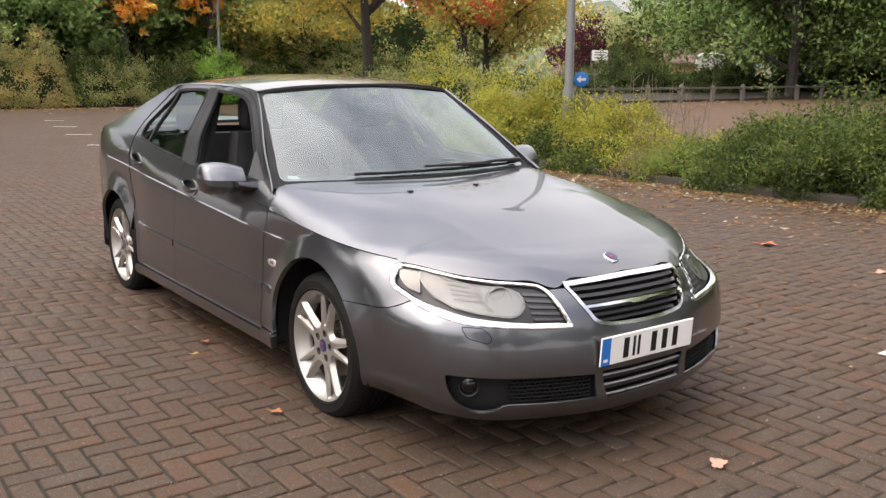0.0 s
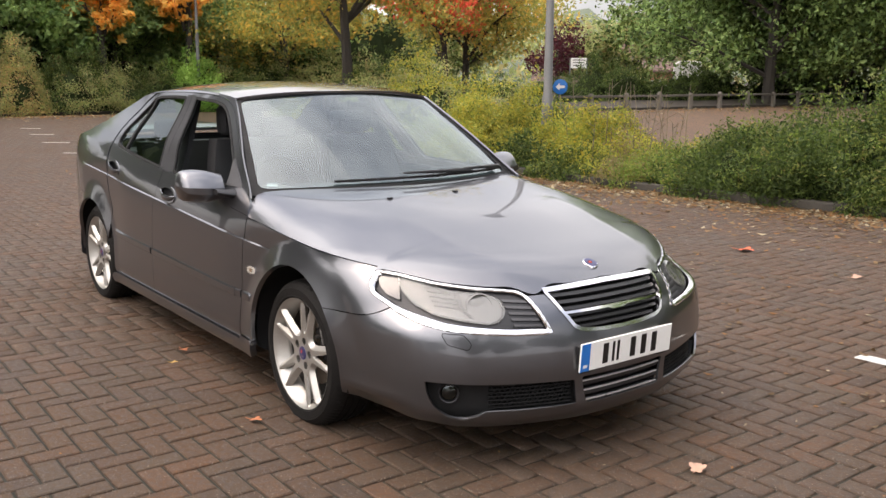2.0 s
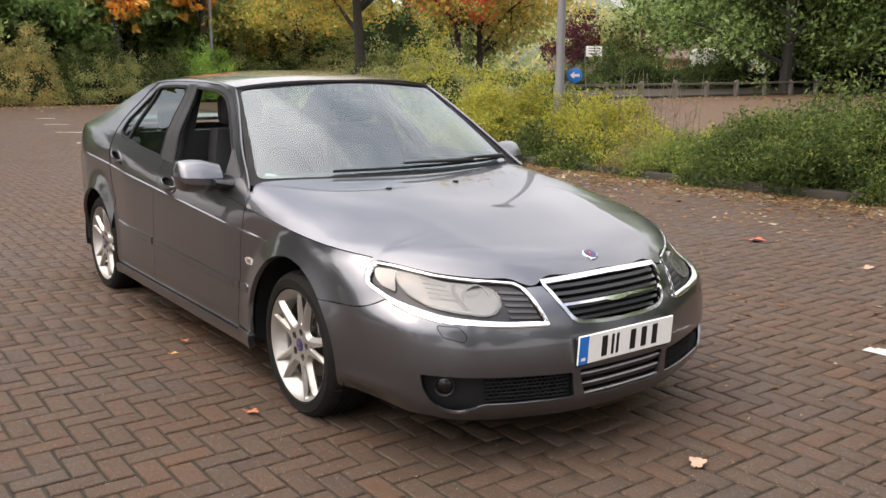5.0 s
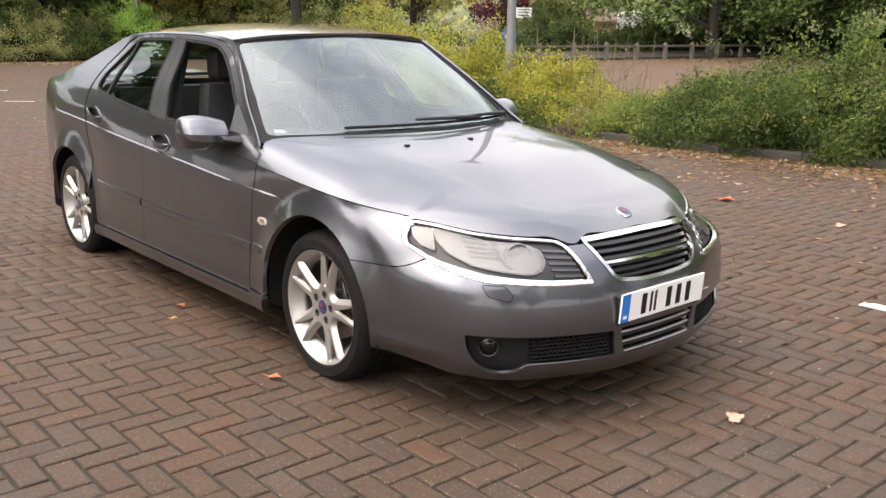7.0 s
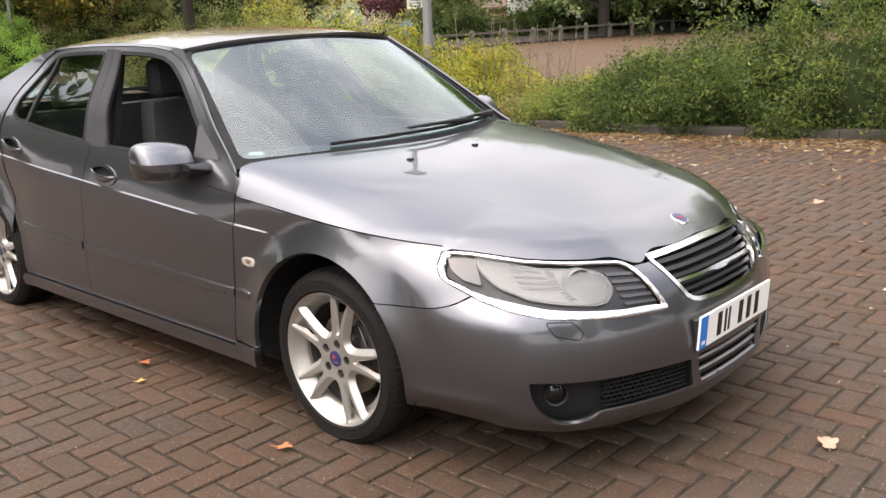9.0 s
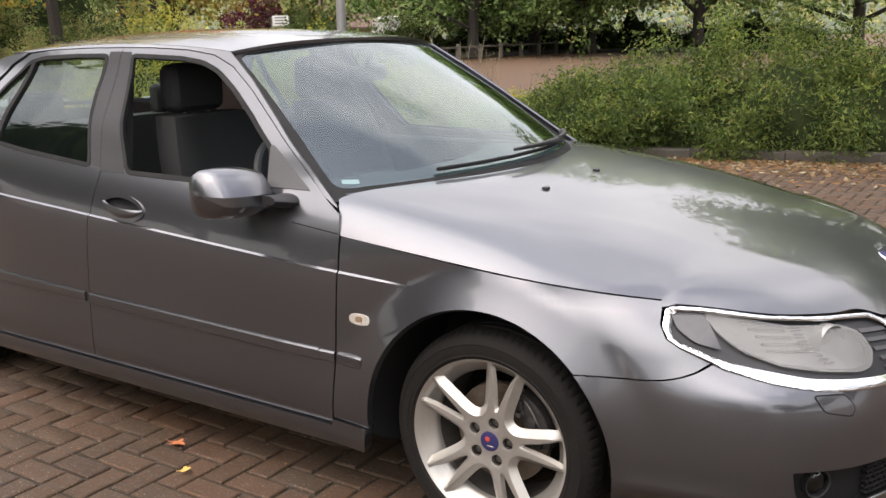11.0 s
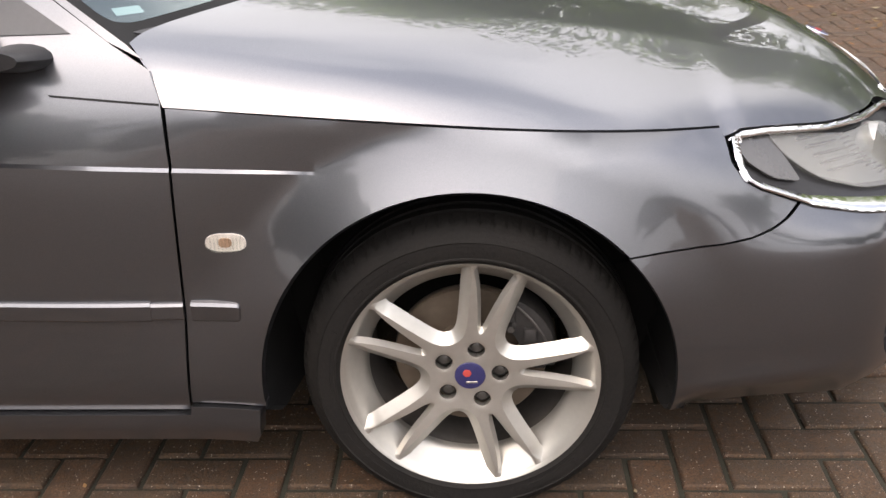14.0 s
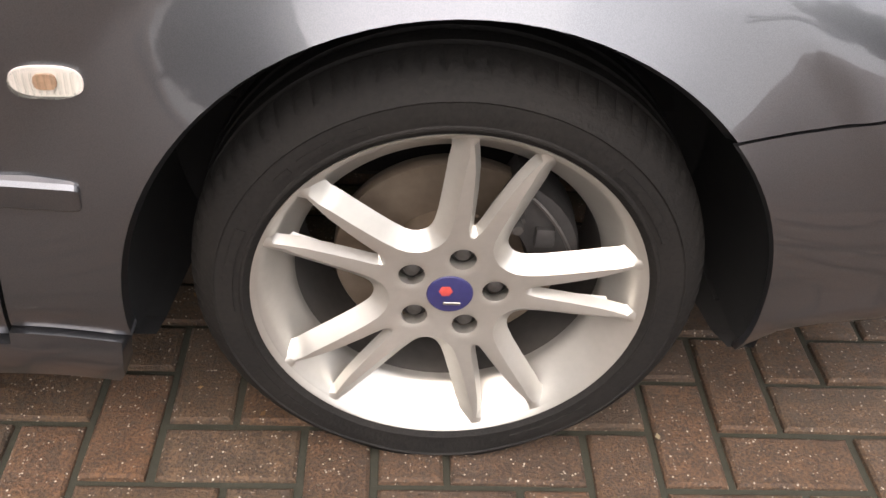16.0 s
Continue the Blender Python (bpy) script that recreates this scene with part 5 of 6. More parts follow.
for dy, dz in ((-0.17, 0.01), (0.17, 0.01), (0.0, -0.16)):
    tube([(-1.07, -0.37, 0.83), (-1.085 - 0.070 * dz / 0.17, -0.37 + dy, 0.835 + dz)], [0.018, 0.014], 6, bm)
part("steering_hub", bm, TRIM, wheel_rim)
part("headlining", loft([[(x, y, float(roof_ridge(x)) * 0.986 - 0.06 - 0.05 * abs(y / 0.575) ** 2.6) for y in np.linspace(-0.53, 0.53, 11)] for x in np.linspace(-1.15, -2.42, 10)], False, False), TRIM, car)
for sign in (-1, 1):
    part("door_trim", box((-2.30, min(sign * 0.72, sign * 0.76), 0.30), (-0.62, max(sign * 0.72, sign * 0.76), 0.885), 0.01, 1), TRIM, car)
    part("pillar_trim", loft([[(-1.50 + dx - 0.13 * t, sign * (0.745 - 0.165 * t + dy), 0.87 + 0.42 * t) for dx, dy in ((-0.06, 0), (-0.06, -0.03), (-0.18, -0.03), (-0.18, 0))] for t in (0, 0.5, 1)]), SEAT, car)
label_at = [fitted(np.array(windscreen(u, v))) + np.array((-0.008, 0, -0.006)) for u, v in ((-0.935, 0.075), (-0.875, 0.065), (-0.872, 0.090), (-0.930, 0.100))]
mesh("tax_label", label_at, [(0, 1, 2, 3)], WHITE_LABEL, car, False, "white paper label behind the windscreen")
mirror_in = part("inside_mirror", cushion((-1.045, -0.11, 1.185), (-1.015, 0.11, 1.245), 0.02), BLACK, car)
part("mirror_stalk", tube([(-1.032, 0, 1.22), (-1.010, 0, 1.298)], [0.01, 0.012], 8), BLACK, mirror_in)

# ---------------------------------------------------------------- ground, kerbs, markings
ground = mesh("ground", [(-600, -600, -0.018), (600, -600, -0.018), (600, 600, -0.018), (-600, 600, -0.018)], [(0, 1, 2, 3)], FAR_PAVING, None, False)
mesh("joint_sand", [(-28.5, -9, -0.0095), (9, -9, -0.0095), (9, 8.4, -0.0095), (-28.5, 8.4, -0.0095)], [(0, 1, 2, 3)], SAND, ground, False)
tagged(ground, "brick-paved car park with dark mossy joints", "ground", kind="structure")


def kerb_y(x):
    """The front of the planting bed's kerb."""
    return np.interp(x, [-16, -9, -6.5, -4, -2.6, -1.5, 0, 3, 12], [6.9, 6.35, 6.30, 6.35, 6.50, 6.72, 7.05, 7.5, 8.2])


def kerb_run(points, height=0.10, width=0.125, unit=0.90):
    """Kerb stones laid end to end along points, with joints between them; the bed lies to the left of the way."""
    bm, carry = bmesh.new(), 0.0
    for (x0, y0), (x1, y1) in zip(points, points[1:]):
        a, b = Vector((x0, y0)), Vector((x1, y1))
        d = (b - a).normalized()
        n = Vector((-d.y, d.x))
        k = max(1, round((b - a).length / unit))
        for i in range(k):
            p, q = a.lerp(b, i / k) + d * 0.004, a.lerp(b, (i + 1) / k) - d * 0.004
            h = height + random.uniform(-0.006, 0.006)
            ring = lambda c: [(c.x, c.y, -0.02), (c.x, c.y, h - 0.022), (c.x + n.x * 0.007, c.y + n.y * 0.007, h - 0.007), (c.x + n.x * 0.022, c.y + n.y * 0.022, h), (c.x + n.x * width, c.y + n.y * width, h), (c.x + n.x * width, c.y + n.y * width, -0.02)]
            r, s = [bm.verts.new(v) for v in ring(p)], [bm.verts.new(v) for v in ring(q)]
            for j in range(5):
                bm.faces.new((r[j], r[j + 1], s[j + 1], s[j]))
            bm.faces.new(r[::-1])
            bm.faces.new(s)
    return bm


xs = np.linspace(10, -13, 26)
edge = [(x, float(kerb_y(x))) for x in xs]
kerb = part("kerb", kerb_run([(p[0], p[1]) for p in edge[::-1]]), KERB, None, "weathered concrete kerb of a planting bed")
tagged(kerb, "weathered concrete kerb round a planting bed", "kerb", kind="structure")
far_kerb = part("kerb", kerb_run([(-28.5, -16), (-28.4, 4), (-29.4, 9), (-29.6, 20)]), KERB, None)
tagged(far_kerb, "weathered concrete kerb in front of a far hedge", "kerb", kind="structure")
back_kerb = part("kerb", kerb_run([(-23.0, 46), (-23.0, 20), (-26.0, 17)]), KERB, None)
tagged(back_kerb, "kerb before a low post-and-rail fence", "kerb", kind="structure")

# soil of the beds
bed = mesh("bed_soil", [(x, float(kerb_y(x)) + 0.12, 0.075) for x in xs] + [(x, 11.2 + 0.1 * x, 0.09) for x in xs], [(i, i + 1, i + 27, i + 26) for i in range(25)], SOIL, None, False)
tagged(bed, "dark leaf-strewn soil of a planting bed", "soil", kind="structure")
far_bed = mesh("far_bed_soil", [(-28.38, -16, 0.08), (-28.28, 4, 0.08), (-29.28, 9, 0.08), (-29.48, 20, 0.08), (-60, 20, 0.3), (-60, -16, 0.3)], [(0, 1, 2, 3, 4, 5)], SOIL, None, False)
tagged(far_bed, "dark soil under a far hedge and trees", "soil", kind="structure")
back_bank = mesh("back_bank", [(-23.12, 46, 0.08), (-23.12, 20, 0.08), (-26, 17.1, 0.08), (-60, 20, 0.6), (-60, 80, 0.8), (-14, 80, 0.8), (-14, 46, 0.1)], [(0, 1, 2, 3, 4, 5, 6)], SOIL, None, False)
tagged(back_bank, "shaded bank under large trees", "bank", kind="structure")
road = mesh("far_road", [(-26, 12.5, -0.004), (12, 13.0, -0.004), (12, 46, -0.004), (-23, 46, -0.004), (-23, 20, -0.004)], [(0, 1, 2, 3, 4)], FAR_PAVING, None, False)
tagged(road, "red-brown paved yard behind the planting bed", "road", kind="structure")

# white paint: short bay marks
for x, y, length, turn in ((1.33, 1.93, 0.8, 1), (-13.8, 2.1, 0.5, 55), (-16.6, 2.45, 0.55, 55), (-19.3, 2.85, 0.55, 55), (-21.8, 3.2, 0.5, 55)):
    mark = mesh("bay_mark", [(-length / 2, -0.05, 0.001), (length / 2, -0.05, 0.001), (length / 2, 0.05, 0.001), (-length / 2, 0.05, 0.001)], [(0, 1, 2, 3)], WHITE_PAINT, None, False)
    mark.matrix_world = pose(x, y, 0.001, 0, 0, turn)
    tagged(mark, "worn white parking bay mark on the paving", "road marking", "bay marks", "structure")

# ---------------------------------------------------------------- leaves
rng = np.random.default_rng(7)


def leaf_mesh(name, at, size, material, parent=None, up=0.35, label="", flat=0.0, slim=0.55):
    """Small pointed leaves, each a bent pair of faces, at the given places."""
    n = len(at)
    d = rng.normal(size=(n, 3))
    d[:, 2] *= 1 - flat
    d /= np.linalg.norm(d, axis=1)[:, None]
    nrm = rng.normal(size=(n, 3)) + np.array([0, 0, up * 3])
    if flat:
        nrm = nrm * (1 - flat) + np.array([0, 0, 1.0])
    side_ = np.cross(d, nrm)
    side_ /= np.maximum(1e-6, np.linalg.norm(side_, axis=1))[:, None]
    nn = np.cross(side_, d)
    s = (size * rng.uniform(0.6, 1.35, n))[:, None]
    droop = nn * s * 0.12
    v = np.stack([at - d * s * 0.5, at + side_ * s * slim * 0.5 - droop, at + d * s * 0.5, at - side_ * s * slim * 0.5 - droop], 1).reshape(-1, 3)
    me = bpy.data.meshes.new(name)
    me.vertices.add(4 * n)
    me.vertices.foreach_set("co", v.astype(np.float32).ravel())
    idx = np.arange(4 * n).reshape(n, 4)
    tri = np.stack([idx[:, [0, 1, 2]], idx[:, [0, 2, 3]]], 1).reshape(-1)
    me.loops.add(6 * n)
    me.loops.foreach_set("vertex_index", tri.astype(np.int32))
    me.polygons.add(2 * n)
    me.polygons.foreach_set("loop_start", np.arange(0, 6 * n, 3, dtype=np.int32))
    me.update(calc_edges=True)
    me.materials.append(material)
    ob = new(name, me)
    if parent is not None:
        ob.parent = parent
    if label:
        tagged(ob, label)
    return ob


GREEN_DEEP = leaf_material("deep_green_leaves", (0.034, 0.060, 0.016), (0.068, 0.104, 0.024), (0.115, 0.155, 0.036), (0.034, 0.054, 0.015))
TREE_GREEN = leaf_material("tree_leaves", (0.125, 0.206, 0.075), (0.213, 0.319, 0.106), (0.325, 0.438, 0.150), (0.175, 0.256, 0.088))
GREEN_HEDGE = leaf_material("hedge_leaves", (0.022, 0.044, 0.012), (0.050, 0.084, 0.020), (0.098, 0.138, 0.032), (0.175, 0.200, 0.050), (0.036, 0.060, 0.016))
FRESH = leaf_material("fresh_green_leaves", (0.085, 0.140, 0.028), (0.150, 0.215, 0.042), (0.220, 0.265, 0.060), (0.210, 0.165, 0.060))
GREEN_YELLOW = leaf_material("yellow_green_leaves", (0.116, 0.163, 0.031), (0.264, 0.295, 0.046), (0.465, 0.419, 0.062), (0.202, 0.232, 0.043), (0.527, 0.388, 0.046))
OLIVE = leaf_material("olive_leaves", (0.150, 0.195, 0.075), (0.265, 0.300, 0.110), (0.370, 0.375, 0.150), (0.320, 0.235, 0.115))
BRIGHT = leaf_material("bright_green_leaves", (0.190, 0.350, 0.065), (0.290, 0.470, 0.095), (0.390, 0.540, 0.130))
RUSSET = leaf_material("russet_hedge_leaves", (0.396, 0.252, 0.114), (0.300, 0.336, 0.108), (0.540, 0.324, 0.156), (0.336, 0.408, 0.126))
ORANGE = leaf_material("orange_leaves", (0.900, 0.460, 0.090), (0.940, 0.560, 0.130), (0.920, 0.640, 0.180), (0.860, 0.380, 0.070))
YELLOW = leaf_material("golden_leaves", (0.560, 0.430, 0.095), (0.380, 0.375, 0.100), (0.240, 0.290, 0.078), (0.700, 0.430, 0.090), (0.190, 0.240, 0.064), (0.420, 0.380, 0.100))
RED = leaf_material("red_leaves", (0.700, 0.090, 0.060), (0.800, 0.150, 0.090), (0.560, 0.170, 0.060), (0.350, 0.220, 0.060))
DRY = leaf_material("fallen_leaf_litter", (0.095, 0.060, 0.032), (0.150, 0.095, 0.048), (0.240, 0.165, 0.085), (0.300, 0.145, 0.050), (0.140, 0.105, 0.065), (0.480, 0.420, 0.290), rough=0.7)
STRAW = leaf_material("dry_grass", (0.220, 0.170, 0.080), (0.300, 0.230, 0.120), (0.150, 0.130, 0.050), (0.190, 0.190, 0.060))
PURPLE = leaf_material("dark_purple_leaves", (0.060, 0.015, 0.020), (0.100, 0.025, 0.032))
# near-black filling for bushes: their inner shade put into the colour
CORE = simple("dark_bush_core", (0.020, 0.027, 0.011), 1.0, 0, 0.6, 14, 0.8, Specular_IOR_Level=0.0)


def lumps(x, y, scale, seed=0.0):
    return np.array([noise.fractal(Vector((a * scale + seed, b * scale, seed * 0.7)), 1.0, 2.0, 4) for a, b in zip(np.ravel(x), np.ravel(y))]).reshape(np.shape(x))


def bush(name, outline_x, front, depth, height, material, count, size, label, seed, group="", second=None, slim=0.36, tips=None):
    """A stretch of shrubs: many leaves over a lumpy body. front(x): where it starts; height(x): its top."""
    x0, x1 = outline_x
    root = thing(name, label, "bush", pose((x0 + x1) / 2, float(front(np.array((x0 + x1) / 2))), 0.07), group)
    base = np.array(root.matrix_world.translation)

    def top(x, v):
        prof = np.clip(np.minimum(v / 0.38, (1 - v) / 0.22), 0, 1) ** 0.5
        ends = np.clip(np.minimum((x - x0), (x1 - x)) / 0.6, 0, 1) ** 0.6
        return height(x) * (0.22 + 0.78 * prof) * (0.45 + 0.55 * ends)

    # added dark shell inside the leaves stops see-through and paints the inner shade
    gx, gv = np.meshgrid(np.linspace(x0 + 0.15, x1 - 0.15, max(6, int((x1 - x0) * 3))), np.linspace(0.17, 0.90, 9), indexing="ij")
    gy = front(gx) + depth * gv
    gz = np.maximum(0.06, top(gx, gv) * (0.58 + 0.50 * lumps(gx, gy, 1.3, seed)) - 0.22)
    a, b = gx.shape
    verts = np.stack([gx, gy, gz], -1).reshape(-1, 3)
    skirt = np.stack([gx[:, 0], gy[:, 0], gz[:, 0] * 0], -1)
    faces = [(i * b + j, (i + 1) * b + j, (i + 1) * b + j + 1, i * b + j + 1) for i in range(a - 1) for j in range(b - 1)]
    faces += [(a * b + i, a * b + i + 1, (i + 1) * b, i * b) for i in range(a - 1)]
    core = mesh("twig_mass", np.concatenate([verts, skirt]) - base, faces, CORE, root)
    # leaves in sprays: clusters near the surface, some standing proud
    k = max(1, count // 26)
    cx, cv = rng.uniform(x0, x1, k), rng.beta(1.1, 1.5, k)
    cy = front(cx) + depth * cv
    t = top(cx, cv) * (0.76 + 0.62 * lumps(cx, cy, 1.3, seed) + 0.50 * lumps(cx, cy, 3.6, seed))
    fall = np.where(cv < 0.30, rng.uniform(0.05, 1.0, k) ** 0.8, rng.uniform(0.6, 1.06, k))
    cz = np.maximum(0.05, t * fall)
    # hollows: no sprays where the growth is thin
    full = np.array([noise.noise(Vector((a * 2.1 + seed, b * 1.2, c * 2.6))) for a, b, c in zip(cx, cy, cz)]) > -0.20
    cx, cy, cz, k = cx[full], cy[full], cz[full], int(full.sum())
    at = np.repeat(np.stack([cx, cy, cz], 1), 26, 0) + rng.normal(size=(k * 26, 3)) * np.array([0.085, 0.08, 0.06]) * (size / 0.060) ** 0.6
    at[:, 2] = np.maximum(at[:, 2], 0.02)
    if tips is not None:
        # some of the topmost sprays take the paler leaf colour
        young = np.repeat((cz > 0.80 * t[full]) & (rng.random(k) < 0.30), 26)
        leaf_mesh("young_growth", at[young] - base, np.full(young.sum(), size), tips, root, slim=slim, label="paler yellow-green leaves near the top")
        at = at[~young]
    if second is None:
        leaf_mesh("foliage", at - base, np.full(len(at), size), material, root, slim=slim)
    else:
        pick = (lumps(at[::26, 0], at[::26, 1], 0.8, seed + 5) > 0.05).repeat(26)
        leaf_mesh("foliage", at[~pick] - base, np.full((~pick).sum(), size), material, root, slim=slim)
        leaf_mesh("foliage", at[pick] - base, np.full(pick.sum(), size), second, root, slim=slim)
    return root


front = lambda x: kerb_y(x) - 0.10
bush("hedge", (-4.3, 1.3), front, 3.0, lambda x: np.interp(x, [-4.3, -3.5, -2.6, -1.5, 1.3], [0.70, 0.95, 1.22, 1.40, 1.70]), GREEN_HEDGE, 120000, 0.060, "dark green leafy shrubs overhanging a kerb", 1.0, "bed shrubs", GREEN_DEEP, tips=FRESH)
bush("hedge", (1.0, 9.5), front, 3.0, lambda x: 1.80 + 0 * x, GREEN_HEDGE, 100000, 0.066, "dark green leafy shrubs overhanging a kerb", 2.0, "bed shrubs", GREEN_DEEP, tips=FRESH)
bush("shrub", (-5.9, -3.8), front, 2.0, lambda x: np.interp(x, [-5.9, -4.8, -3.8], [0.28, 0.46, 0.74]), FRESH, 34000, 0.045, "low bright green shrub trailing over the kerb", 7.0, "bed shrubs", GREEN_HEDGE)
bush("shrub", (-9.6, -5.6), front, 2.6, lambda x: np.interp(x, [-9.6, -8, -6.6, -5.6], [1.08, 0.96, 0.90, 0.66]), GREEN_YELLOW, 76000, 0.060, "yellow-green autumn shrub on the planting bed", 3.0, "bed shrubs", GREEN_HEDGE)
bush("shrub", (-6.1, -4.4), front, 2.2, lambda x: 0.60 + 0 * x, GREEN_YELLOW, 12000, 0.050, "low straggly green shrub with dry grass", 4.0, "bed shrubs", STRAW)
bush("shrub", (-13.6, -9.2), front, 3.6, lambda x: np.interp(x, [-13.6, -11.5, -9.2], [1.70, 1.50, 1.20]), OLIVE, 34000, 0.062, "olive-green straggling shrub on the planting bed", 5.0, "bed shrubs", GREEN_YELLOW)
bush("shrub", (-20.5, -13.2), lambda x: 8.0 - 0.16 * (x + 13), 4.0, lambda x: 1.65 + 0 * x, OLIVE, 34000, 0.080, "olive and straw-coloured shrub under the trees", 6.0, "bed shrubs", GREEN_HEDGE)

# tall thin weeds and grass standing out of the bed
stems = bmesh.new()
for k in range(34):
    x, y = rng.uniform(-7.0, -4.6), rng.uniform(6.8, 8.6)
    h = rng.uniform(0.6, 1.4)
    lean_x, lean_y = rng.normal(0, 0.12, 2)
    tube([(x, y, 0.06), (x + lean_x * 0.4, y + lean_y * 0.4, h * 0.6), (x + lean_x, y + lean_y, h)], [0.008, 0.006, 0.003], 4, stems)
    for q in range(5):
        f = rng.uniform(0.45, 0.95)
        tube([(x + lean_x * f, y + lean_y * f, h * f), (x + lean_x * f + rng.normal(0, 0.10), y + lean_y * f + rng.normal(0, 0.10), h * f + rng.uniform(0.05, 0.16))], [0.0045, 0.0025], 3, stems)
weeds = part("dry_weeds", stems, simple("dry_stems", (0.17, 0.14, 0.09), 0.8, 0, 0.3, 30), None)
tagged(weeds, "tall dry weed stalks standing in the planting bed", "weeds", kind="stuff")

# far hedge along the car park's edge
far_front = lambda x: np.interp(x, [-16, 4, 9, 20], [28.3, 28.2, 29.2, 29.5])


def far_bush(y0, y1, h, material, second, count, label, seed, size=0.13):
    """Built along x, then turned to stand along the far kerb."""
    ob = bush("hedge", (y0, y1), lambda y: far_front(y) - 28.0, 3.0, lambda y: h + 0 * y, material, count, size, label, seed, "far hedge", second)
    ob.matrix_world = Matrix.Translation((-28.0, 0, 0)) @ pose(0, 0, 0, 0, 0, 90) @ ob.matrix_world
    return ob


far_bush(-12, 2.5, 1.95, OLIVE, RUSSET, 30000, "tall ragged hedge in green and russet", 11.0, 0.10)
far_bush(2.0, 5.5, 2.0, RUSSET, OLIVE, 30000, "russet and olive hedge with a ragged top", 12.0, 0.085)
far_bush(5.2, 10.6, 1.75, GREEN_HEDGE, OLIVE, 44000, "dark green hedge with a ragged top", 13.0, 0.085)
far_bush(10.1, 12.3, 2.1, BRIGHT, BRIGHT, 20000, "bright green leafy shrub", 14.0, 0.09)
far_bush(12.0, 18.5, 2.2, OLIVE, GREEN_HEDGE, 40000, "grey-green shrub with a loose outline", 15.0, 0.095)

# undergrowth added beneath the far trees; the hollow's shade is put into its dark leaves
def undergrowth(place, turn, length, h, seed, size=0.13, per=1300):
    ob = bush("undergrowth", (-length / 2, length / 2), lambda x: 0.4 * np.sin(x * 0.7), 3.5, lambda x: h + 0.5 * np.sin(x * 0.9 + seed), GREEN_DEEP, int(length * per), size, "dark-leaved undergrowth added to darken the hollow beneath trees", seed, "undergrowth", None)
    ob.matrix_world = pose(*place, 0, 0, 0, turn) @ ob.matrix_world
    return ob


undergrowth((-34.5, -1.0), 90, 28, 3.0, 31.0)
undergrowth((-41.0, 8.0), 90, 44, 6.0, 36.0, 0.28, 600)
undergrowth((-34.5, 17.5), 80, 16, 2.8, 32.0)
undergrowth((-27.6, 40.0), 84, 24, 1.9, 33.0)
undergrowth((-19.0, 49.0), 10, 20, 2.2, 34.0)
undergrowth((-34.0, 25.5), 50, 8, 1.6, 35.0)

# ---------------------------------------------------------------- trees
def branch_paths(height, spread, limbs, seed, low_limb):
    r = random.Random(seed)
    paths, ends = [], []
    trunk_top = height * r.uniform(0.42, 0.5)
    trunk = [(0, 0, -0.1), (r.uniform(-0.1, 0.1), r.uniform(-0.1, 0.1), trunk_top * 0.5), (r.uniform(-0.2, 0.2), r.uniform(-0.2, 0.2), trunk_top), (r.uniform(-0.4, 0.4), r.uniform(-0.4, 0.4), height * 0.85)]
    w = height * 0.020
    paths.append((trunk, [w * 1.25, w, w * 0.75, w * 0.15]))
    for k in range(limbs):
        a = 2 * math.pi * (k + r.uniform(-0.3, 0.3)) / limbs * 1.618
        z0 = height * r.uniform(low_limb, 0.62)
        f = z0 / height
        reach = spread * r.uniform(0.65, 1.0) * (1.05 - 0.5 * max(0, f - 0.35))
        z1 = z0 + height * r.uniform(0.10, 0.34)
        mid = (reach * 0.5 * math.cos(a), reach * 0.5 * math.sin(a), z0 + (z1 - z0) * 0.6)
        end = (reach * math.cos(a + r.uniform(-0.3, 0.3)), reach * math.sin(a), z1)
        paths.append(([(0, 0, z0), mid, end], [w * 0.5, w * 0.3, w * 0.08]))
        ends += [mid, end]
        for q in range(2):
            b = a + r.uniform(-0.9, 0.9)
            tip = (mid[0] + reach * 0.4 * math.cos(b), mid[1] + reach * 0.4 * math.sin(b), mid[2] + height * r.uniform(0.02, 0.2))
            paths.append(([mid, tip], [w * 0.22, w * 0.05]))
            ends.append(tip)
    ends += [(0, 0, height * 0.8), (0, 0, height * 0.92)]
    return paths, ends


def tree(label, height, spread, limbs, material, leaves, size, seed, place, second=None, low=0.16):
    root = thing("tree", label, "tree", Matrix.Translation((*place, 0.0)))
    paths, ends = branch_paths(height, spread, limbs, seed, max(0.10, low))
    bm = bmesh.new()
    for pts, radii in paths:
        tube(pts, radii, 8 if len(pts) > 3 else 5, bm)
    part("trunk", bm, BARK, root)
    g = np.random.default_rng(seed)
    ends = np.array(ends)
    per = leaves // (len(ends) * 6)
    clump = np.repeat(ends, 6, 0) + g.normal(size=(len(ends) * 6, 3)) * np.array([spread * 0.20, spread * 0.20, height * 0.055])
    at = np.repeat(clump, per, 0) + g.normal(size=(len(clump) * per, 3)) * np.array([1, 1, 0.6]) * spread * 0.105
    at = at[at[:, 2] > height * low]
    if second is None:
        leaf_mesh("crown", at, np.full(len(at), size), material, root, 0.12)
    else:
        pick = np.repeat(g.random(len(clump)) < 0.4, per)[: len(at)] if len(at) == len(clump) * per else g.random(len(at)) < 0.4
        leaf_mesh("crown", at[~pick], np.full((~pick).sum(), size), material, root, 0.12)
        leaf_mesh("crown", at[pick], np.full(pick.sum(), size), second, root, 0.12)
    return root


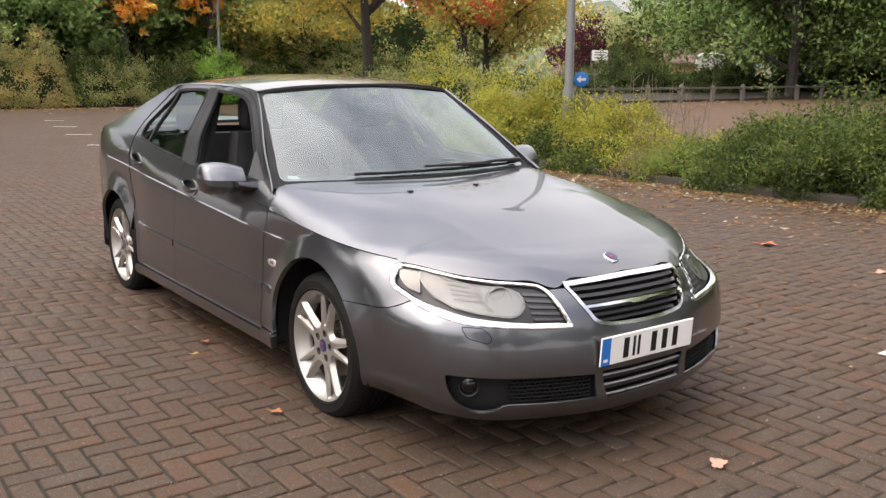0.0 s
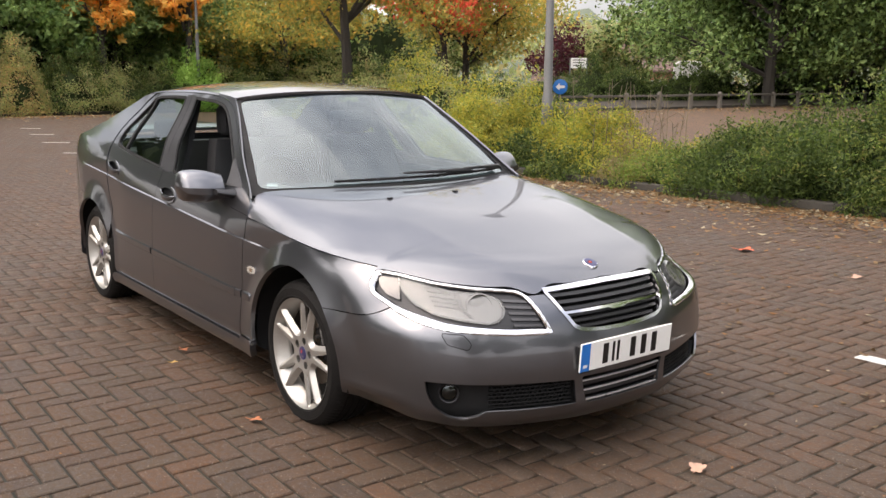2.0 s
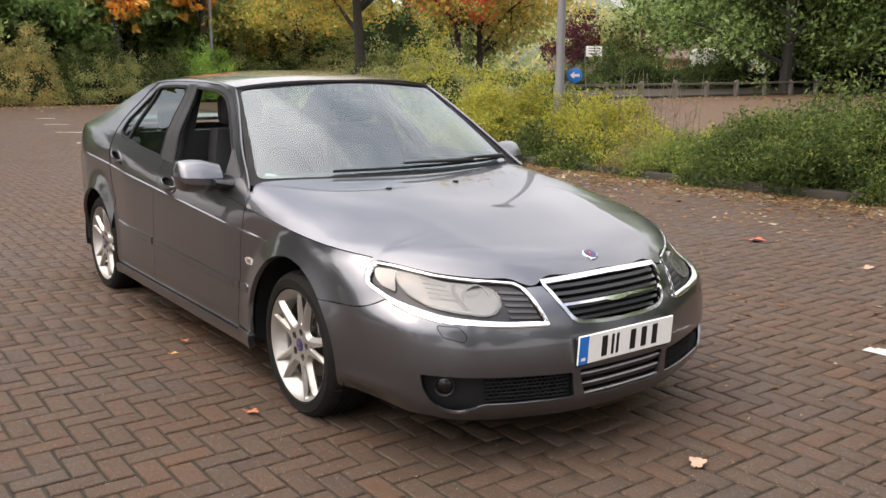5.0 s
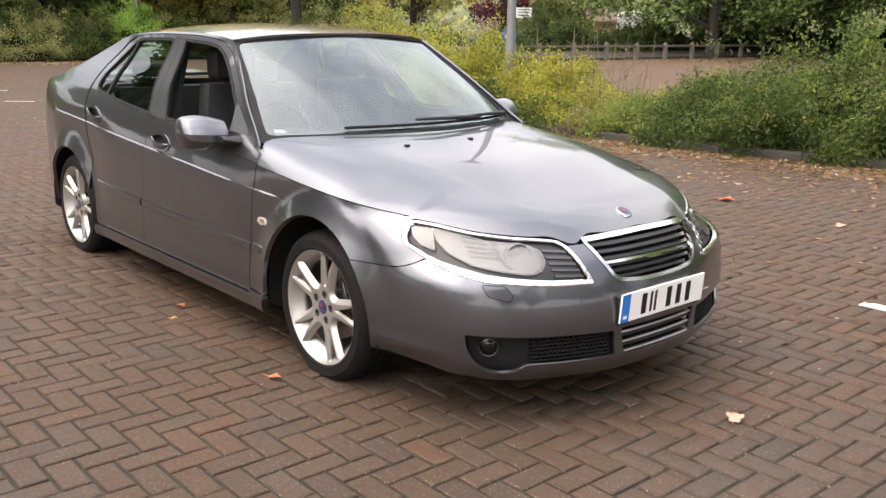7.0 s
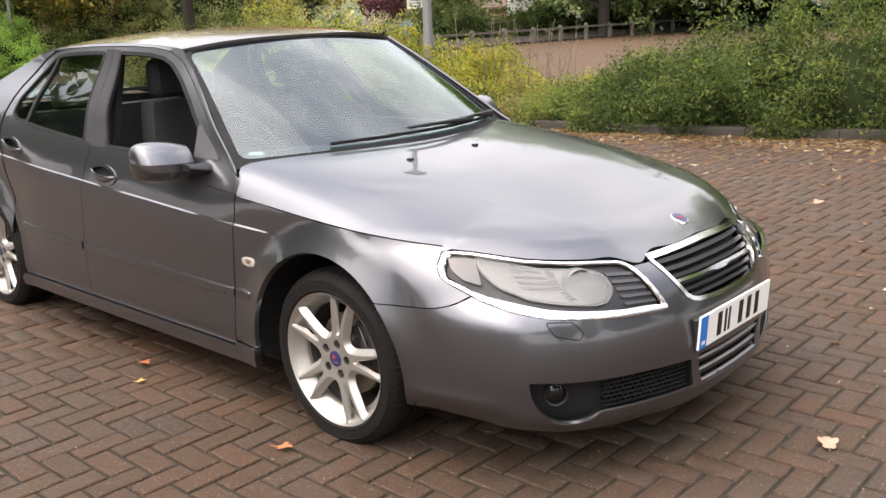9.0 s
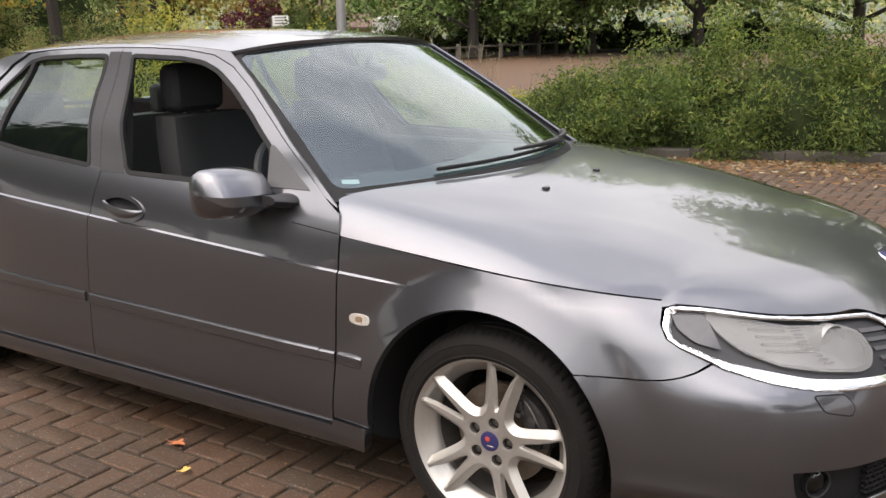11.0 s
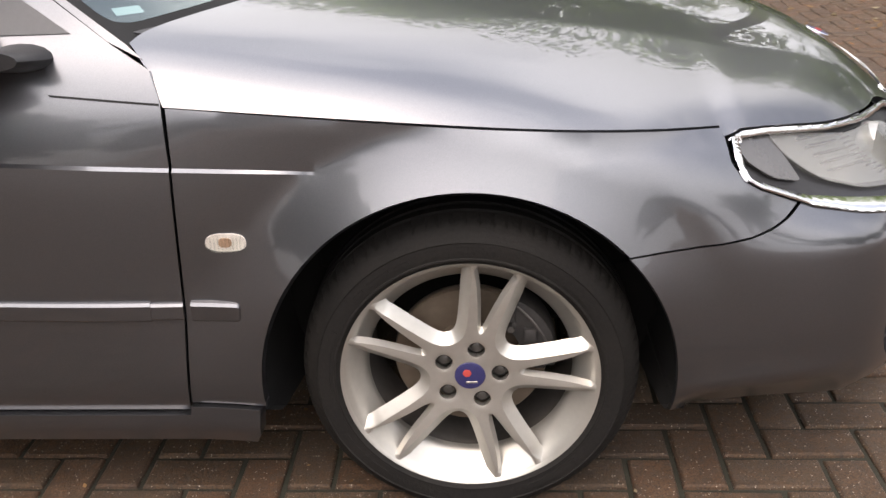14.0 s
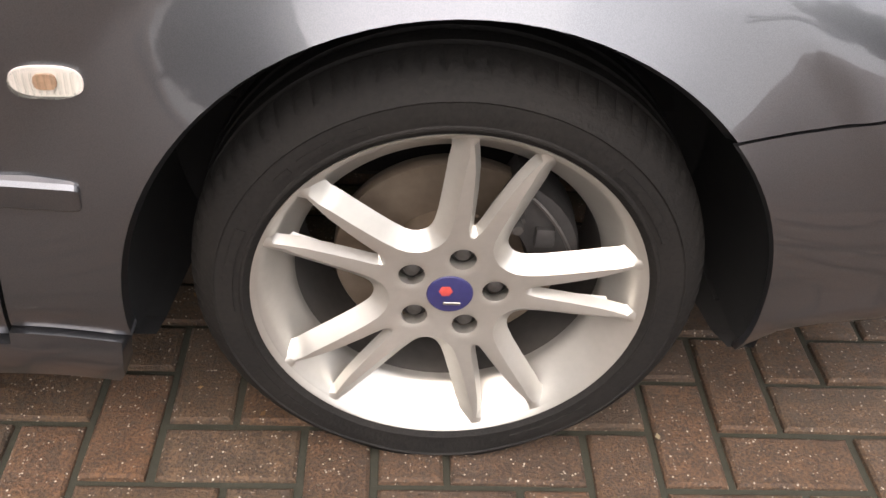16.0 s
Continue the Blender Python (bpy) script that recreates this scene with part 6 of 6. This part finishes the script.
green_a = tree("large dark green broadleaf tree with a wide crown", 11.5, 5.2, 13, TREE_GREEN, 26000, 0.30, 3, (-36.6, 5.6), None, 0.14)
green_b = tree("large dark green oak with spreading limbs", 12.5, 6.4, 15, TREE_GREEN, 40000, 0.27, 5, (-23.8, 38.0), GREEN_DEEP, 0.09)
orange_a = tree("young maple in orange autumn leaf", 7.0, 1.05, 9, ORANGE, 5000, 0.22, 8, (-31.9, 8.3), None, 0.34)
yellow_a = tree("small tree in golden autumn leaf", 7.0, 3.4, 11, YELLOW, 18000, 0.15, 13, (-17.6, 10.0), None, 0.30)
tree("small tree in red autumn leaf", 6.0, 2.3, 10, RED, 11000, 0.15, 17, (-22.6, 16.9), YELLOW, 0.36)
green_s = tree("young green maple with low hanging leaves", 5.2, 2.6, 12, TREE_GREEN, 14000, 0.21, 53, (-33.2, 1.8), None, 0.20)
for x, y, z, turn in ((-33.6, 5.4, 0.2, 50), (-33.0, -2.6, 0.0, 170), (-34.6, 9.6, 0.5, 260), (-34.2, 13.0, 0.3, 20)):
    copy_thing(green_s, pose(x, y, z, 0, 0, turn))
copy_thing(orange_a, pose(-31.6, 11.3, 0.5, 0, 0, 130))
copy_thing(yellow_a, pose(-31.5, 15.4, -1.0, 0, 0, 75))
copy_thing(yellow_a, pose(-24.6, 19.6, -0.4, 0, 0, 200))
for x, y, z, turn in ((-38, 1.0, 0, 40), (-40, 11.0, 0.3, 100), (-38, 16.5, -0.5, 210)):
    copy_thing(green_a, pose(x, y, z, 0, 0, turn))
for x, y, z, turn in ((-23.5, 44.0, -1.0, 70), (-27.5, 45.5, 0, 150), (-20.0, 44.0, 0, 220), (-14.5, 45.0, 0.5, 20), (-32.0, 50.0, -1.2, 260), (-7.0, 46.0, 0, 100), (-27.0, 56.0, 1.0, 30)):
    copy_thing(green_b, pose(x, y, z, 0, 0, turn))
olive_a = tree("light olive-green tree beyond the houses", 9.0, 3.6, 11, OLIVE, 15000, 0.30, 29, (-51.0, 38.0), GREEN_HEDGE, 0.10)
copy_thing(olive_a, pose(-43.5, 49.5, -2.5, 0, 0, 110))
copy_thing(olive_a, pose(-66.0, 74.0, -2.0, 0, 0, 220))
# trees round the rest of the car park, seen in the bodywork and the glass
green_c = tree("tall dark green tree on the car park's unseen side", 13.5, 5.6, 14, GREEN_DEEP, 24000, 0.60, 41, (-23.5, -12.5), GREEN_HEDGE, 0.05)
# copies added out of view, to darken what pillars, flank and bumper mirror
for x, y, z, turn in ((-19.5, -18.5, 0, 60), (-16.5, -24, -2.0, 200),
                      (30, -16, -1.0, 300), (44, -6, 0, 320), (46, 9, 0.2, 30), (40, 22, 0, 90), (-24, -30, 2.5, 80)):
    copy_thing(green_c, pose(x, y, z, 0, 0, turn))
for x, y, turn in ((-7, -28, 20), (1.5, -29, 150), (9.5, -27, 330), (17, -23.5, 90)):
    copy_thing(green_c, pose(x, y, 0, 0, 0, turn) @ Matrix.Scale(0.4, 4))
lacy = tree("light-crowned young tree behind the planting bed", 8.5, 3.4, 12, TREE_GREEN, 10000, 0.24, 47, (2.2, 15.2), GREEN_HEDGE, 0.30)
for x, y, z, turn in ((5.6, 14.2, 0.3, 80), (9.4, 13.4, 0, 190), (-0.4, 18.6, 0.6, 250), (13.5, 14.5, 0.4, 310)):
    copy_thing(lacy, pose(x, y, z, 0, 0, turn))
purple = tree("small dark purple-leaved tree", 5.0, 2.2, 9, PURPLE, 4000, 0.22, 23, (-46.5, 45.5), None, 0.2)

# ---------------------------------------------------------------- distance
def hill():
    verts, faces = [], []
    n, m = 64, 10
    for j in range(m):
        for i in range(n):
            a = radians(95 + 85 * i / (n - 1))
            d = 110 + 40 * j
            x, y = d * math.cos(a), d * math.sin(a)
            rise = (0.070 + 0.014 * math.sin(i * 0.7) + 0.012 * math.sin(i * 1.9 + 2)) * (d - 110)
            verts.append((x, y, rise + 4.0 * max(0, noise.noise(Vector((x * 0.05, y * 0.05, 3)))) + (0 if j else -2)))
    faces = [(j * n + i, j * n + i + 1, (j + 1) * n + i + 1, (j + 1) * n + i) for j in range(m - 1) for i in range(n - 1)]
    return mesh("backdrop", verts, faces, simple("far_wooded_hillside", (0.085, 0.105, 0.060), 0.95, 0, 0.45, 0.35), None)


tagged(hill(), "hazy wooded hillside in the distance", "hill", kind="structure")
k = 2600
a, d = np.radians(rng.uniform(96, 178, k)), rng.uniform(112, 300, k)
at = np.stack([d * np.cos(a), d * np.sin(a), (d - 110) * 0.070 + rng.uniform(0, 5, k)], 1)
at = np.repeat(at, 12, 0) + rng.normal(size=(k * 12, 3)) * np.array([2.2, 2.2, 1.8])
tagged(leaf_mesh("far_woods", at, np.full(len(at), 1.3), OLIVE), "woods and tree tops on the far hillside", "woods", kind="stuff")

WALL = simple("red_brick_wall", (0.33, 0.16, 0.095), 0.85, 0, 0.3, 8)
ROOF = simple("brown_roof_tile", (0.12, 0.075, 0.060), 0.8, 0, 0.25, 10)
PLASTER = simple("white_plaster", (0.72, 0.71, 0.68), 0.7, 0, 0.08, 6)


def house(place, low, turn, width, depth, eaves, wall):
    h = thing("house", "brick house with a pitched brown tiled roof", "house", pose(*place, low, 0, 0, turn), "far houses")
    w, d = width / 2, depth / 2
    part("wall", box((-w, -d, -0.5), (w, d, eaves), 0.0), wall, h)
    ridge = eaves + 2.2
    roof_bm = loft([[(x, -d - 0.35, eaves - 0.12), (x, 0, ridge), (x, d + 0.35, eaves - 0.12), (x, d + 0.35, eaves + 0.06), (x, 0, ridge + 0.18), (x, -d - 0.35, eaves + 0.06)] for x in (-w - 0.3, w + 0.3)])
    r = part("roof", roof_bm, ROOF, h)
    part("chimney", box((w * 0.4, -0.35, ridge - 0.5), (w * 0.4 + 0.6, 0.35, ridge + 0.9), 0.03, 1), wall, r)
    for x in (-w * 0.55, w * 0.35):
        for z in ((0.9, 2.0), (3.2, 4.3)) if eaves > 4 else ((0.9, 2.0),):
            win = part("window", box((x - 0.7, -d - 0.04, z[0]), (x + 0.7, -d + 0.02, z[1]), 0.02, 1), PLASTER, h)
            part("pane", box((x - 0.6, -d - 0.06, z[0] + 0.1), (x + 0.6, -d - 0.035, z[1] - 0.1)), BLACK, win)
    return h


house((-50.5, 50.5), -2.2, 46, 5, 5, 2.6, WALL)
house((-52.0, 62.0), -1.0, 40, 5, 5, 2.8, WALL)

van = thing("van", "white panel van parked beyond the trees", "van", pose(-38.2, 50.0, 0.0, 0, 0, 128))
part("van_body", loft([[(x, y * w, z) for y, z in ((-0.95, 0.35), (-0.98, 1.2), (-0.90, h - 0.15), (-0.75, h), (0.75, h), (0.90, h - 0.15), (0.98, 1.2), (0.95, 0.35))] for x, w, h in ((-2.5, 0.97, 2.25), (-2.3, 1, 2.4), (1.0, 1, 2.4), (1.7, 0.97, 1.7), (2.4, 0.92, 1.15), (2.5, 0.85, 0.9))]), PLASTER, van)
part("van_window", box((0.3, -0.985, 1.35), (1.3, -0.93, 1.85), 0.02, 1), BLACK, van)
for x in (-1.6, 1.6):
    for y in (-0.96, 0.76):
        part("wheel", lathe([(0.0, 0.0), (0.30, 0.0), (0.34, 0.03), (0.34, 0.17), (0.30, 0.2), (0.0, 0.2)], 20, y), TYRE, van).location = (x, 0, 0.34)

# ---------------------------------------------------------------- posts, signs, fence
def lamp_post(place, height, r, label):
    post = thing("street_lamp", label, "street lamp", pose(*place, 0.0), "lamp posts")
    part("post", tube([(0, 0, 0), (0, 0, 1.1), (0, 0, 1.15), (0, 0, height)], [r * 1.25, r * 1.25, r, r * 0.62], 20), POST, post)
    head = part("lantern", lathe([(0.0, 0.30), (0.10, 0.29), (0.24, 0.22), (0.25, 0.19), (0.13, 0.16), (0.10, 0.02), (r * 0.9, 0.0), (0.0, 0.0)], 24), POST, post)
    head.matrix_basis = pose(0, 0, height, 90, 0, 0)
    return post


lamp_post((-7.1, 7.25), 5.6, 0.068, "tall grey steel lamp post standing in the planting bed")
lamp_post((-30.7, 11.4), 8.0, 0.070, "tall grey steel lamp post behind the hedge")
PALE_POST = simple("pale_weathered_post", (0.12, 0.105, 0.085), 0.85, 0, 0.25, 20)
fence = thing("knee_rail_fence", "low timber post-and-rail fence along a kerb", "fence", pose(-22.4, 33, 0))
for k in range(14):
    y = -13 + 2.05 * k
    h = 0.74 + 0.03 * math.sin(k * 2.1)
    part("post", loft([[(0.075 * dx * s, y + 0.075 * dy * s, z) for dx, dy in ((1, -1), (1, 1), (-1, 1), (-1, -1))] for z, s in ((-0.05, 1), (h - 0.10, 1), (h - 0.02, 0.72), (h, 0.35))]), PALE_POST, fence)
for k in range(13):
    y = -13 + 2.05 * k
    part("rail", box((-0.055, y, 0.55), (0.055, y + 2.05, 0.64), 0.01, 1), TIMBER, fence)

sign = thing("round_sign", "round blue sign with a white arrow on a thin post", "road sign", pose(-22.6, 22.6, 0.0, 0, 0, 46))
part("post", tube([(0, 0, 0), (0, 0, 1.05)], [0.03, 0.03], 8), POST, sign)
disc = part("disc", lathe([(0.0, -0.012), (0.27, -0.012), (0.285, -0.006), (0.285, 0.012), (0.0, 0.012)], 32), BLUE, sign)
disc.location = (0, -0.04, 0.98)
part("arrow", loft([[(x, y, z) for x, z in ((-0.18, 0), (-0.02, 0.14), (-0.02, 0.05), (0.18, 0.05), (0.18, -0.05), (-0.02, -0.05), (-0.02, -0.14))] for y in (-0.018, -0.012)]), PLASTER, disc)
board = thing("notice_board", "white notice board on two posts", "sign board", pose(-36.5, 37.6, 0.0, 0, 0, 45))
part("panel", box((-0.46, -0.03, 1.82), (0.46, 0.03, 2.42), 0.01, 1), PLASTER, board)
for z in (1.95, 2.12, 2.27):
    part("text_bar", box((-0.34, -0.036, z), (0.34, -0.029, z + 0.06)), STEEL, board)
for x in (-0.5, 0.5):
    part("post", tube([(x, 0.04, 0), (x, 0.04, 2.4)], [0.04, 0.04], 8), POST, board)

# ---------------------------------------------------------------- fallen leaves
def litter(count, spread, label, size, centre):
    at = spread(count)
    at[:, 2] = 0.006 + np.abs(rng.normal(0, 0.006, count))
    ob = leaf_mesh("leaf_litter", at, np.full(count, size), DRY, None, 0.8, "", 0.85, 0.7)
    return tagged(ob, label, "leaf litter", kind="stuff")


def along_kerb(n):
    x = rng.uniform(-8.5, 5, n)
    return np.stack([x, kerb_y(x) - np.abs(rng.gamma(0.8, 0.45, n)) + 0.02, x * 0], 1)


litter(7800, along_kerb, "brown and yellow leaves drifted along the kerb", 0.075, None)
litter(1300, lambda n: np.stack([rng.uniform(-12, 5, n), rng.uniform(1.0, 6.0, n), np.zeros(n)], 1), "leaves scattered over the paving", 0.045, None)
litter(600, lambda n: np.stack([rng.uniform(-8, 3, n), rng.uniform(-5, 1.0, n), np.zeros(n)], 1), "small leaf scraps scattered over the paving", 0.014, None)
litter(3200, lambda n: np.stack([-28.45 + np.abs(rng.gamma(1.0, 0.55, n)), rng.uniform(-8, 9, n), np.zeros(n)], 1), "orange leaves drifted along the far kerb", 0.12, None)
litter(1200, lambda n: np.stack([-22.9 + np.abs(rng.gamma(1.0, 1.2, n)), rng.uniform(20, 44, n), np.zeros(n)], 1), "leaves drifted along the kerb by the fence", 0.13, None)


def fallen_leaf(place, size, turn, colour, label):
    """A single curled leaf with a stalk and five points."""
    outline = []
    for k in range(20):
        a = 2 * math.pi * k / 20
        r = size * (0.62 + 0.38 * abs(math.cos(2.5 * a)) ** 0.7) * (0.85 + 0.15 * math.cos(a))
        outline.append((r * math.cos(a), r * math.sin(a) * 0.8))
    verts = [(0, 0, 0.004)] + [(x, y, 0.004 + 0.30 * size * abs(y / size) ** 1.6 + 0.10 * size * math.sin(3 * x / size)) for x, y in outline]
    leaf = mesh("fallen_leaf", verts, [(0, 1 + k, 1 + (k + 1) % 20) for k in range(20)], colour, None)
    leaf.matrix_world = pose(*place, 0.006, 0, 0, turn)
    part("stalk", tube([(-size * 0.5, 0, 0.004), (-size * 1.3, size * 0.15, 0.008)], [0.0016, 0.001], 5), colour, leaf)
    return tagged(leaf, label, "leaf", "single fallen leaves")


LEAF_ORANGE = simple("orange_brown_leaf", (0.42, 0.145, 0.055), 0.6, 0, 0.3, 90)
LEAF_TAN = simple("pale_tan_leaf", (0.42, 0.25, 0.17), 0.6, 0, 0.25, 90)
LEAF_RED = simple("red_orange_leaf", (0.60, 0.11, 0.035), 0.6, 0, 0.25, 90)
LEAF_YELLOW = simple("yellow_leaf", (0.58, 0.36, 0.09), 0.6, 0, 0.25, 90)
for place, size, turn, colour, label in (((-0.082, -1.044), 0.034, 40, LEAF_ORANGE, "curled orange-brown leaf by the front wheel"), ((1.331, 0.066), 0.048, 120, LEAF_TAN, "pale tan leaf lying on the paving"),
                                         ((-1.20, 3.96), 0.085, 20, LEAF_RED, "large red-orange leaf on the paving"), ((-0.08, 3.72), 0.060, 75, LEAF_TAN, "pale tan leaf lying on the paving"),
                                         ((-1.216, -0.908), 0.036, 10, LEAF_ORANGE, "orange-brown leaf under the sill"), ((-1.035, -1.029), 0.022, 70, LEAF_YELLOW, "small yellow leaf on the paving"),
                                         ((0.6, 4.6), 0.075, 200, LEAF_RED, "large red-orange leaf on the paving"), ((-1.9, 2.9), 0.05, 330, LEAF_TAN, "pale tan leaf lying on the paving")):
    fallen_leaf(place, size, turn, colour, label)

# ---------------------------------------------------------------- paving bricks
PITCH, ORIGIN = 0.0992, (-0.384, -0.9205)


def herringbone(x0, x1, y0, y1):
    """Centres and turns of the bricks of a herringbone within the given stretch."""
    i0, i1, j0, j1 = [int(math.floor((v - o) / PITCH)) for v, o in ((x0, ORIGIN[0]), (x1, ORIGIN[0]), (y0, ORIGIN[1]), (y1, ORIGIN[1]))]
    i, j = np.meshgrid(np.arange(i0, i1), np.arange(j0, j1), indexing="ij")
    r = (i - j) % 4
    flat = np.stack([(i[r == 0] + 1.0) * PITCH, (j[r == 0] + 0.5) * PITCH, np.zeros((r == 0).sum())], 1)
    tall = np.stack([(i[r == 2] + 0.5) * PITCH, j[r == 2] * PITCH, np.ones((r == 2).sum())], 1)
    out = np.concatenate([flat, tall])
    out[:, 0] += ORIGIN[0]
    out[:, 1] += ORIGIN[1]
    return out


def brick_shape(skirt):
    a, b, c = PITCH - 0.0050, PITCH / 2 - 0.0050, 0.006
    ring = lambda d, z: [(-a + d, -b + d, z), (a - d, -b + d, z), (a - d, b - d, z), (-a + d, b - d, z)]
    verts = ring(c, 0.0) + ring(c * 0.22, -c * 0.62) + (ring(0, -0.012) if skirt else [])
    faces = [(0, 1, 2, 3)] + [(4 * k + i, 4 * k + 4 + i, 4 * k + 4 + (i + 1) % 4, 4 * k + (i + 1) % 4) for k in range(2 if skirt else 1) for i in range(4)]
    return np.array(verts), np.array(faces)


def near(c):
    return (np.abs(c[:, 0] - 0.05) < 1.65) & (np.abs(c[:, 1] + 1.40) < 0.86)


def many_bricks(name, centres, skirt, label, wild):
    shape, faces = brick_shape(skirt)
    n, k = len(centres), len(shape)
    turn = centres[:, 2] > 0.5
    jig = rng.normal(0, 0.006, n) * wild
    ang = np.where(turn, math.pi / 2, 0) + jig
    c, s = np.cos(ang)[:, None], np.sin(ang)[:, None]
    tilt = rng.normal(0, 0.007, (n, 2)) * wild
    x = c * shape[:, 0] - s * shape[:, 1] + centres[:, :1]
    y = s * shape[:, 0] + c * shape[:, 1] + centres[:, 1:2]
    z = shape[:, 2][None] + shape[:, 0] * tilt[:, :1] + shape[:, 1] * tilt[:, 1:] + (rng.normal(0, 0.0010, n) * wild)[:, None] - 0.0005
    v = np.stack([x, y, z], -1).reshape(-1, 3)
    f = (faces[None] + (np.arange(n) * k)[:, None, None]).reshape(-1)
    m = len(f) // 4
    me = bpy.data.meshes.new(name)
    me.vertices.add(len(v))
    me.vertices.foreach_set("co", v.astype(np.float32).ravel())
    me.loops.add(4 * m)
    me.loops.foreach_set("vertex_index", f.astype(np.int32))
    me.polygons.add(m)
    me.polygons.foreach_set("loop_start", np.arange(0, 4 * m, 4, dtype=np.int32))
    me.update(calc_edges=True)
    me.materials.append(BRICK_MANY)
    ob = new(name, me)
    ob.parent = ground
    return tagged(ob, label, kind="stuff")


close = herringbone(-9.0, 9.0, -8.8, 8.3)
close = close[close[:, 1] < kerb_y(close[:, 0]) + 0.05]
many_bricks("paving_bricks", close[~near(close)], True, "red-brown herringbone paving bricks", 1.0)
far = herringbone(-28.5, -9.0, -9.0, 8.0)
far = far[(far[:, 0] < -13) | (far[:, 1] < kerb_y(far[:, 0]) + 0.05)]
many_bricks("paving_bricks", far, False, "red-brown herringbone paving bricks", 0.8)

shape, faces = brick_shape(True)
brick_data = bpy.data.meshes.new("brick")
brick_data.from_pydata([tuple(map(float, v)) for v in shape], [], [tuple(map(int, f)) for f in faces])
brick_data.materials.append(BRICK_ONE)
for x, y, turned in close[near(close)]:
    ob = new("brick", brick_data)
    ob.parent = ground
    ob.matrix_basis = pose(x, y, -0.0005 + random.gauss(0, 0.0010), random.gauss(0, 0.4), random.gauss(0, 0.4), 90 * turned + random.gauss(0, 0.35))
